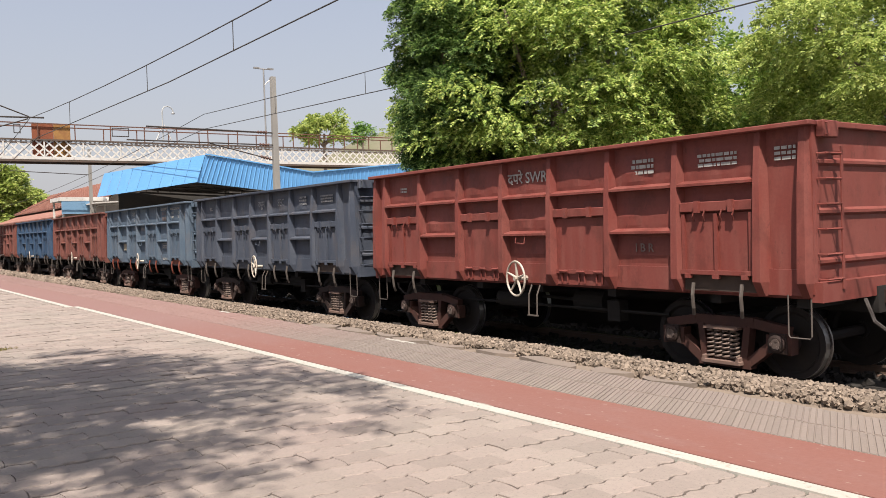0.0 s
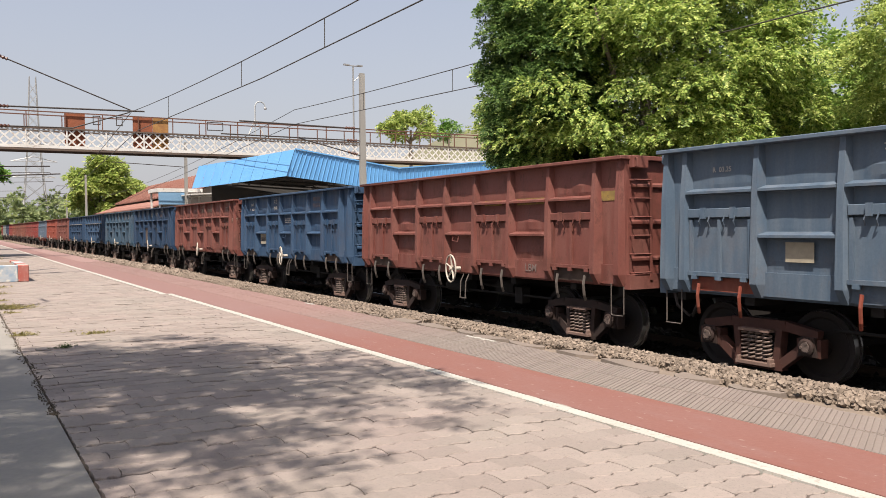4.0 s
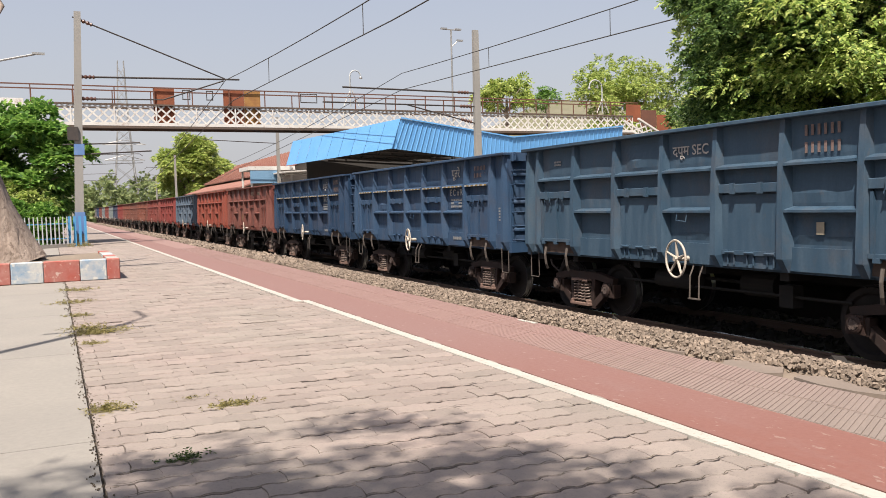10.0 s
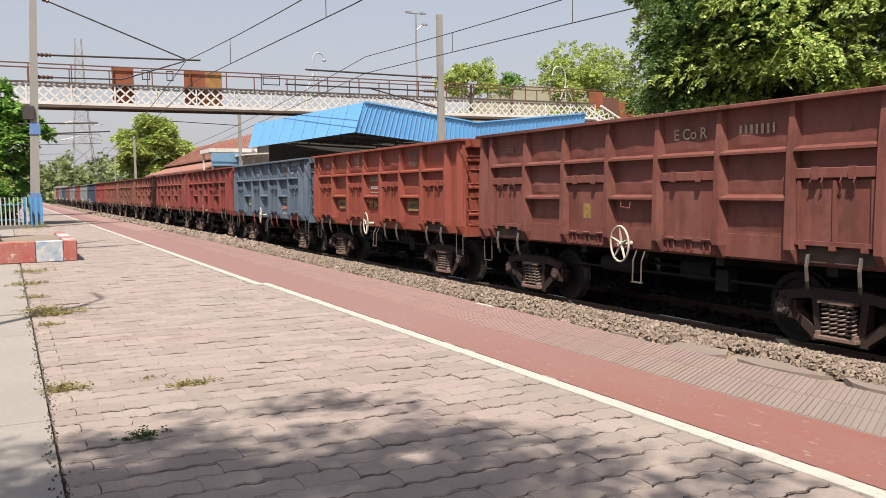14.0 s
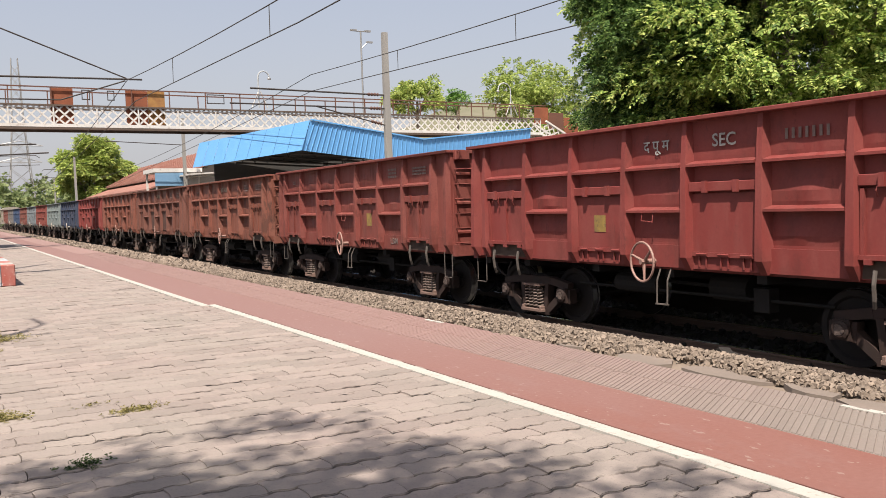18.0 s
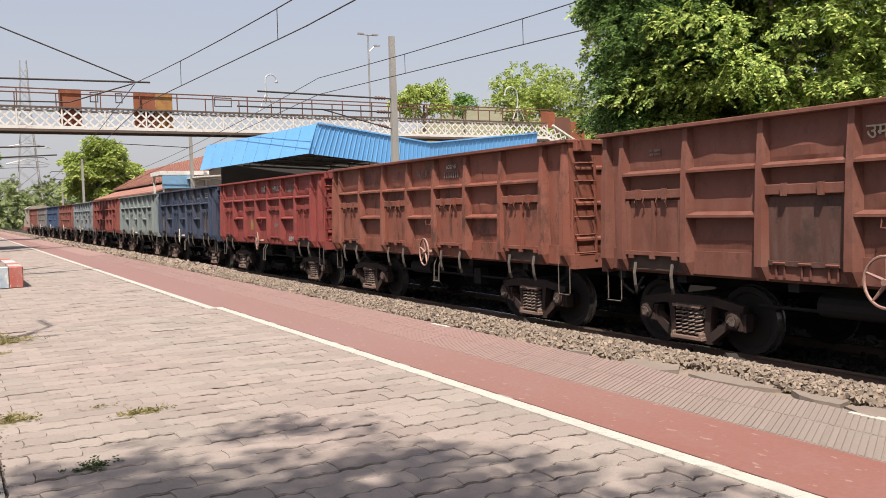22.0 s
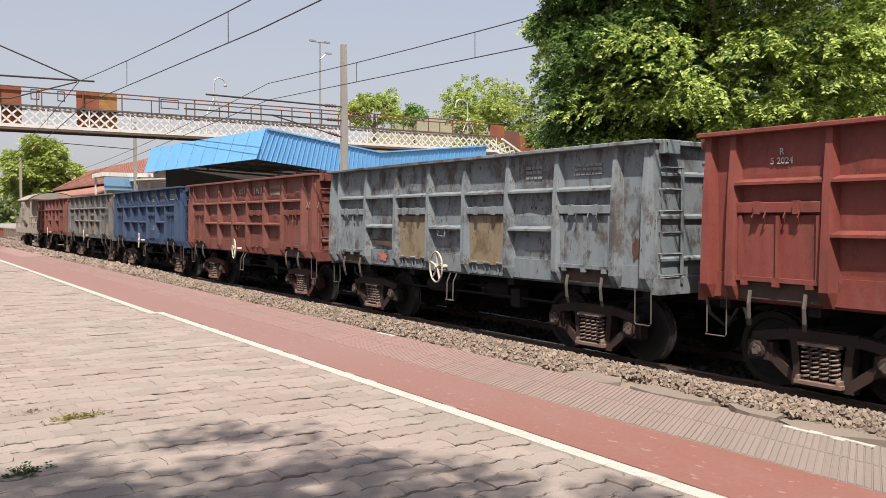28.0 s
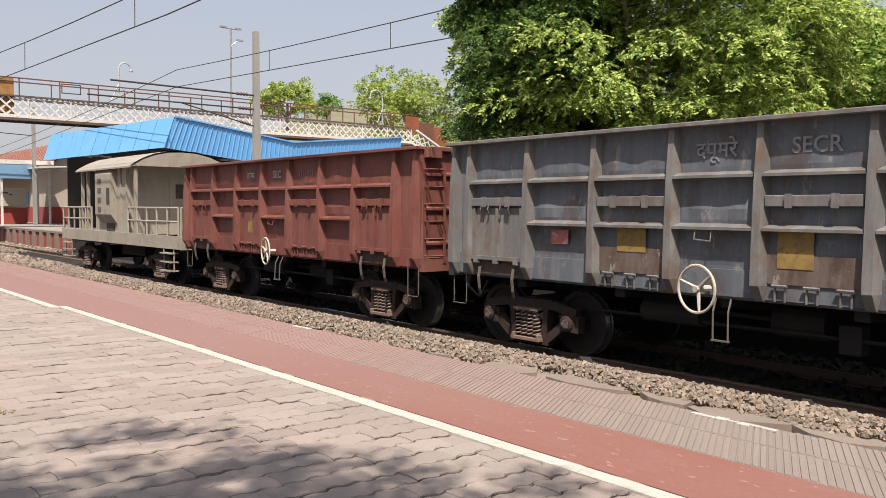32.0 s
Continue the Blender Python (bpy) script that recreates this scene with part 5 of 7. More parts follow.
def brake_van():
    t = thing("brake_van", "dusty buff brake van with open platforms, railings and curved roof", "brake van", None)
    VL = 5.3

    def pc(name, cx, cy, cz, sx, sy, sz, m=None, label=""):
        bm = B()
        box(bm, cx, cy, cz, sx, sy, sz)
        return part(name, bm, m or M_VAN, t, label)
    pc("floor", 0, 0, 1.21, 2.9, 2 * VL, 0.05)
    for s in (-1, 1):
        pc("sole_bar", s * 1.44, 0, 1.20, 0.07, 2 * VL, 0.36, None, "deep painted sole bar")
        pc("headstock", 0, s * VL, 1.18, 2.9, 0.10, 0.34)
        # cabin side in two sheets with raised cover strips
        cs = pc("cabin_side", s * 1.38, 0.15, 2.36, 0.05, 2.9, 2.1)
        for y in (-1.25, -0.75, 1.55):
            bm = B()
            box(bm, s * 1.42, y, 2.36, 0.05, 0.07, 2.1)
            part("cover_strip", bm, M_VAN, cs)
        bm = B()
        prism(bm, [(s * 1.40, 3.40), (s * 1.60, 3.20), (s * 1.60, 1.92), (s * 1.40, 1.62)], "y", -0.35, 1.15)
        lk = part("lookout", bm, M_VAN, t, "projecting lookout with a louvred panel")
        bm = B()
        box(bm, s * 1.605, -0.10, 2.50, 0.02, 0.26, 0.52)
        part("lookout_window", bm, M_DARK, lk, "dark window")
        for i in range(4):
            bm = B()
            box(bm, s * 1.606, 0.72, 2.98 - i * 0.30, 0.015, 0.30, 0.16)
            part("louvre", bm, M_STEP, lk)
        # flat dark plate that paints a shaded recess below the lookout
        bm = B()
        box(bm, s * 1.41, 0.25, 1.52, 0.03, 0.7, 0.30)
        part("lookout_recess", bm, M_DARK, t)
        for y in (-2.0, 2.4, 3.0):
            pc("pillar", s * 1.42, y, 2.33, 0.09, 0.09, 2.2)
        bm = B()
        polyline(bm, [(s * 1.42, -2.0, 3.0), (s * 1.42, -1.75, 3.35)], 0.03, 5)
        part("pillar_bracket", bm, M_VAN, t)
        for y0, y1 in ((-VL + 0.1, -1.4), (2.0, VL - 0.1)):
            for z in (1.76, 2.14):
                bm = B()
                polyline(bm, [(s * 1.44, y0, z), (s * 1.44, y1, z)], 0.030, 6)
                part("railing", bm, M_VAN, t)
            for i in range(6):
                bm = B()
                polyline(bm, [(s * 1.44, y0 + (y1 - y0) * i / 5, 1.36), (s * 1.44, y0 + (y1 - y0) * i / 5, 2.14)], 0.030, 6)
                part("railing_post", bm, M_VAN, t)
        for x in (-0.5, 0.5):
            bm = B()
            polyline(bm, [(x * 2.8, s * (VL - 0.02), 1.3), (x * 2.8, s * (VL - 0.02), 2.14), (x * 0.9, s * (VL - 0.02), 2.14), (x * 0.9, s * (VL - 0.02), 1.3)], 0.03, 6)
            part("end_railing", bm, M_VAN, t)
        for z in (0.42, 0.66, 0.90):
            pc("footboard", -1.45, s * (VL - 0.75), z, 0.24, 0.75, 0.035)
        for y in (-0.35, 0.35):
            bm = B()
            polyline(bm, [(-1.45, s * (VL - 0.75) + y, 0.40), (-1.45, s * (VL - 0.75) + y, 1.05)], 0.02, 5)
            part("step_hanger", bm, M_VAN, t)
        part("coupler", MESH["coupler", s], None, t, at=Matrix.Translation((0, s * (VL - HL + 0.02), 0)))
        bogie(t, s * 3.3, M_BOGIE)
    for y in (-1.3, 1.6):
        ce = pc("cabin_end", 0, y, 2.36, 2.72, 0.05, 2.1)
        bm = B()
        box(bm, 0.25, y + (0.03 if y > 0 else -0.03), 2.22, 0.75, 0.03, 1.85)
        part("door", bm, M_VAN, ce, "plain cabin door")
        bm = B()
        box(bm, 0.25, y + (0.05 if y > 0 else -0.05), 2.65, 0.35, 0.02, 0.45)
        part("door_window", bm, M_DARK, ce)
    bm = B()
    arc = [(1.62 * u, 3.88 - 0.50 * abs(u) ** 2.4) for u in (-1, -0.9, -0.75, -0.55, -0.28, 0, 0.28, 0.55, 0.75, 0.9, 1)]
    prism(bm, arc + [(x, z - 0.05) for x, z in arc[::-1]], "y", -2.1, 3.1)
    part("roof", bm, M_VAN, t, "curved buff roof")
    for y in (-2.1, 3.05):
        bm = B()
        prism(bm, arc + [(x * 0.99, min(z, 3.38)) for x, z in arc[::-1]], "y", y, y + 0.05)
        part("roof_end", bm, M_VAN, t)
    pc("battery_box", 0, 0, 0.82, 1.6, 2.0, 0.4, M_UNDER)
    return t


VAN = brake_van()
VAN_GAP = 10.75

# ---------- trees, bushes and weeds ----------
def np_mesh(name, verts, quads, material):
    me = bpy.data.meshes.new(name)
    v = np.asarray(verts, dtype=np.float32)
    q = np.asarray(quads, dtype=np.int32)
    k = q.shape[1]
    me.vertices.add(len(v))
    me.vertices.foreach_set("co", v.ravel())
    me.loops.add(q.size)
    me.loops.foreach_set("vertex_index", q.ravel())
    me.polygons.add(len(q))
    me.polygons.foreach_set("loop_start", np.arange(0, q.size, k, dtype=np.int32))
    me.update(calc_edges=True)
    me.validate()
    me.materials.append(material)
    return me


def sprays(rng, centres, outward, n_leaf, length, leaf, wide, droop):
    """Compound leaves: each spray is a bent stalk line with leaflets in pairs; returns leaflet quads."""
    n = len(centres)
    d = outward + rng.normal(0, 0.55, (n, 3))
    d[:, 2] -= droop * rng.uniform(0.2, 1.0, n)
    d /= np.linalg.norm(d, axis=1)[:, None] + 1e-9
    up = np.tile([0.0, 0.0, 1.0], (n, 1)) + rng.normal(0, 0.35, (n, 3))
    sd = np.cross(d, up)
    sd /= np.linalg.norm(sd, axis=1)[:, None] + 1e-9
    nrm = np.cross(sd, d)
    out = []
    ln = length * rng.uniform(0.7, 1.25, n)
    for i in range(n_leaf):
        f = (i // 2 + 1) / (n_leaf / 2 + 0.5)
        s = 1.0 if i % 2 else -1.0
        base = centres + d * (ln * f)[:, None] - np.array([0, 0, 1.0]) * (droop * 0.35 * ln * f * f)[:, None]
        ax = sd * s * 0.86 + d * 0.52 - np.array([0, 0, 0.35]) + rng.normal(0, 0.16, (n, 3))
        ax /= np.linalg.norm(ax, axis=1)[:, None]
        w = np.cross(ax, nrm + rng.normal(0, 0.3, (n, 3)))
        w /= np.linalg.norm(w, axis=1)[:, None] + 1e-9
        L = leaf * rng.uniform(0.75, 1.25, n)[:, None]
        W = L * wide
        out.append(np.stack([base, base + ax * L * 0.45 + w * W, base + ax * L, base + ax * L * 0.45 - w * W], axis=1))
    return np.concatenate(out).reshape(-1, 3)


def crown_mesh(name, seed, centre, radii, clumps, per, n_leaf, length, leaf, wide, droop, material, clump_r=(0.16, 0.30), flat=1.0, low=-0.6, shell=0.35):
    """A crown of many leafy clumps round an ellipsoid, with gaps and an uneven outline."""
    rng = np.random.default_rng(seed)
    centre, radii = np.array(centre), np.array(radii)
    vs = []
    for c in range(clumps):
        u = rng.normal(0, 1, 3)
        u /= np.linalg.norm(u)
        if shell > 0.5 and c % 5 < 3:           # most clumps lie evenly round the outside
            zz = 1.0 - 1.9 * (c + 0.5) / clumps
            u = np.array([math.cos(c * 2.399) * math.sqrt(1 - zz * zz), math.sin(c * 2.399) * math.sqrt(1 - zz * zz), zz]) + 0.22 * u
            u /= np.linalg.norm(u)
        if u[2] < low:
            u[2] = -u[2] * 0.6
        rad = rng.uniform(shell if c % 5 < 3 else 0.25, 0.92) ** 0.6 * rng.uniform(0.9, 1.06)
        if u[2] < 0.0 and low < -0.9:          # the lower clumps hang in the shade of the upper ones
            rad *= 1.0 + 0.15 * u[2]
        p = centre + u * radii * rad
        r = rng.uniform(*clump_r) * radii.mean()
        k = int(per * rng.uniform(0.7, 1.3))
        q = rng.normal(0, 1, (k, 3))
        q /= np.linalg.norm(q, axis=1)[:, None]
        q[:, 2] = np.where(q[:, 2] < -0.15, -q[:, 2] * 0.6, q[:, 2])
        rr = r * rng.uniform(0.55, 1.08, k) ** 0.5
        pts = p + q * rr[:, None] * np.array([1, 1, 0.8 * flat])
        vs.append(sprays(rng, pts, q * 0.9 + u * 0.5, n_leaf, length, leaf, wide, droop))
    v = np.concatenate(vs)
    quads = np.arange(len(v)).reshape(-1, 4)
    return np_mesh(name, v, quads, material)


def limb(bm, pts, radii, n=8):
    """A bent, tapered trunk or limb through the given points."""
    rings = []
    for i, p in enumerate(pts):
        a = Vector(pts[max(i - 1, 0)])
        b = Vector(pts[min(i + 1, len(pts) - 1)])
        d = (b - a).normalized()
        u = Vector((1, 0, 0)) if abs(d.x) < 0.9 else Vector((0, 1, 0))
        u = (u - d * u.dot(d)).normalized()
        w = d.cross(u)
        rings.append([bm.verts.new(Vector(p) + (u * math.cos(k * 2 * math.pi / n) + w * math.sin(k * 2 * math.pi / n)) * radii[i] *
                                   (1 + 0.10 * math.sin(3 * k + i * 1.7))) for k in range(n)])
    for a, b in zip(rings, rings[1:]):
        for k in range(n):
            bm.faces.new((a[k], a[(k + 1) % n], b[(k + 1) % n], b[k]))
    bm.faces.new(rings[-1])


def tree(name, label, x, y, z0, seed, centre_z, radii, clumps, per, leaf=0.16, n_leaf=8, length=0.42, droop=0.7, material=None, trunk_r=0.3, shift=(0, 0), category="tree",
         clump_r=(0.16, 0.30), wide=0.17, low=-0.6, shell=0.35):
    t = thing(name, label, category, pose(x, y, z0))
    rnd = random.Random(seed)
    zc = centre_z - z0
    bm = B()
    fork = max(zc - radii[2] * 0.75, 1.2)
    limb(bm, [(0, 0, -0.1), (0.05, 0.05, fork * 0.5), (shift[0] * 0.3, shift[1] * 0.3, fork), (shift[0] * 0.7, shift[1] * 0.7, zc)], [trunk_r * 1.3, trunk_r, trunk_r * 0.8, trunk_r * 0.45])
    part("trunk", bm, M_BARK, t, smooth=True)
    for i in range(7):
        a = i * 2.399 + rnd.uniform(-0.3, 0.3)
        r = rnd.uniform(0.55, 0.85)
        tip = (shift[0] + math.cos(a) * radii[0] * r, shift[1] + math.sin(a) * radii[1] * r, zc + radii[2] * rnd.uniform(-0.2, 0.55))
        base = (shift[0] * 0.3, shift[1] * 0.3, fork + rnd.uniform(0, 0.8))
        mid = tuple((p * 0.5 + q * 0.5) + e for p, q, e in zip(base, tip, (0, 0, 0.3)))
        bm = B()
        limb(bm, [base, mid, tip], [trunk_r * 0.5, trunk_r * 0.3, trunk_r * 0.1], 6)
        part("limb", bm, M_BARK, t, smooth=True)
    me = crown_mesh("crown", seed, (shift[0], shift[1], zc), radii, clumps, per, n_leaf, length, leaf, wide, droop, material or M_LEAF, clump_r, low=low, shell=shell)
    part("crown", me, None, t, "many small drooping green leaflets")
    return t


tree("neem_tree", "large bright green neem tree with drooping leaf sprays behind the train", 16.2, 12.0, -0.02, 11, 4.9, (4.2, 4.2, 5.7), 290, 165, leaf=0.090, n_leaf=10, material=M_LEAF6, length=0.26, shell=0.68, trunk_r=0.30, wide=0.27, droop=0.9,
     clump_r=(0.14, 0.23), low=-0.95)
tree("neem_tree", "broad olive-green tree beside the line", 20.3, 3.9, -0.02, 23, 4.9, (4.0, 4.0, 3.4), 170, 150, leaf=0.09, length=0.26, wide=0.27, material=M_LEAF4, shell=0.66, clump_r=(0.14, 0.23), trunk_r=0.4, low=-0.95)
tree("neem_tree", "dense green tree in the second row behind the train", 23.6, -2.6, -0.02, 29, 5.2, (4.9, 4.9, 4.2), 90, 110, leaf=0.18, length=0.42, material=M_LEAF2, trunk_r=0.4, low=-0.95)
tree("roadside_tree", "light green tree beyond the end of the footbridge", 54.5, 71.0, -1.1, 31, 10.4, (7.0, 5.6, 5.4), 62, 70, leaf=0.26, length=0.5, wide=0.25, material=M_LEAF4, trunk_r=0.3)
tree("roadside_tree", "low spreading tree below the bridge stairs", 59.0, 62.0, -1.1, 37, 5.6, (7.4, 5.0, 5.0), 70, 90, leaf=0.22, length=0.42, wide=0.25, material=M_LEAF4, trunk_r=0.25, low=-0.95)
tree("roadside_tree", "pale green tree seen over the footbridge", 45.3, 80.0, -1.1, 41, 12.4, (3.4, 3.0, 2.6), 24, 40, leaf=0.34, length=0.7, wide=0.24, material=M_LEAF4, trunk_r=0.25)
tree("roadside_tree", "small slim tree top seen over the footbridge", 50.4, 80.0, -1.1, 43, 12.6, (1.4, 1.3, 1.8), 10, 26, leaf=0.3, length=0.6, material=M_LEAF3, trunk_r=0.15)
tree("roadside_tree", "rounded green tree far along the line", 16.9, 112.0, -1.1, 47, 5.6, (4.6, 4.0, 5.0), 80, 80, leaf=0.36, length=0.7, wide=0.25, material=M_LEAF4, trunk_r=0.35, low=-0.95)
tree("leafy_shrub_tree", "dense glossy green bush tree behind the picket fence", -1.35, 42.4, -0.05, 53, 3.0, (3.2, 2.6, 3.2), 90, 110, leaf=0.24, length=0.34, n_leaf=6, droop=0.25, material=M_LEAF3,
     trunk_r=0.14, wide=0.30, low=-0.95)
tree("leafy_shrub_tree", "yellowish green shrub behind the picket fence", -1.0, 40.2, -0.05, 59, 1.9, (1.1, 0.9, 1.2), 26, 60, leaf=0.17, length=0.3, material=M_LEAF4, trunk_r=0.06, low=-0.95)
tree("leafy_shrub_tree", "low green shrubs inside the picket fence", -3.2, 41.0, -0.05, 61, 1.2, (1.6, 1.1, 1.3), 26, 60, leaf=0.18, length=0.3, material=M_LEAF3, trunk_r=0.06, low=-0.95)

tree("leafy_shrub_tree", "dark green garden shrubs close behind the picket fence", -1.7, 39.0, -0.05, 63, 0.8, (2.4, 0.9, 0.95), 70, 70, leaf=0.16, length=0.26, wide=0.28, material=M_LEAF3, trunk_r=0.05, low=-0.95)
tree("neem_tree", "yellow-green tree further back behind the train", 24.0, 12.0, -0.02, 83, 3.6, (5.4, 5.4, 3.1), 120, 120, leaf=0.16, length=0.32, wide=0.27, material=M_LEAF2, trunk_r=0.4, low=-0.95)

# added tree; its dark leaves paint the shaded left part of the neem
tree("leafy_shrub_tree", "added dark-leaved tree for the shaded left side of the neem", 13.4, 12.75, -0.02, 89, 5.0, (1.65, 1.85, 3.8), 130, 160, leaf=0.09, length=0.24, wide=0.26, material=M_LEAF_DK, trunk_r=0.18, low=-0.95)

# added shrub that continues this painted shade lower down
tree("leafy_shrub_tree", "added dark leafy shrub for the shaded lower left of the neem", 16.1, 15.8, -0.02, 97, 3.2, (2.0, 2.2, 2.3), 80, 120, leaf=0.09, length=0.24, wide=0.26, material=M_LEAF_DK, trunk_r=0.12, low=-0.95)

# the shade tree that stands beside the place of the camera
tree("shade_tree", "leafy tree that throws its shade over the paving", -5.2, -4.1, -0.02, 67, 7.4, (3.9, 2.85, 1.9), 78, 56, leaf=0.17, length=0.45, trunk_r=0.28, shift=(1.45, 2.70), clump_r=(0.20, 0.36), low=-0.2)

# old leaning trunk in the painted kerb
ot = thing("old_tree", "leaning old tree with pale bark in the painted kerb", "tree", pose(-1.0, 20.2, 0.36))
bm = B()
limb(bm, [(0.18, 0, -0.1), (0.04, 0, 0.35), (-0.18, 0, 1.1), (-0.46, 0, 2.1), (-0.66, 0.05, 3.2), (-0.66, 0.1, 4.4), (-0.62, 0.1, 5.3), (-0.75, 0.2, 6.6)],
     [0.74, 0.58, 0.50, 0.44, 0.40, 0.36, 0.33, 0.24], 14)
part("trunk", bm, M_BARK, ot, "smooth pale brown trunk", smooth=True)
for pts, rr in (([(-0.62, 0.1, 5.0), (-0.1, 0, 5.55), (0.5, -0.2, 5.9), (1.4, -0.3, 7.2)], [0.24, 0.17, 0.13, 0.07]), ([(-0.7, 0.1, 5.4), (-1.6, 0.3, 6.6), (-2.4, 0.5, 8.0)], [0.22, 0.16, 0.08]),
                ([(-0.75, 0.2, 6.4), (-0.6, 0.8, 8.0), (-0.2, 1.4, 9.4)], [0.2, 0.14, 0.06])):
    bm = B()
    limb(bm, pts, rr, 8)
    part("limb", bm, M_BARK, ot, smooth=True)
for pts, rr in (([(0.5, -0.2, 5.9), (0.75, -0.3, 5.75), (1.0, -0.35, 5.9), (1.15, -0.3, 5.8)], [0.10, 0.06, 0.045, 0.02]),
                ([(0.1, -0.1, 5.65), (0.3, -0.4, 5.3), (0.2, -0.6, 5.0)], [0.08, 0.05, 0.02]), ([(0.9, -0.25, 6.5), (1.3, -0.1, 6.55), (1.6, -0.2, 6.9)], [0.07, 0.04, 0.015])):
    bm = B()
    limb(bm, pts, rr, 7)
    part("dead_branch", bm, M_BARK, ot, smooth=True)
for a, r, h in ((0.4, 0.62, 0.3), (2.0, 0.6, 0.25), (3.6, 0.66, 0.3), (5.0, 0.6, 0.35)):
    bm = B()
    limb(bm, [(0.1 + 0.3 * math.cos(a), 0.3 * math.sin(a), h + 0.3), (0.15 + r * math.cos(a), r * math.sin(a), 0.02), (0.15 + 1.25 * r * math.cos(a), 1.25 * r * math.sin(a), -0.06)], [0.22, 0.14, 0.05], 7)
    part("root", bm, M_BARK, ot, smooth=True)

# far belt of trees
rng = np.random.default_rng(5)
vs = []
for x0, x1, y, h in ((-130, 160, 270, 16), (-10, 80, 215, 11), (60, 260, 190, 12), (-260, -30, 160, 12)):
    n = int((x1 - x0) / 2.6)
    for i in range(n):
        hh = h * rng.uniform(0.6, 1.08)
        c = np.array([x0 + (x1 - x0) * (i + rng.uniform(0, 1)) / n, y + rng.uniform(-9, 9), -1.1 + hh * 0.52])
        k = 84
        q = rng.normal(0, 1, (k, 3))
        q /= np.linalg.norm(q, axis=1)[:, None]
        pts = c + q * np.array([3.0, 3.0, hh * 0.5]) * rng.uniform(0.6, 1.0, k)[:, None]
        vs.append(sprays(rng, pts, q, 6, 1.2, 0.95, 0.36, 0.3))
v = np.concatenate(vs)
wd = new("far_woods", np_mesh("far_woods", v, np.arange(len(v)).reshape(-1, 4), M_LEAF5))
tagged(wd, "hazy belt of green trees along the horizon", "woods", "", "stuff")


def weed(x, y, w, d, h, n, seed, material, label):
    rng = np.random.default_rng(seed)
    pts = np.stack([x + rng.normal(0, w / 2.6, n), y + rng.normal(0, d / 2.6, n), np.full(n, 0.004)], axis=1)
    out = rng.normal(0, 0.7, (n, 3))
    out[:, 2] = rng.uniform(0.25, 1.0, n) * h / 0.08
    v = sprays(rng, pts, out, 6, h * 0.9, 0.016 + h * 0.13, 0.2, 0.2)
    v[:, 2] = np.maximum(v[:, 2], 0.002)
    ob = new("weed", np_mesh("weed", v, np.arange(len(v)).reshape(-1, 4), material))
    tagged(ob, label, "weed", "weeds in the paving", "stuff")


weed(0.62, 4.82, 0.16, 0.10, 0.050, 60, 1, M_WEED_D, "small dark green weed in a paving joint")
weed(1.10, 5.98, 0.22, 0.09, 0.040, 110, 2, M_WEED, "yellowed tuft of grass in a paving joint")
weed(0.88, 6.35, 0.14, 0.06, 0.015, 30, 3, M_WEED, "yellowed tuft of grass in a paving joint")
weed(0.32, 6.28, 0.18, 0.12, 0.055, 120, 4, M_WEED, "dry tuft at the edge of the slab")
weed(0.44, 10.35, 0.40, 0.24, 0.075, 300, 5, M_WEED, "spreading dry weed at the edge of the slab")
weed(0.32, 10.85, 0.30, 0.16, 0.060, 130, 6, M_WEED, "green weed at the edge of the slab")
weed(0.36, 9.5, 0.22, 0.14, 0.045, 90, 7, M_WEED, "dry tuft at the edge of the slab")
weed(0.26, 14.0, 0.38, 0.28, 0.060, 180, 8, M_WEED, "dry grass near the painted kerb")
weed(0.35, 16.2, 0.40, 0.28, 0.060, 180, 9, M_WEED, "dry grass near the painted kerb")
weed(-0.6, 7.9, 0.14, 0.07, 0.025, 40, 10, M_WEED, "dry sprig lying on the slab")
weed(0.28, 12.2, 0.26, 0.16, 0.045, 110, 12, M_WEED, "dry grass at the edge of the slab")
weed(1.05, 36.6, 0.60, 0.50, 0.240, 90, 11, M_WEED, "dry grass at the foot of the fence")

# ---------- lettering and marks on the wagons ----------
TEXT_AT = Matrix(((0, 0, -1, 0), (-1, 0, 0, 0), (0, 1, 0, 0), (0, 0, 0, 1)))
FONTS = {}


def letter_mesh(text, size, material):
    key = (text, size, material.name)
    if key not in FONTS:
        c = bpy.data.curves.new("lettering", 'FONT')
        c.body = text
        c.size = size
        c.align_x, c.align_y = 'CENTER', 'CENTER'
        c.extrude = 0.0012
        c.resolution_u = 3
        c.offset = size * 0.012
        tmp = bpy.data.objects.new("lettering", c)
        me = bpy.data.meshes.new_from_object(tmp)
        me.name = "lettering"
        me.materials.clear()
        me.materials.append(material)
        bpy.data.objects.remove(tmp)
        FONTS[key] = me
    return FONTS[key]


OUT = SK + 0.030


def py_(p):
    return PANELS[p][0] if isinstance(p, int) else p


def tone(k, m):
    """Faded marks take the tone of the paint under them."""
    return M_FADED_C if m is M_FADED and SPEC[k][0] in ("slate", "steel", "blue", "navy", "teal", "pale", "worn", "grey", "bright", "ink") else m


def letters(k, p, z, text, size=0.22, m=None, out=OUT):
    m = tone(k, m)
    part("lettering", letter_mesh(text, size, m or M_WHITE), None, WAGONS[k], at=Matrix.Translation((-out, py_(p), z)) @ TEXT_AT)


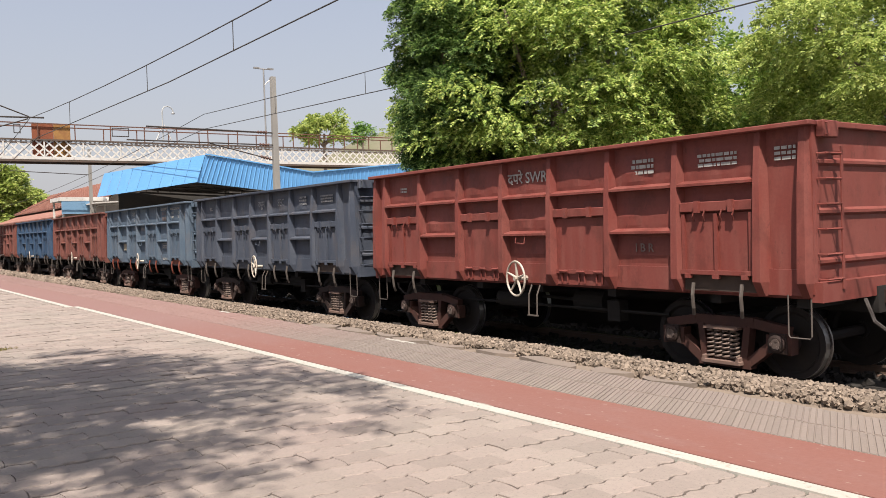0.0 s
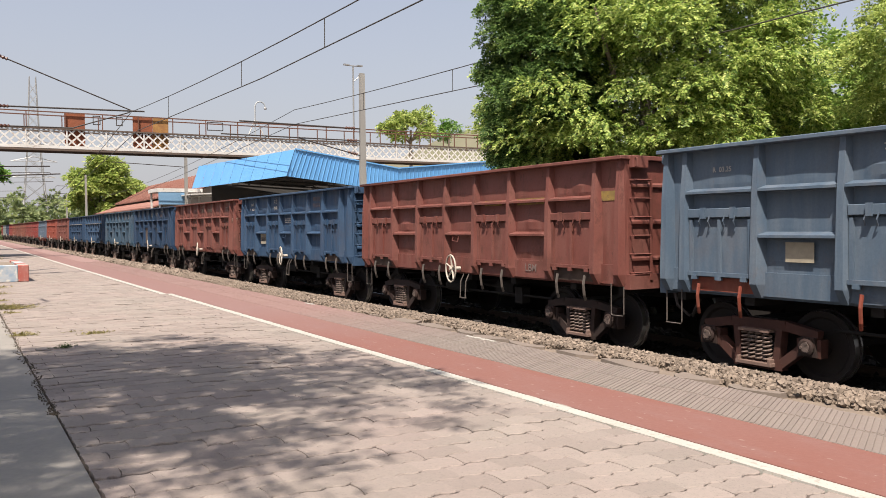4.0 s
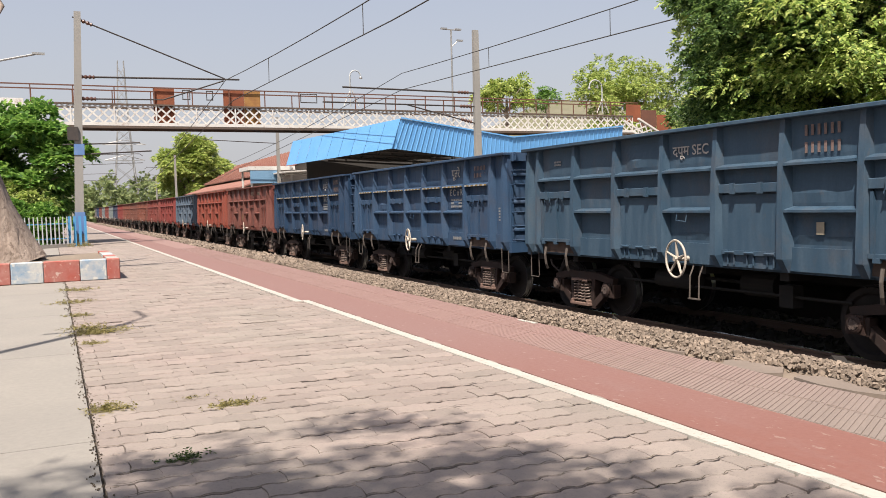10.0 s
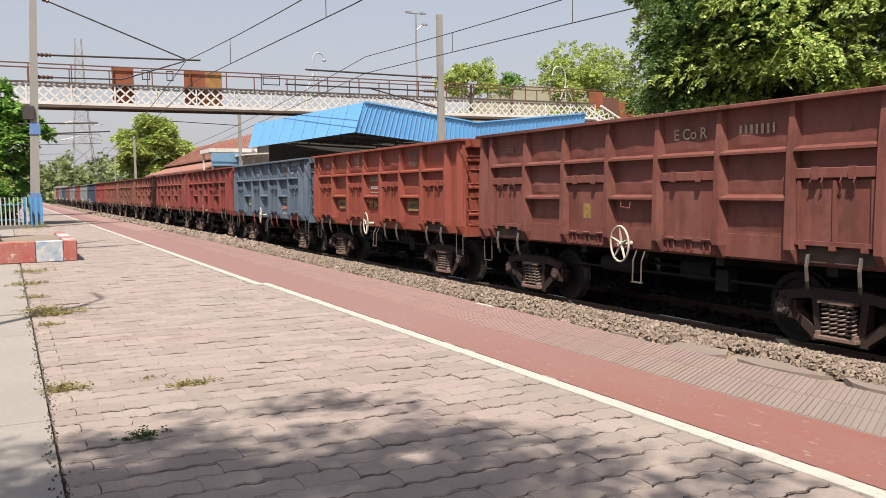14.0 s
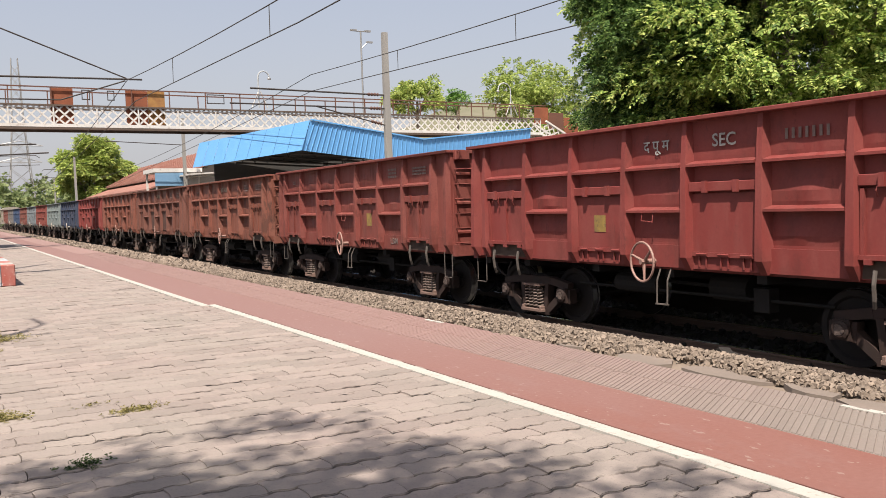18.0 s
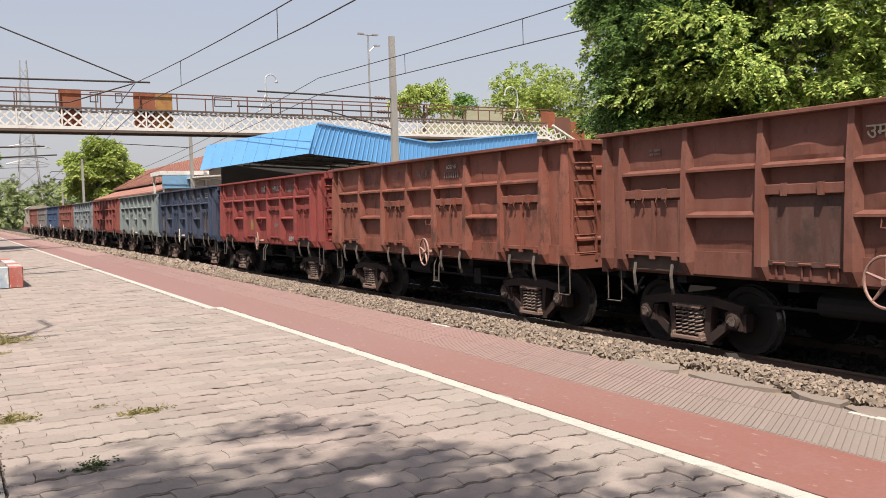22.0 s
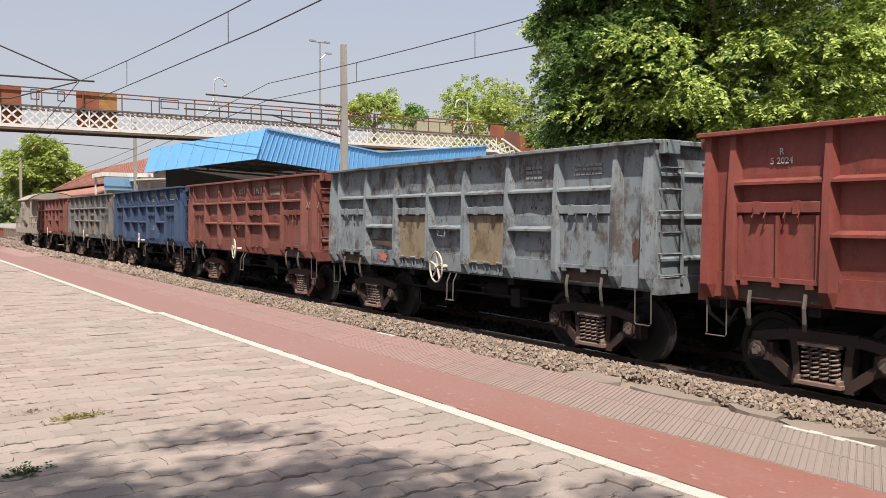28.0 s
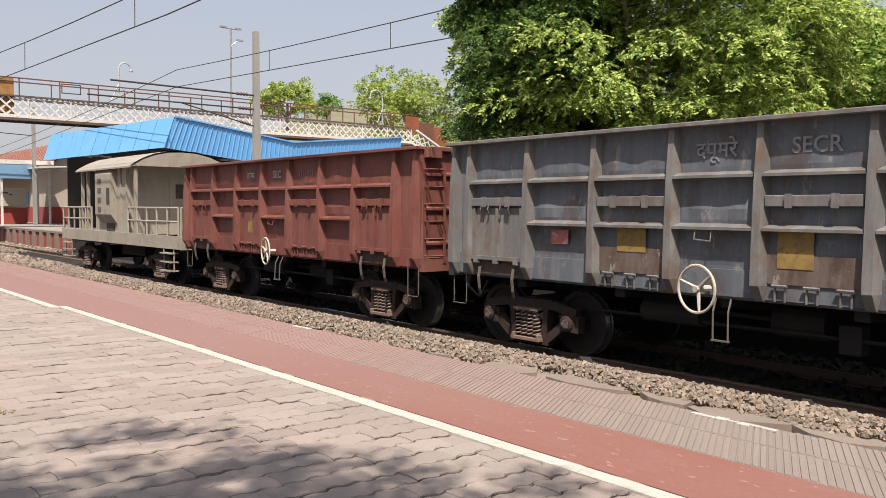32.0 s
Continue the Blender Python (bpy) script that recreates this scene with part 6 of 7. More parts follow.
def bars(k, p, z, lines, w=0.5, h=0.045, m=None, out=OUT):
    """Writing that cannot be read, as plain bars."""
    m = tone(k, m)
    rnd = random.Random(k * 31 + int(z * 10) + lines)
    bm = B()
    for i in range(lines):
        y = -w / 2
        zz = (lines - 1) * h * 0.8 - i * h * 1.6
        while y < w / 2 - 0.03:
            l = 0.72 * h if h > 0.09 else min(rnd.uniform(0.05, 0.16), w / 2 - y)
            box(bm, 0, y + l / 2, zz, 0.003, l * 0.42 if h > 0.09 else l - 0.018, h)
            y += l
    ob = part("marking", bm, m or (M_FADED if h > 0.09 else M_WHITE), WAGONS[k], at=Matrix.Translation((-out, py_(p), z)))
    ob["kind"] = "stuff"


def plate(k, p, z, w, h, m, out=OUT + 0.012, label="faded painted notice"):
    bm = B()
    box(bm, 0, 0, 0, 0.004, w, h)
    part("notice", bm, m, WAGONS[k], label, at=Matrix.Translation((-out, py_(p), z)))


def outline(k, p, z, w, h, m):
    bm = B()
    for dy, dz, a, b in ((0, h / 2, w, 0.012), (0, -h / 2, w, 0.012), (w / 2, 0, 0.012, h), (-w / 2, 0, 0.012, h)):
        box(bm, 0, dy, dz, 0.003, a, b)
    part("notice_border", bm, m, WAGONS[k], at=Matrix.Translation((-OUT - 0.004, py_(p), z)))


def ring(k, y, z, r, m, disc=False):
    bm = B()
    n = 24
    if disc:
        prism(bm, [(r * math.cos(i * 6.2832 / n), r * math.sin(i * 6.2832 / n)) for i in range(n)], "x", -0.002, 0.002)
    else:
        a = [bm.verts.new((0, r * math.cos(i * 6.2832 / n), r * math.sin(i * 6.2832 / n))) for i in range(n)]
        b = [bm.verts.new((0, r * 0.84 * math.cos(i * 6.2832 / n), r * 0.84 * math.sin(i * 6.2832 / n))) for i in range(n)]
        for i in range(n):
            bm.faces.new((a[i], a[(i + 1) % n], b[(i + 1) % n], b[i]))
    part("painted_ring", bm, m, WAGONS[k], at=Matrix.Translation((-SK - 0.006, y, z)))


def hatch(k, panels, z, m, h=0.13):
    """A row of slanted dashes along the fields."""
    for p in panels:
        bm = B()
        for i in range(9):
            y = (i - 4) * 0.105
            box(bm, 0, y, 0, 0.003, 0.028, h, Matrix(((1, 0, 0, 0), (0, 1, -0.55, 0), (0, 0, 1, 0), (0, 0, 0, 1))))
        ob = part("hatch_band", bm, m, WAGONS[k], at=Matrix.Translation((-OUT - 0.004, py_(p), z)))
        ob["kind"] = "stuff"


def rib_stripes(k, panels):
    for p in panels:
        bm = B()
        for i in range(0, 10, 2):
            box(bm, 0, (i - 4.5) * 0.11, 0, 0.003, 0.09, 0.034)
        ob = part("yellow_stripes", bm, M_YELLOW, WAGONS[k], at=Matrix.Translation((-SK - 0.153, py_(p), ZRIB1 - 0.004)))
        bm = B()
        for i in range(1, 10, 2):
            box(bm, 0, (i - 4.5) * 0.11, 0, 0.003, 0.09, 0.034)
        ob["kind"] = "stuff"
        ob = part("white_stripes", bm, M_WHITE, WAGONS[k], at=Matrix.Translation((-SK - 0.153, py_(p), ZRIB1 - 0.004)))
        ob["kind"] = "stuff"


ZTOP, ZMID, ZLOW, ZSILL = 2.88, 2.25, 1.72, 1.32
Y_END = -4.58


def stamp(k, p0=0, p5=5, p6=6, faded=False, big=False):
    """The usual small date, number and tare blocks."""
    m = M_FADED if faded else M_WHITE
    bars(k, p0, ZTOP, 2, 0.24, 0.035, m)
    bars(k, p5, ZTOP, 2 if big else 3, 0.55 if big else 0.42, 0.12 if big else 0.05, m)
    bars(k, p6, ZTOP, 3, 0.62, 0.04, m)


letters(0, 3, ZTOP, "\u0926\u092a\u0930\u0947 SWR", 0.25)
stamp(0)
letters(0, 5, ZLOW, "I B R", 0.17, M_FADED)
bars(0, Y_END, ZTOP, 3, 0.3, 0.04)
letters(1, 3, ZTOP, "\u0926\u092a\u0942\u092e", 0.24, M_FADED)
letters(1, 4, ZTOP, "SEC", 0.24, M_FADED)
stamp(1, faded=True)
letters(2, 2, ZTOP + 0.10, "\u092e \u0930\u0947", 0.20)
letters(2, 2, ZTOP - 0.10, "C R", 0.20)
letters(2, 5, ZTOP + 0.17, "BOSTHSM 2", 0.13)
bars(2, 5, ZTOP - 0.06, 2, 0.42, 0.12)
for z, a, b in ((0.16, "CARRYING CAPACITY", "64.03 t"), (0.02, "TARE", "25.30 t"), (-0.12, "AREA", "36.45 m\u00b2")):
    letters(2, PANELS[6][0] + 0.20 + (0.14 if len(a) < 6 else 0), ZTOP + z, a, 0.105)
    letters(2, PANELS[6][0] - 0.38, ZTOP + z, b, 0.115)
letters(2, Y_END, ZTOP - 0.12, "NP", 0.20, None, SK + 0.008)
ring(2, Y_END, ZTOP - 0.12, 0.20, M_WHITE)
letters(2, 0, ZTOP, "R  03.25", 0.10)
outline(2, 5, ZLOW + 0.05, 0.66, 0.18, M_WHITE)
bars(2, 5, ZLOW + 0.05, 2, 0.58, 0.04)
letters(2, 5, ZSILL, "BOSTHSM 2", 0.12, None, SK + 0.04)
plate(2, 1, ZLOW + 0.02, 0.42, 0.26, M_CREAM)
bars(2, 3, ZMID + 0.15, 3, 0.6, 0.03, M_FADED)
plate(3, Y_END, ZMID + 0.35, 0.55, 0.16, M_YELLOW, SK + 0.006)
plate(3, 5, ZMID + 0.32, 0.85, 0.12, M_YELLOW)
plate(3, 4, ZMID + 0.32, 0.6, 0.10, M_YELLOW)
letters(3, 5, ZSILL, "LBM", 0.20, M_FADED, SK + 0.04)
letters(4, 2, ZTOP + 0.10, "\u092a \u0930\u0947", 0.20)
letters(4, 2, ZTOP - 0.11, "W R", 0.20)
letters(4, 0, ZTOP + 0.06, "\u0935\u093e\u092a\u0938\u0940", 0.12)
letters(4, 0, ZTOP - 0.10, "R   06.25", 0.13)
plate(4, 1, ZLOW + 0.02, 0.62, 0.34, M_CREAM)
bars(4, 1, ZLOW + 0.02, 4, 0.5, 0.025, M_DARK, OUT + 0.016)
plate(4, 4.66, ZLOW + 0.05, 0.22, 0.2, M_CREAM, SK + 0.006)
bars(4, 3, ZMID + 0.1, 3, 0.6, 0.035)
bars(4, 5, ZTOP, 2, 0.5, 0.12)
letters(5, 2, ZTOP, "\u0926 \u092a \u0930\u0947", 0.23, M_FADED)
letters(5, 3, ZTOP, "S W R", 0.25, M_CREAM)
bars(5, 4, ZTOP, 1, 0.7, 0.13, M_CREAM)
bars(5, 6, ZTOP, 3, 0.4, 0.04, M_FADED)
hatch(5, (1, 2, 3, 4, 5, 6), 2.45, M_FADED)
hatch(5, (Y_END,), 2.45, M_CREAM)
ring(5, Y_END, 1.85, 0.11, M_CREAM)
letters(6, 3, ZTOP, "\u0926 \u092a\u0942 \u092e", 0.24)
letters(6, 4, ZTOP, "S E C", 0.24)
bars(6, 5, ZTOP + 0.13, 1, 0.5, 0.06, M_FADED)
bars(6, 5, ZTOP - 0.06, 1, 0.8, 0.12)
plate(6, PANELS[2][0] - 0.25, ZLOW + 0.1, 0.34, 0.4, M_YELLOW, SK + 0.052)
bars(6, 0, ZTOP, 2, 0.25, 0.035, M_FADED)
letters(7, 3, ZTOP, "\u0926\u092a\u0942\u092e SEC", 0.22)
bars(7, 5, ZTOP, 2, 0.55, 0.14)
bars(7, 6, ZTOP, 3, 0.5, 0.045)
plate(7, PANELS[5][0] + 0.05, ZLOW, 0.12, 0.16, M_CREAM)
bars(7, 0, ZTOP, 2, 0.25, 0.035, M_FADED)
letters(8, 5, ZTOP, "\u092a\u0942\u0924\u0930\u0947", 0.28)
letters(8, 5, ZMID + 0.17, "E C o R", 0.22)
bars(8, 5, ZMID - 0.08, 3, 0.62, 0.05, M_FADED)
bars(8, 5, ZSILL, 1, 0.5, 0.07, M_FADED, SK + 0.04)
bars(8, 6, ZTOP, 2, 0.6, 0.10)
rib_stripes(8, range(7))
bars(8, Y_END, 1.9, 5, 0.3, 0.04, M_FADED, SK + 0.006)
letters(9, 5, ZTOP, "\u0926\u092a\u0942\u092e\u0930\u0947", 0.26)
letters(9, 5, ZMID + 0.17, "SECR", 0.24)
bars(9, 5, ZMID - 0.08, 3, 0.62, 0.05, M_FADED)
bars(9, 5, ZSILL, 1, 0.5, 0.07, M_FADED, SK + 0.04)
bars(9, 6, ZTOP, 2, 0.5, 0.15)
rib_stripes(9, range(7))
letters(10, 4, ZTOP, "E Co R", 0.23, M_CREAM)
bars(10, 5, ZTOP, 1, 0.65, 0.13, M_CREAM)
bars(10, 0, ZTOP, 2, 0.24, 0.035, M_FADED)
plate(10, 2, ZLOW, 0.2, 0.26, M_YELLOW, SK + 0.052)
letters(11, 2, ZTOP + 0.10, "\u0926\u092a\u0942\u0930\u0947", 0.22)
letters(11, 2, ZTOP - 0.12, "SER", 0.20)
letters(11, 0, ZTOP, "R  03.24", 0.10)
bars(11, 5, ZTOP, 2, 0.5, 0.14)
outline(11, 3, ZMID + 0.02, 0.62, 0.42, M_WHITE)
letters(11, 3, ZMID + 0.13, "FITTED WITH", 0.10)
bars(11, 3, ZMID - 0.06, 2, 0.5, 0.03)
plate(11, 1, ZLOW, 0.5, 0.26, M_YELLOW)
plate(11, PANELS[3][0] + 0.2, ZLOW + 0.03, 0.24, 0.16, M_YELLOW)
plate(11, PANELS[3][0] - 0.1, ZLOW + 0.03, 0.24, 0.16, M_YELLOW)
plate(11, 5, ZLOW, 0.6, 0.24, M_YELLOW)
bars(11, 5, ZLOW, 4, 0.5, 0.018, M_DARK, OUT + 0.016)
bars(11, 1, ZLOW, 4, 0.42, 0.018, M_DARK, OUT + 0.016)
plate(11, 4.68, ZMID + 0.05, 0.16, 0.18, M_YELLOW, SK + 0.006)
plate(11, 4.68, ZLOW + 0.22, 0.16, 0.22, M_YELLOW, SK + 0.006)
letters(12, 2, ZTOP + 0.1, "\u0926  \u0930\u0947", 0.18)
letters(12, 2, ZTOP - 0.12, "S   R", 0.18)
bars(12, 0, ZTOP, 2, 0.24, 0.035)
bars(12, 3, ZMID + 0.12, 3, 0.5, 0.03, M_FADED)
letters(12, 5, ZTOP + 0.17, "BOSTHSM 2", 0.12)
bars(12, 5, ZTOP - 0.06, 2, 0.45, 0.12)
for z, a, b in ((0.16, "CARRYING CAPACITY", "64.03 t"), (0.02, "TARE", "25.30 t"), (-0.12, "AREA", "36.45 m\u00b2")):
    letters(12, PANELS[6][0] + 0.20 + (0.14 if len(a) < 6 else 0), ZTOP + z, a, 0.105)
    letters(12, PANELS[6][0] - 0.38, ZTOP + z, b, 0.115)
outline(12, 5, ZLOW + 0.08, 0.66, 0.18, M_WHITE)
bars(12, 5, ZLOW + 0.08, 2, 0.58, 0.04)
letters(12, 5, ZSILL, "BOSTHSM 2", 0.12, None, SK + 0.04)
plate(12, 5, ZLOW - 0.18, 0.75, 0.12, M_KRED, OUT + 0.012, "worn red paint patch")
letters(12, Y_END, ZTOP - 0.1, "NP", 0.18, M_FADED, SK + 0.008)
ring(12, Y_END, ZTOP - 0.1, 0.18, M_FADED)
plate(12, 1, ZLOW, 0.42, 0.28, M_CREAM)
letters(13, 3, ZTOP, "\u0926 \u092a\u0942 \u092e", 0.22)
plate(13, 2, ZLOW + 0.04, 0.26, 0.26, M_YELLOW, SK + 0.052)
letters(13, 4, ZTOP, "SEC", 0.24)
bars(13, 5, ZTOP, 1, 0.65, 0.13, M_FADED)
stamp(14, 0, 5, 6, True)
letters(14, 5, ZSILL, "LBM", 0.2, M_FADED, SK + 0.04)
plate(14, 4, ZLOW + 0.1, 0.26, 0.3, M_YELLOW, SK + 0.052)
letters(15, 3, ZTOP, "\u0909\u092a\u0930\u0947 NWR", 0.23, M_CREAM)
letters(15, 4, ZSILL, "L B M", 0.22, M_FADED, SK + 0.04)
stamp(15, 0, 5, 6, True)
letters(16, 3, ZTOP, "\u0909\u092e\u0930\u0947 NCR", 0.23, M_CREAM)
stamp(16, 0, 5, 6, True)
letters(17, 3, ZTOP, "N.C.R", 0.2, M_FADED)
letters(17, 4, ZTOP + 0.1, "BOSTHS", 0.11)
bars(17, 4, ZTOP - 0.06, 1, 0.6, 0.12)
letters(18, 3, ZTOP, "\u0909\u092a\u0930\u0947", 0.24)
letters(18, 4, ZTOP, "NWR", 0.24)
letters(18, 5, ZTOP + 0.13, "BOSTHSM 2", 0.12, M_FADED)
bars(18, 5, ZTOP - 0.06, 1, 0.7, 0.14)
plate(18, 2, ZLOW + 0.02, 0.24, 0.34, M_YELLOW, SK + 0.052)
letters(18, 4, ZLOW, "LBM", 0.2, M_FADED, SK + 0.054)
letters(18, 5, ZSILL, "-LBM", 0.2, M_WHITE, SK + 0.04)
letters(19, 3, ZTOP, "\u092a\u092e\u0930\u0947", 0.24)
letters(19, 4, ZTOP, "E C R", 0.22)
bars(19, 5, ZTOP, 2, 0.6, 0.1, M_FADED)
bars(19, 6, ZTOP, 3, 0.5, 0.05, M_FADED)
plate(20, 5, ZLOW, 0.3, 0.34, M_YELLOW)
stamp(20, 0, 5, 6, True)
letters(21, 3, ZTOP, "E C o R", 0.22, M_CREAM)
letters(21, 4, ZTOP, "\u092a\u0942\u0924\u0930\u0947", 0.26, M_CREAM)
bars(21, 5, ZTOP, 1, 0.6, 0.14, M_CREAM)
letters(21, 0, ZTOP, "R\n5 2024", 0.11, M_WHITE)
letters(21, 4, ZLOW, "LBM", 0.18, M_CREAM, SK + 0.054)
stamp(22, 0, 5, 6, True)


def splash(k, p, z, w, h, m, seed, out, label):
    """An uneven patch of bared or splashed paint."""
    rnd = random.Random(seed)
    bm = B()
    n = 44
    ph = [rnd.uniform(0, 6.28) for _ in range(4)]
    vs = []
    for i in range(n):
        a = i * 2 * math.pi / n
        r = 1.0 + 0.16 * math.sin(2 * a + ph[0]) + 0.12 * math.sin(5 * a + ph[1]) + 0.09 * math.sin(9 * a + ph[2]) + rnd.uniform(-0.09, 0.09)
        box_r = 1.0 / max(abs(math.cos(a)), abs(math.sin(a))) ** 0.7
        vs.append(bm.verts.new((0, w / 2 * math.cos(a) * r * box_r, h / 2 * math.sin(a) * r * box_r)))
    bm.faces.new(vs[::-1])
    part("paint_patch", bm, m, WAGONS[k], label, at=Matrix.Translation((-out, py_(p), z)))


splash(22, 1, ZSILL, 0.30, 0.20, M_KRED, 1, SK + 0.046, "red paint splash")
splash(22, 1, ZLOW - 0.10, 0.85, 0.13, M_SILL, 2, OUT + 0.012, "rusted patch with the paint gone")
splash(22, 1, ZLOW - 0.03, 0.34, 0.07, M_DOOR_DARK, 3, OUT + 0.016, "bared red primer")
splash(22, 1, ZTOP + 0.03, 0.045, 0.34, M_SILL, 4, OUT + 0.012, "rust streak running down")
splash(22, Y_END, 1.70, 0.14, 0.34, M_DOOR_DARK, 7, SK + 0.008, "smear of red primer")
rnd = random.Random(222)
for p in (0, 1, 2, 3, 4, 5):
    bm = B()
    for i in range(46):
        y, z, r = rnd.uniform(-0.5, 0.5), rnd.choice((ZTOP, ZMID, ZLOW)) + rnd.uniform(-0.22, 0.22), rnd.uniform(0.006, 0.017) * (2.2 if rnd.random() < 0.12 else 1.0)
        q = [bm.verts.new((0, y + r * rnd.uniform(0.5, 1.2) * math.cos(a), z + 1.5 * r * rnd.uniform(0.5, 1.3) * math.sin(a))) for a in (0, 1.2, 2.4, 3.6, 4.9)]
        bm.faces.new(q[::-1])
    ob = part("paint_chips", bm, M_SILL, WAGONS[22], "dark chips where the paint has come off", at=Matrix.Translation((-OUT - 0.009, py_(p), 0)))
    ob["kind"] = "stuff"
letters(23, 3, ZTOP, "\u0926 \u092a \u0930\u0947", 0.23, M_CREAM)
letters(23, 4, ZTOP, "S W R", 0.25, M_WHITE)
bars(23, 5, ZTOP, 2, 0.62, 0.10, M_CREAM)
hatch(23, (1, 2, 3, 4, 5, 6), 2.45, M_FADED)
hatch(23, (Y_END,), 2.45, M_CREAM)
ring(23, Y_END, 1.85, 0.11, M_CREAM)
letters(24, 4, ZTOP + 0.1, "N C R", 0.18)
letters(24, 4, ZTOP - 0.1, "\u0909\u092e\u0930\u0947", 0.18)
letters(24, 5, ZTOP + 0.1, "BOSTHS", 0.15)
bars(24, 5, ZTOP - 0.1, 1, 0.62, 0.12)
bars(24, 6, ZTOP, 3, 0.6, 0.05, M_FADED)
ring(24, Y_END, 1.68, 0.19, M_YELLOW, True)
letters(24, Y_END, 1.73, "TWIN", 0.085, M_CREAM, SK + 0.012)
letters(24, Y_END, 1.63, "PIPE", 0.085, M_CREAM, SK + 0.012)
letters(24, 4, ZLOW, "S 30", 0.24, M_FADED, SK + 0.054)
letters(24, 0, ZTOP, "R 9-26", 0.16)
letters(25, 3, ZTOP, "\u0926\u092a\u0942\u092e\u0930\u0947", 0.26, M_FADED)
letters(25, 4, ZTOP, "SECR", 0.25, M_FADED)
bars(25, 5, ZTOP, 1, 0.6, 0.12, M_FADED)
plate(25, 2, ZLOW + 0.06, 0.46, 0.34, M_YELLOW, SK + 0.052)
plate(25, PANELS[4][0] + 0.2, ZLOW, 0.42, 0.42, M_YELLOW, SK + 0.052)
plate(25, 1, ZLOW + 0.05, 0.32, 0.2, M_KRED, SK + 0.05, "faded red paint patch")
letters(26, 2, ZTOP, "\u0926\u092a\u092e", 0.22)
letters(26, 3, ZTOP, "SEC", 0.22)
bars(26, 4, ZTOP, 1, 0.6, 0.12, M_FADED)
plate(26, 2, ZLOW, 0.22, 0.26, M_YELLOW, SK + 0.052)

# ---------- paving: interlocking blocks, coping ribs, stones ----------
def joint_wave(x):
    """The stepped line of a joint across the paving, x from a block's corner."""
    return 0.0105 * max(-1.0, min(1.0, 2.2 * math.sin(4 * math.pi * x / PW)))


def paver_outline(w, d):
    """A block with stepped, interlocking edges."""
    xs = [w * k / 16 for k in range(17)]
    xs = [x for k, x in enumerate(xs) if k not in (2, 6, 10, 14)]
    bot = [(x, joint_wave(x)) for x in xs]
    right = [(w + 0.009, d * 0.35), (w + 0.009, d * 0.62)]
    top = [(x, d + joint_wave(x)) for x in xs[::-1]]
    left = [(0.009, d * 0.62), (0.009, d * 0.35)]
    return bot + right + top + left


PW, PD = 0.275, 0.190


def paver_geo(seed):
    rnd = random.Random(seed)
    gap = rnd.uniform(0.002, 0.0075)
    o = paver_outline(PW, PD)
    cx, cy = PW / 2, PD / 2

    def ring(inset, z):
        return [((x - cx) * (1 - inset * 0.12 / PW) + rnd.uniform(-0.001, 0.001), (y - cy) * (1 - inset * 2 / PD) + rnd.uniform(-0.001, 0.001), z) for x, y in o]
    n = len(o)
    tilt = (rnd.uniform(-0.008, 0.008), rnd.uniform(-0.012, 0.012))
    v = ring(gap, -0.04) + ring(gap, -0.006) + ring(gap + 0.006, 0.0)
    v = [(x, y, z + (x * tilt[0] + y * tilt[1] if z > -0.03 else 0)) for x, y, z in v]
    f = [tuple(range(2 * n, 3 * n))]
    for k in (0, n):
        f += [(k + i, k + (i + 1) % n, k + n + (i + 1) % n, k + n + i) for i in range(n)]
    return v, f


GEO = [paver_geo(s) for s in range(24)]
floor_pv = thing("paving", "buff and pinkish interlocking concrete paving blocks", "pavement", pose(0, 0, 0), "", "structure")
PAV_ME = [quick_mesh("paver", v, f, M_PAVER) for v, f in GEO]
rnd = random.Random(77)
V, F = [], []
for j in range(-30, 210):
    for i in range(11):
        cx = X_SLAB + 0.06 + PW * (i + 0.5) - (0.0 if j % 2 else PW * 0.5) + 0.08
        if cx + PW / 2 > X_LINE - (0.03 if j < 63 else 0.15) + 0.14 or cx < X_SLAB + 0.02:
            continue
        cy = j * PD + PD / 2
        dz = rnd.uniform(-0.006, 0.003)
        if rnd.random() < 0.06:
            dz -= 0.006
        g = rnd.randrange(24)
        if 14 <= j < 42:
            part("paver", PAV_ME[g], None, floor_pv, at=Matrix.Translation((cx, cy, dz)))
            if i == 0 and j % 2:
                part("paver", PAV_ME[g - 1], None, floor_pv, at=Matrix.Translation((X_SLAB + 0.072, cy, dz - 0.003)) @ Matrix.Diagonal((0.48, 1, 1, 1)))
        else:
            b0 = len(V)
            v, f = GEO[g]
            V += [(x + cx, y + cy, z + dz) for x, y, z in v]
            F += [tuple(k + b0 for k in q) for q in f]
            if i == 0 and j % 2:
                b0 = len(V)
                V += [(x * 0.48 + X_SLAB + 0.072, y + cy, z + dz) for x, y, z in v]
                F += [tuple(k + b0 for k in q) for q in f]
rest = new("paver_field", quick_mesh("paver_field", V, F, M_PAVER))
rest.parent = floor_pv
rest["kind"] = "stuff"
bm = B()
strip(bm, X_SLAB, X_LINE - 0.17, 210 * PD, Y1, -0.04, -0.002)
strip(bm, X_SLAB, X_LINE - 0.06, Y0, -30 * PD, -0.04, -0.002)
part("far_paving", bm, M_PAVER, floor_pv)

cop = thing("platform_coping", "grey-pink ribbed concrete coping blocks along the platform edge", "coping", pose(0, 0, 0), "", "structure")
TP = 0.27                   # one coping tile along the edge


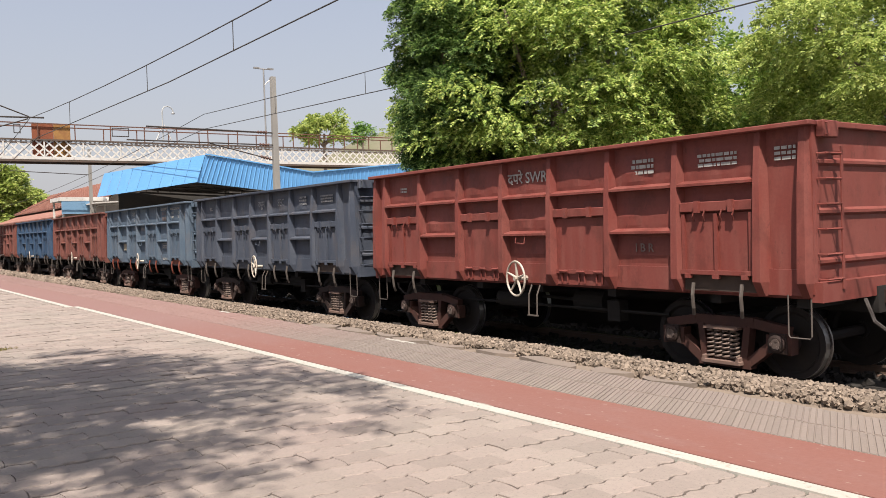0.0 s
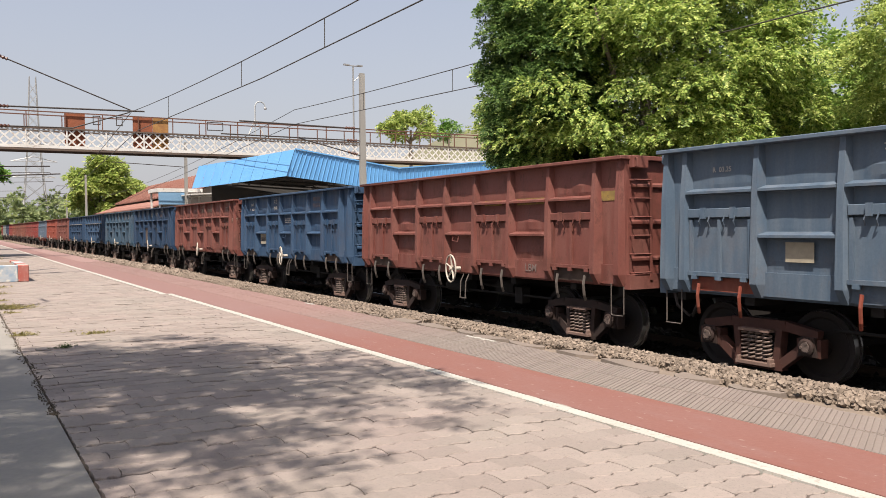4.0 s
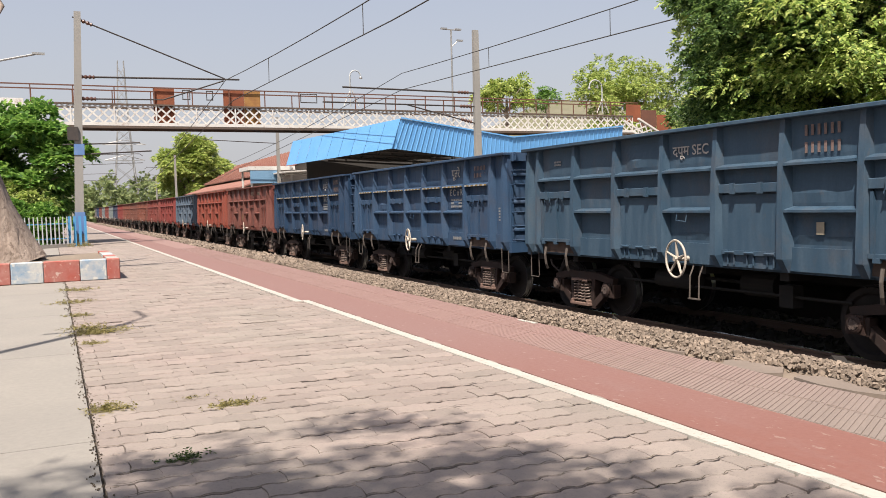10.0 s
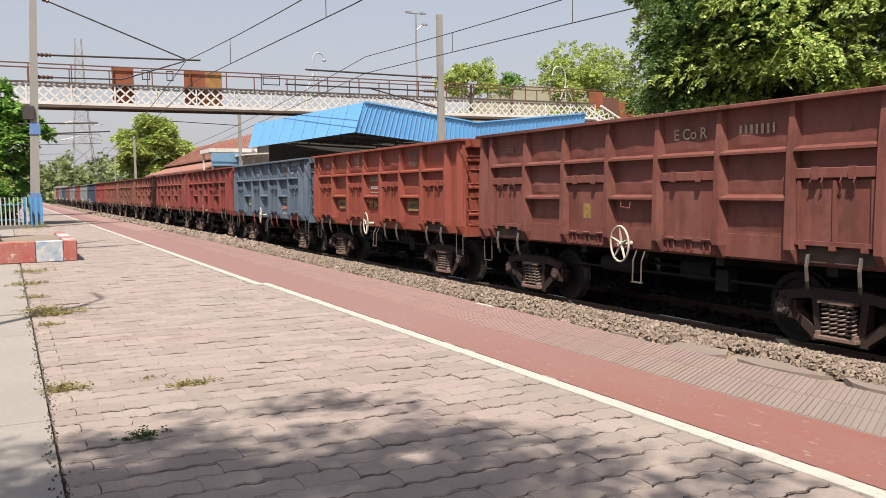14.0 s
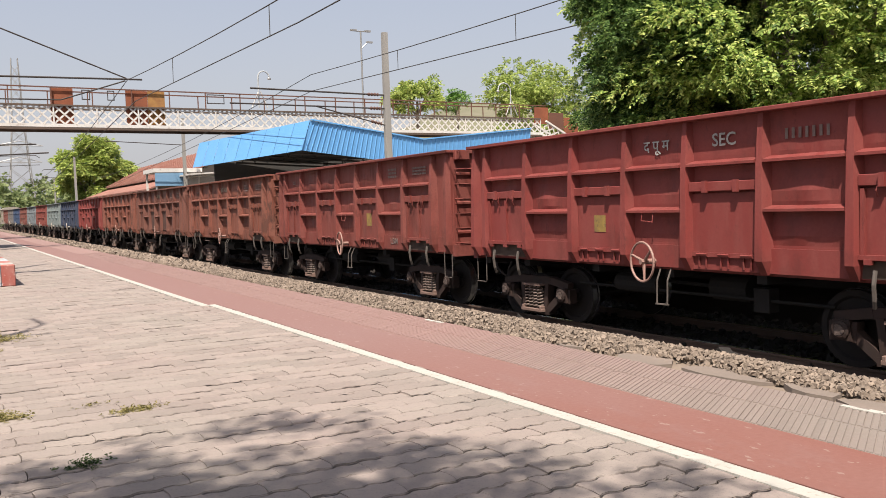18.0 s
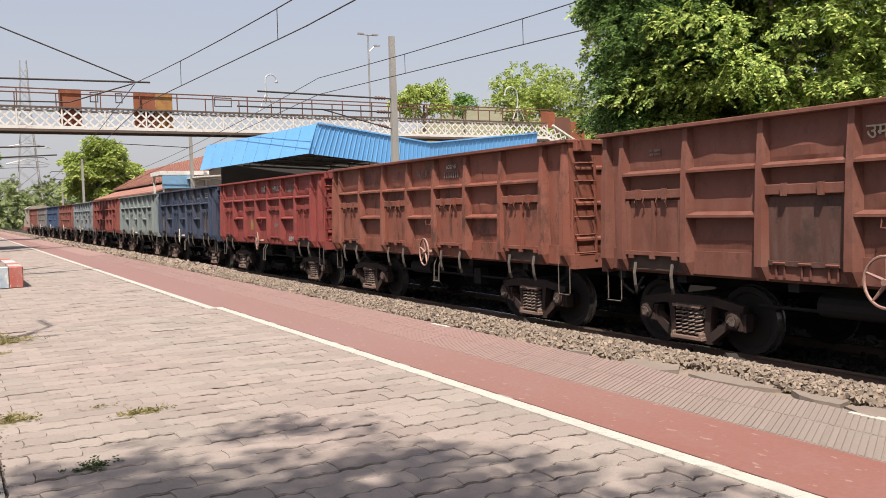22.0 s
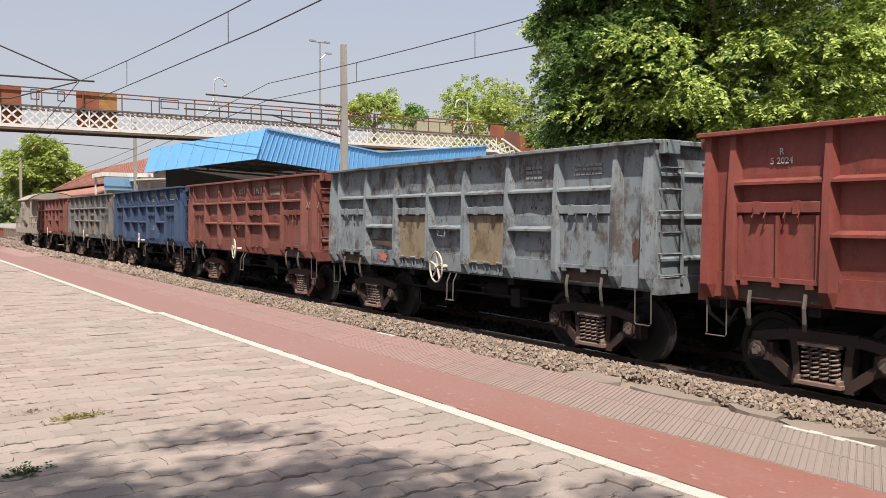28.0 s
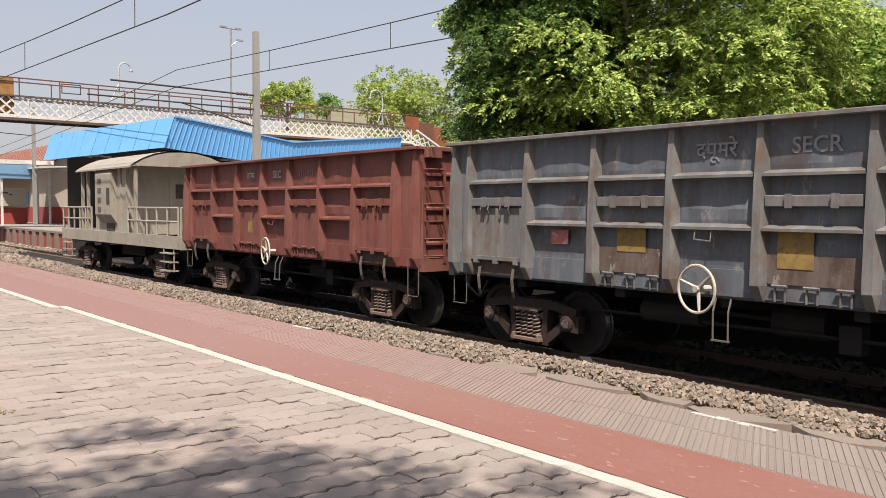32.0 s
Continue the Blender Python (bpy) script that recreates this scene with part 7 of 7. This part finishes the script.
def coping_geo(seed):
    """A tile with six slanting ribs on a base."""
    rnd = random.Random(seed)
    v, f = [], []

    def block(x0, x1, y0, y1, z0, z1, t):
        b0 = len(v)
        for z, k in ((z0, 0.0), (z1, t)):
            v.extend((x, y + 0.55 * x, z) for x, y in ((x0 + k, y0 + k), (x1 - k, y0 + k), (x1 - k, y1 - k), (x0 + k, y1 - k)))
        f.extend(tuple(b0 + i for i in q) for q in BOX_F[1:])
    block(-0.2070, 0.2070, -TP / 2, TP / 2, -0.04, -0.006, 0.0)
    for i in range(6):
        y = -TP / 2 + 0.045 * (i + 0.5)
        block(-0.2005 + rnd.uniform(0, 0.01), 0.2005 - rnd.uniform(0, 0.012), y - 0.0185, y + 0.0185, -0.006, rnd.uniform(-0.0015, 0.001), 0.002)
    return v, f


CG = [coping_geo(300 + s) for s in range(8)]
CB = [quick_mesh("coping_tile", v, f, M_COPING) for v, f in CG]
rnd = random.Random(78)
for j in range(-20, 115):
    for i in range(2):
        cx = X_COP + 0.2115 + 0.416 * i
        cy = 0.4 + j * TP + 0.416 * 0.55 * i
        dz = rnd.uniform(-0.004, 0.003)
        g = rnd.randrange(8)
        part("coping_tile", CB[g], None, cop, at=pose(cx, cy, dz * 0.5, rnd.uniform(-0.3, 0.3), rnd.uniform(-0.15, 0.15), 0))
bm = B()
strip(bm, X_COP + 0.01, X_EDGE, 31.3, Y1, -0.04, -0.004)
strip(bm, X_COP + 0.01, X_EDGE, Y0, -5.3, -0.04, -0.004)
strip(bm, X_COP + 0.01, X_EDGE, -5.3, -4.5, -0.039, -0.032)
part("coping_far", bm, M_COPING, cop)
bm = B()
strip(bm, X_EDGE - 0.012, X_EDGE, Y0, Y1, -1.1, -0.05)
part("edge_wall", bm, M_WALL, cop)

# loose ballast heaped along the platform edge, and stones on the bed
def stones(name, n, place, size, material, seed, label):
    rng = np.random.default_rng(seed)
    base = np.array([(-1, -1, -1), (1, -1, -1), (1, 1, -1), (-1, 1, -1), (-1, -1, 1), (1, -1, 1), (1, 1, 1), (-1, 1, 1)], dtype=float) * 0.5
    c = place(rng, n)
    s = size * rng.uniform(0.6, 1.35, (n, 1, 1)) * rng.uniform(0.65, 1.2, (n, 1, 3))
    v = base[None] * s * (1 + rng.uniform(-0.42, 0.30, (n, 8, 3)))
    a = rng.normal(0, 1, (n, 3, 3))
    q, _ = np.linalg.qr(a)
    v = np.einsum("nij,nkj->nki", q, v) + c[:, None, :]
    F = np.array(BOX_F)[None] + (np.arange(n) * 8)[:, None, None]
    me = np_mesh(name, v.reshape(-1, 3), F.reshape(-1, 4), material)
    me.shade_flat()
    ob = new(name, me)
    return tagged(ob, label, "ballast", "", "stuff")


def berm_z(x):
    return np.interp(x, [4.8, 4.9, 5.1, 5.3, 5.55, 5.8, 6.1, 6.5, 7.2, 8.3, 9.4], [-0.035, -0.025, -0.01, 0.0, -0.015, -0.075, -0.165, -0.30, -0.57, -1.0, -1.0])


def near_berm(rng, n):
    y = -4.0 + 31 * rng.uniform(0, 1, n) ** 1.3
    edge = np.interp(y, [5.2, 6.4], [5.10, 4.91]) + 0.04 * np.sin(y * 1.7) + 0.035 * np.sin(y * 4.1 + 1) + 0.02 * np.sin(y * 9.7)
    x = edge + rng.uniform(0, 1, n) * (6.25 - edge)
    return np.stack([x, y, berm_z(x) + rng.uniform(-0.03, 0.035, n)], axis=1)


def far_berm(rng, n):
    y = 20 + 97 * rng.uniform(0, 1, n) ** 1.3
    x = rng.uniform(4.92, 6.5, n)
    return np.stack([x, y, berm_z(x) + rng.uniform(-0.03, 0.04, n)], axis=1)


def bed(rng, n):
    y = rng.uniform(0.5, 34, n)
    x = rng.uniform(6.4, 12.9, n)
    return np.stack([x, y, np.interp(x, [6.3, 7.2, 8.3, 18], [-0.20, -0.56, -1.0, -1.01]) + rng.uniform(-0.02, 0.05, n)], axis=1)


stones("ballast_berm", 64000, near_berm, 0.028, M_BALLAST, 91, "sharp-edged tan ballast stones heaped along the platform edge")
stones("ballast_berm_far", 9000, far_berm, 0.085, M_BALLAST, 92, "tan ballast stones further along the platform edge")
def open_bed(rng, n):
    y = 46 + 60 * rng.uniform(0, 1, n) ** 1.2
    x = rng.uniform(7.2, 12.8, n)
    return np.stack([x, y, np.interp(x, [7.2, 8.3, 18], [-0.55, -1.0, -1.01]) + rng.uniform(-0.01, 0.05, n)], axis=1)


stones("open_track_stones", 9000, open_bed, 0.12, M_BALLAST, 95, "tan ballast of the open track past the station")
stones("track_stones", 9000, bed, 0.085, M_BALLAST_D, 93, "oily track bed stones darkened for the shade under the train")
bm = B()
prism(bm, [(X_EDGE, -1.1), (8.3, -1.1), (8.3, -1.02), (7.2, -0.61), (6.5, -0.33), (6.1, -0.195), (5.8, -0.105), (5.55, -0.045), (5.3, -0.03), (5.1, -0.035), (X_EDGE, -0.05)], "y", -40, 330)
solid("ballast_core", bm, M_BALLAST, "compacted ballast shoulder", "ballast", "structure")

# painted dash and loose chunks at the edge
bm = B()
for i in range(7):
    box(bm, 4.815 + 0.008 * math.sin(i * 2.1), 2.62 + i * 0.085, 0.001, 0.045 + 0.02 * math.sin(i * 3.7), 0.084, 0.007)
for i in range(4):
    box(bm, 4.82 + 0.008 * math.sin(i * 1.9), 8.1 + i * 0.09, 0.001, 0.05, 0.089, 0.007)
solid("paint_mark", bm, M_LINE, "scuffed white paint mark on the coping", "paint", "structure")

EDGING = [(5.055 + 0.03 * math.sin(i * 2.3), -0.8 + i * 0.74 + 0.12 * math.sin(i * 5.1), 0.30 + 0.08 * math.sin(i * 1.7), 0.62 + 0.16 * math.sin(i * 3.9), 9 * math.sin(i * 2.9)) for i in range(10)]
for k, (x, y, sx, sy, rz) in enumerate(EDGING):
    rnd = random.Random(500 + k)
    bm = B()
    n = 9
    o = [(sx / 2 * math.cos(i * 6.283 / n) * rnd.uniform(0.75, 1.2), sy / 2 * math.sin(i * 6.283 / n) * rnd.uniform(0.75, 1.2)) for i in range(n)]
    prism(bm, o, "z", -0.06, 0.012)
    ob = solid("broken_slab", bm, M_SLAB_OLD, "broken piece of old concrete edging among the stones", "rubble", group="broken slabs")
    ob.matrix_basis = pose(x, y, -0.014, rnd.uniform(-2, 2), rnd.uniform(-1, 3), rz)

# soil showing in stretches of the joints, and crumbs along the slab
rng = np.random.default_rng(99)
V, F = [], []
for k in range(2100):
    y = round((2.2 + 19 * rng.uniform() ** 1.6) / PD) * PD
    x = X_SLAB + 0.03 + 2.9 * rng.uniform() ** (1.8 if k % 2 else 1.0)
    ln = rng.uniform(0.06, 0.26) * (2.2 if rng.uniform() < 0.2 else 1.0)
    n = max(4, int(ln / 0.017))
    b0 = len(V)
    wmax = rng.uniform(0.0010, 0.0030)
    for i in range(n + 1):
        f = i / n
        w = wmax * (0.25 + math.sin(math.pi * f)) * rng.uniform(0.5, 1.2)
        xx = min(x + ln * f, X_LINE - 0.08)
        yy = y + joint_wave(xx - X_SLAB - 0.14) + rng.normal(0, 0.0010)
        V += [(xx, yy - w, 0.0035), (xx, yy + w, 0.0035)]
    F += [(b0 + 2 * i, b0 + 2 * i + 2, b0 + 2 * i + 3, b0 + 2 * i + 1) for i in range(n)]
me = quick_mesh("joint_soil", V, F, M_DEBRIS)
tagged(new("joint_soil", me), "dark soil showing in stretches of the paving joints", "soil", "", "stuff")


def crumbs(rng, n):
    y = 1.2 + 17 * rng.uniform(0, 1, n) ** 1.6
    x = X_SLAB - 0.005 + rng.normal(0, 0.02, n) + 0.02 * np.sin(y * 2.3) + 0.012 * np.sin(y * 9)
    return np.stack([x, y, np.full(n, 0.002)], axis=1)


stones("slab_crumbs", 1100, crumbs, 0.007, M_DEBRIS, 94, "dry brown crumbs and litter along the crack beside the slab")

# ---------- island platform: edge wall, station house, shelter ----------
ew = thing("platform_edge_wall", "edge wall of the island platform with whitewashed piers and dark red bays", "wall", pose(0, 0, 0), "", "structure")
bm = B()
strip(bm, XP2 + 0.05, XP2 + 0.13, -40, 190, -1.1, -0.03)
part("wall", bm, M_WALL_SHADE, ew, "platform wall darkened for the shade behind the train")
bm = B()
strip(bm, XP2 + 0.02, XP2 + 0.05, 45, 190, -1.1, -0.11)
part("red_band", bm, M_WALLRED, ew, "dark red painted bays")
bm = B()
strip(bm, XP2 - 0.06, XP2 + 0.45, -40, 190, -0.10, 0.006)
part("coping", bm, M_SLAB_OLD, ew)
PIER = None
for k in range(46):
    bm = B()
    if PIER is None:
        box(bm, 0, 0, -0.55, 0.14, 0.62, 0.88)
        PIER = mesh_of("pier", bm, M_SLAB_OLD)
    part("pier", PIER, None, ew, at=Matrix.Translation((XP2, 46 + k * 1.5, 0)))

st = thing("station_house", "cream and dark red station building with clay-tiled roofs", "station", pose(0, 0, 0))
bm = B()
box(bm, 22.2, 90, 2.3, 7.6, 42, 4.6)
part("wall", bm, M_WALL, st)
bm = B()
box(bm, 22.2, 90, 0.65, 7.7, 42.1, 1.3)
part("dado", bm, M_WALLRED, st, "dark red painted dado")
bm = B()
prism(bm, [(17.6, 4.55), (22.2, 7.0), (26.8, 4.55), (26.8, 4.4), (22.2, 6.82), (17.6, 4.4)], "y", 68.0, 111.5)
part("roof", bm, M_TILE, st, "weathered clay-tile roof")
bm = B()
prism(bm, [(17.9, 4.4), (26.5, 4.4), (22.2, 6.75)], "y", 68.6, 69.0)
part("gable", bm, M_WALL, st)
for k in range(30):
    bm = B()
    prism(bm, [(17.55, 4.60), (22.2, 7.06), (22.2, 7.0), (17.55, 4.54)], "y", 68.2 + k * 1.45, 68.5 + k * 1.45)
    part("tile_ridge", bm, M_TILE, st)
bm = B()
prism(bm, [(15.3, 3.35), (18.4, 4.45), (18.4, 4.33), (15.3, 3.23)], "y", 74, 112)
part("veranda_roof", bm, M_TILE, st, "lower clay-tile veranda roof")
for k in range(9):
    bm = B()
    box(bm, 15.6, 75 + k * 4.5, 1.65, 0.18, 0.18, 3.3)
    part("post", bm, M_WALL, st)
for k in range(6):
    bm = B()
    box(bm, 18.38, 73 + k * 6.0, 1.6, 0.08, 1.3, 2.1)
    part("doorway", bm, M_DARK, st)
    bm = B()
    box(bm, 18.36, 76 + k * 6.0, 2.0, 0.06, 1.2, 1.1)
    part("window", bm, M_WALLBLUE, st)

sh_ = thing("waiting_shelter", "small open shelter with a white roof edge and blue end board", "shelter", pose(0, 0, 0))
bm = B()
box(bm, 15.9, 67.5, 4.50, 3.7, 3.6, 0.30)
part("roof", bm, M_BRIDGE, sh_)
bm = B()
box(bm, 15.35, 65.75, 3.82, 2.35, 0.06, 1.0)
part("end_board", bm, M_WALLBLUE, sh_, "blue painted board")
bm = B()
box(bm, 15.3, 68.5, 1.35, 2.4, 0.15, 2.7)
part("stall_wall", bm, M_WALL, sh_)
bm = B()
box(bm, 15.3, 68.35, 0.6, 2.45, 0.12, 1.2)
part("stall_dado", bm, M_WALLRED, sh_, "dark red painted dado")
bm = B()
box(bm, 14.9, 68.2, 1.45, 1.3, 0.3, 0.14)
part("counter", bm, M_WALL, sh_)
bm = B()
for i, w in enumerate((0.5, 0.7, 0.4)):
    box(bm, 14.75 + i * 0.35, 68.40, 2.2 + 0.12 * (i % 2), w * 0.5, 0.02, 0.10)
ob = part("wall_mark", bm, M_DARK, sh_)
ob["kind"] = "stuff"
for x, y in ((14.3, 65.9), (17.5, 65.9), (14.3, 69.2), (17.5, 69.2)):
    bm = B()
    box(bm, x, y, 2.2, 0.14, 0.14, 4.4)
    part("post", bm, M_BRIDGE, sh_)
bm = B()
polyline(bm, [(16.2, 64.6, 0), (16.2, 64.6, 3.3), (16.3, 64.6, 3.7), (16.7, 64.6, 3.95), (19.6, 64.6, 4.2)], 0.07)
polyline(bm, [(18.9, 64.6, 0), (18.9, 64.6, 3.3), (18.8, 64.6, 3.7), (18.4, 64.6, 3.95), (17.0, 64.6, 4.15)], 0.07)
part("bent_frame", bm, M_BRIDGE, sh_, "white bent roof frame")
bm = B()
prism(bm, [(16.0, 4.1), (20.6, 4.35), (20.6, 4.25), (16.0, 4.0)], "y", 62.5, 66)
part("link_roof", bm, M_BRIDGE, sh_)

# ---------- posts and lamps beyond ----------
def far_mast(x, y, h, arm, z0=0.0, mt=None):
    t = thing("overhead_mast", "pale slim overhead-line mast further along", "mast", pose(x, y, z0), "far masts")
    bm = B()
    box(bm, 0, 0, h / 2, 0.26, 0.22, h, None, (0.8, 0.8))
    part("pole", bm, M_POLE, t)
    if arm:
        bm = B()
        polyline(bm, [(0, 0, h - 0.9), (arm * 0.95, 0, h - 0.75), (arm, 0, h - 1.0)], 0.035)
        part("bracket_arm", bm, M_DARK, t)
        bm = B()
        polyline(bm, [(0, 0, h - 2.0), (arm, 0, h - 1.75)], 0.03)
        part("register_arm", bm, M_DARK, t)


far_mast(16.0, 64.0, 8.3, -5.6)
far_mast(13.05, 100.0, 7.7, 0)
far_mast(2.6, 100.0, 8.6, 7.0)
far_mast(16.5, 118.0, 8.0, -5.0)
far_mast(3.2, 150.0, 8.6, 7.0)
far_mast(18.0, 165.0, 8.0, -5.0)

lp = thing("platform_lamp", "tall slim twin-arm lamp post on the island platform", "lamp post", pose(29.1, 60.0, 0))
bm = B()
polyline(bm, [(0, 0, 0), (0, 0, 14.9)], 0.07)
part("pole", bm, M_GALV, lp)
bm = B()
polyline(bm, [(-0.7, 0, 14.95), (0.7, 0, 14.95)], 0.045)
part("cross_arm", bm, M_GALV, lp)
bm = B()
polyline(bm, [(0, 0, 13.6), (0.5, 0, 14.05)], 0.045)
part("side_arm", bm, M_GALV, lp)
for x, z in ((-0.62, 15.0), (0.62, 15.0), (0.75, 14.15)):
    bm = B()
    box(bm, x, 0, z, 0.5, 0.2, 0.12)
    part("lamp_head", bm, M_GALV, lp)

lb = thing("bridge_lamp", "angled street lamp at the head of the bridge stairs", "lamp", pose(-2.61, 56.7, 6.76) @ Matrix.Scale(1.2444, 4))
bm = B()
polyline(bm, [(0, 0, 0), (0, 0, 2.95), (0.15, 0, 3.02), (1.75, 0, 3.42)], 0.05)
part("pole", bm, M_GALV, lb)
bm = B()
box(bm, 1.9, 0, 3.45, 0.55, 0.18, 0.10, Matrix.Rotation(0.0, 4, 'Y'))
part("lamp_head", bm, M_GALV, lb)

# an unseen post beside the slab, added to cast a long thin shadow on the paving
ll = thing("platform_lamp", "unseen slim grey post added for its shadow on the paving", "lamp post", pose(-2.2, 7.57, -0.01))
bm = B()
polyline(bm, [(0, 0, 0), (0, 0, 7.8)], 0.075)
part("pole", bm, M_GALV, ll)
bm = B()
polyline(bm, [(0, 0, 7.75), (0.2, 0.5, 7.95), (0.1, 1.2, 8.0)], 0.035)
part("arm", bm, M_GALV, ll)
bm = B()
polyline(bm, [(-0.6, 0, 6.9), (0.6, 0, 6.9)], 0.035)
part("cross_arm", bm, M_GALV, ll)

# ---------- picket fence by the mast ----------
fn = thing("picket_fence", "pale steel picket fence with a bright blue end post", "fence", pose(0, 0, 0))
bm = B()
box(bm, 0, 0, 0.62, 0.055, 0.03, 1.24, None, (0.7, 1))
PICK = mesh_of("picket", bm, M_FENCE)
a, b = Vector((-4.6, 35.4, 0)), Vector((0.72, 37.6, 0))
n = 36
for i in range(n):
    p = a.lerp(b, i / (n - 1))
    part("picket", PICK, None, fn, at=Matrix.Translation(p))
for z in (0.35, 0.95):
    bm = B()
    polyline(bm, [(a.x, a.y + 0.03, z), (b.x, b.y + 0.03, z)], 0.025)
    part("fence_rail", bm, M_FENCEB, fn)
for x in (0.66, 0.86, 1.06, 1.26):
    bm = B()
    box(bm, x, 37.75, 0.62, 0.10, 0.06, 1.24)
    part("gate_bar", bm, M_FENCEB, fn, "bright blue painted bar")
bm = B()
box(bm, -1.9, 36.3, 0.07, 5.8, 0.25, 0.14, Matrix.Translation((-1.9, 36.3, 0)) @ Matrix.Rotation(0.39, 4, 'Z') @ Matrix.Translation((1.9, -36.3, 0)))
part("plinth", bm, M_SLAB, fn)

# ---------- lattice pylon far off ----------
py = thing("power_pylon", "grey lattice power pylon far behind the footbridge", "pylon", pose(20.0, 260.0, -1.1))
def leg(z):
    return np.interp(z, [0, 28, 46], [3.6, 1.5, 0.8])
for sx, sy in ((-1, -1), (1, -1), (1, 1), (-1, 1)):
    bm = B()
    polyline(bm, [(sx * leg(z), sy * leg(z), z) for z in (0, 28, 46)], 0.13, 5)
    part("leg", bm, M_GALV, py)
zs = [0, 6, 11, 15.5, 19.5, 23, 26, 29, 32, 35, 38, 41, 44]
for z0, z1 in zip(zs, zs[1:]):
    for (ax, ay), (bx, by) in (((-1, -1), (1, -1)), ((1, -1), (1, 1)), ((1, 1), (-1, 1)), ((-1, 1), (-1, -1))):
        bm = B()
        polyline(bm, [(ax * leg(z0), ay * leg(z0), z0), (bx * leg(z1), by * leg(z1), z1)], 0.075, 4)
        part("brace", bm, M_GALV, py)
        bm = B()
        polyline(bm, [(bx * leg(z0), by * leg(z0), z0), (ax * leg(z1), ay * leg(z1), z1)], 0.075, 4)
        part("brace", bm, M_GALV, py)
for z, w in ((27, 5.5), (22, 6.0), (17.5, 5.5)):
    bm = B()
    polyline(bm, [(-w, 0, z), (0, 0, z + 1.4), (w, 0, z)], 0.12, 5)
    polyline(bm, [(-w, 0, z), (w, 0, z)], 0.10, 5)
    part("cross_arm", bm, M_GALV, py)

# ---------- dry hill beyond ----------
rng = np.random.default_rng(8)
nx, ny = 60, 14
V, F = [], []
for j in range(ny):
    for i in range(nx):
        x = 60 + 520 * i / (nx - 1)
        y = 330 + 260 * j / (ny - 1)
        h = 62 * math.exp(-((x - 330) / 150) ** 2) * max(0.0, math.sin(math.pi * j / (ny - 1))) ** 0.8
        V.append((x, y, -1.4 + h * (1 + 0.10 * math.sin(x * 0.05) + 0.06 * math.sin(x * 0.13 + j))))
for j in range(ny - 1):
    for i in range(nx - 1):
        F.append((j * nx + i, j * nx + i + 1, (j + 1) * nx + i + 1, (j + 1) * nx + i))
me = quick_mesh("hill", V, F, M_HILL)
me.shade_smooth()
tagged(new("hill", me), "low dry hill with scrub on the horizon", "hill", "", "structure")

# ---------- what moves ----------
RUN = ((0, 1.95), (1, 8.75), (2, 15.45), (3, 22.40), (4, 29.35), (5, 36.3), (6, 43.35), (7, 50.4), (8, 56.3), (9, 64.15), (10, 71.95), (11, 79.8), (12, 87.6), (13, 95.65),
       (14, 103.8), (15, 112.1), (16, 120.5), (17, 128.95), (18, 137.65), (19, 146.35), (20, 155.4), (21, 164.4), (22, 173.35), (23, 182.6), (24, 191.95), (25, 201.4),
       (26, 210.85), (27, 220.35), (28, 229.9), (29, 239.7), (30, 249.45), (31, 259.35), (32, 269.4))


def run_at(t):
    """Metres that the train has rolled, smooth between the table's rows."""
    k = min(max(int(t), 0), len(RUN) - 2)
    y0, y1 = RUN[k][1], RUN[k + 1][1]
    s0 = (y1 - RUN[k - 1][1]) / 2 if k else y1 - y0
    s1 = (RUN[k + 2][1] - y0) / 2 if k + 2 < len(RUN) else y1 - y0
    u = t - k
    return y0 * (1 + 2 * u) * (1 - u) ** 2 + s0 * u * (1 - u) ** 2 + y1 * u * u * (3 - 2 * u) + s1 * u * u * (u - 1)


def motions():
    head = 12.0 - HL
    for k, w in enumerate(WAGONS):
        walk(w, [(t, pose(XT, head + k * WP - run_at(t), ZR)) for t in range(33)])
    walk(VAN, [(t, pose(XT, head + 26 * WP + VAN_GAP - run_at(t), ZR)) for t in range(33)])
    # all wheelsets turn alike: one turning is keyed, the others follow the same keys
    first = WHEELSETS[0]
    rows = [(i / 15.0, Matrix.Rotation(run_at(i / 15.0) / 0.48, 4, 'X')) for i in range(481)]
    walk(first, rows)
    for ws in WHEELSETS[1:]:
        ws.rotation_mode = 'QUATERNION'
        ad = ws.animation_data_create()
        ad.action = first.animation_data.action
        ad.action_slot = first.animation_data.action_slot


motions()
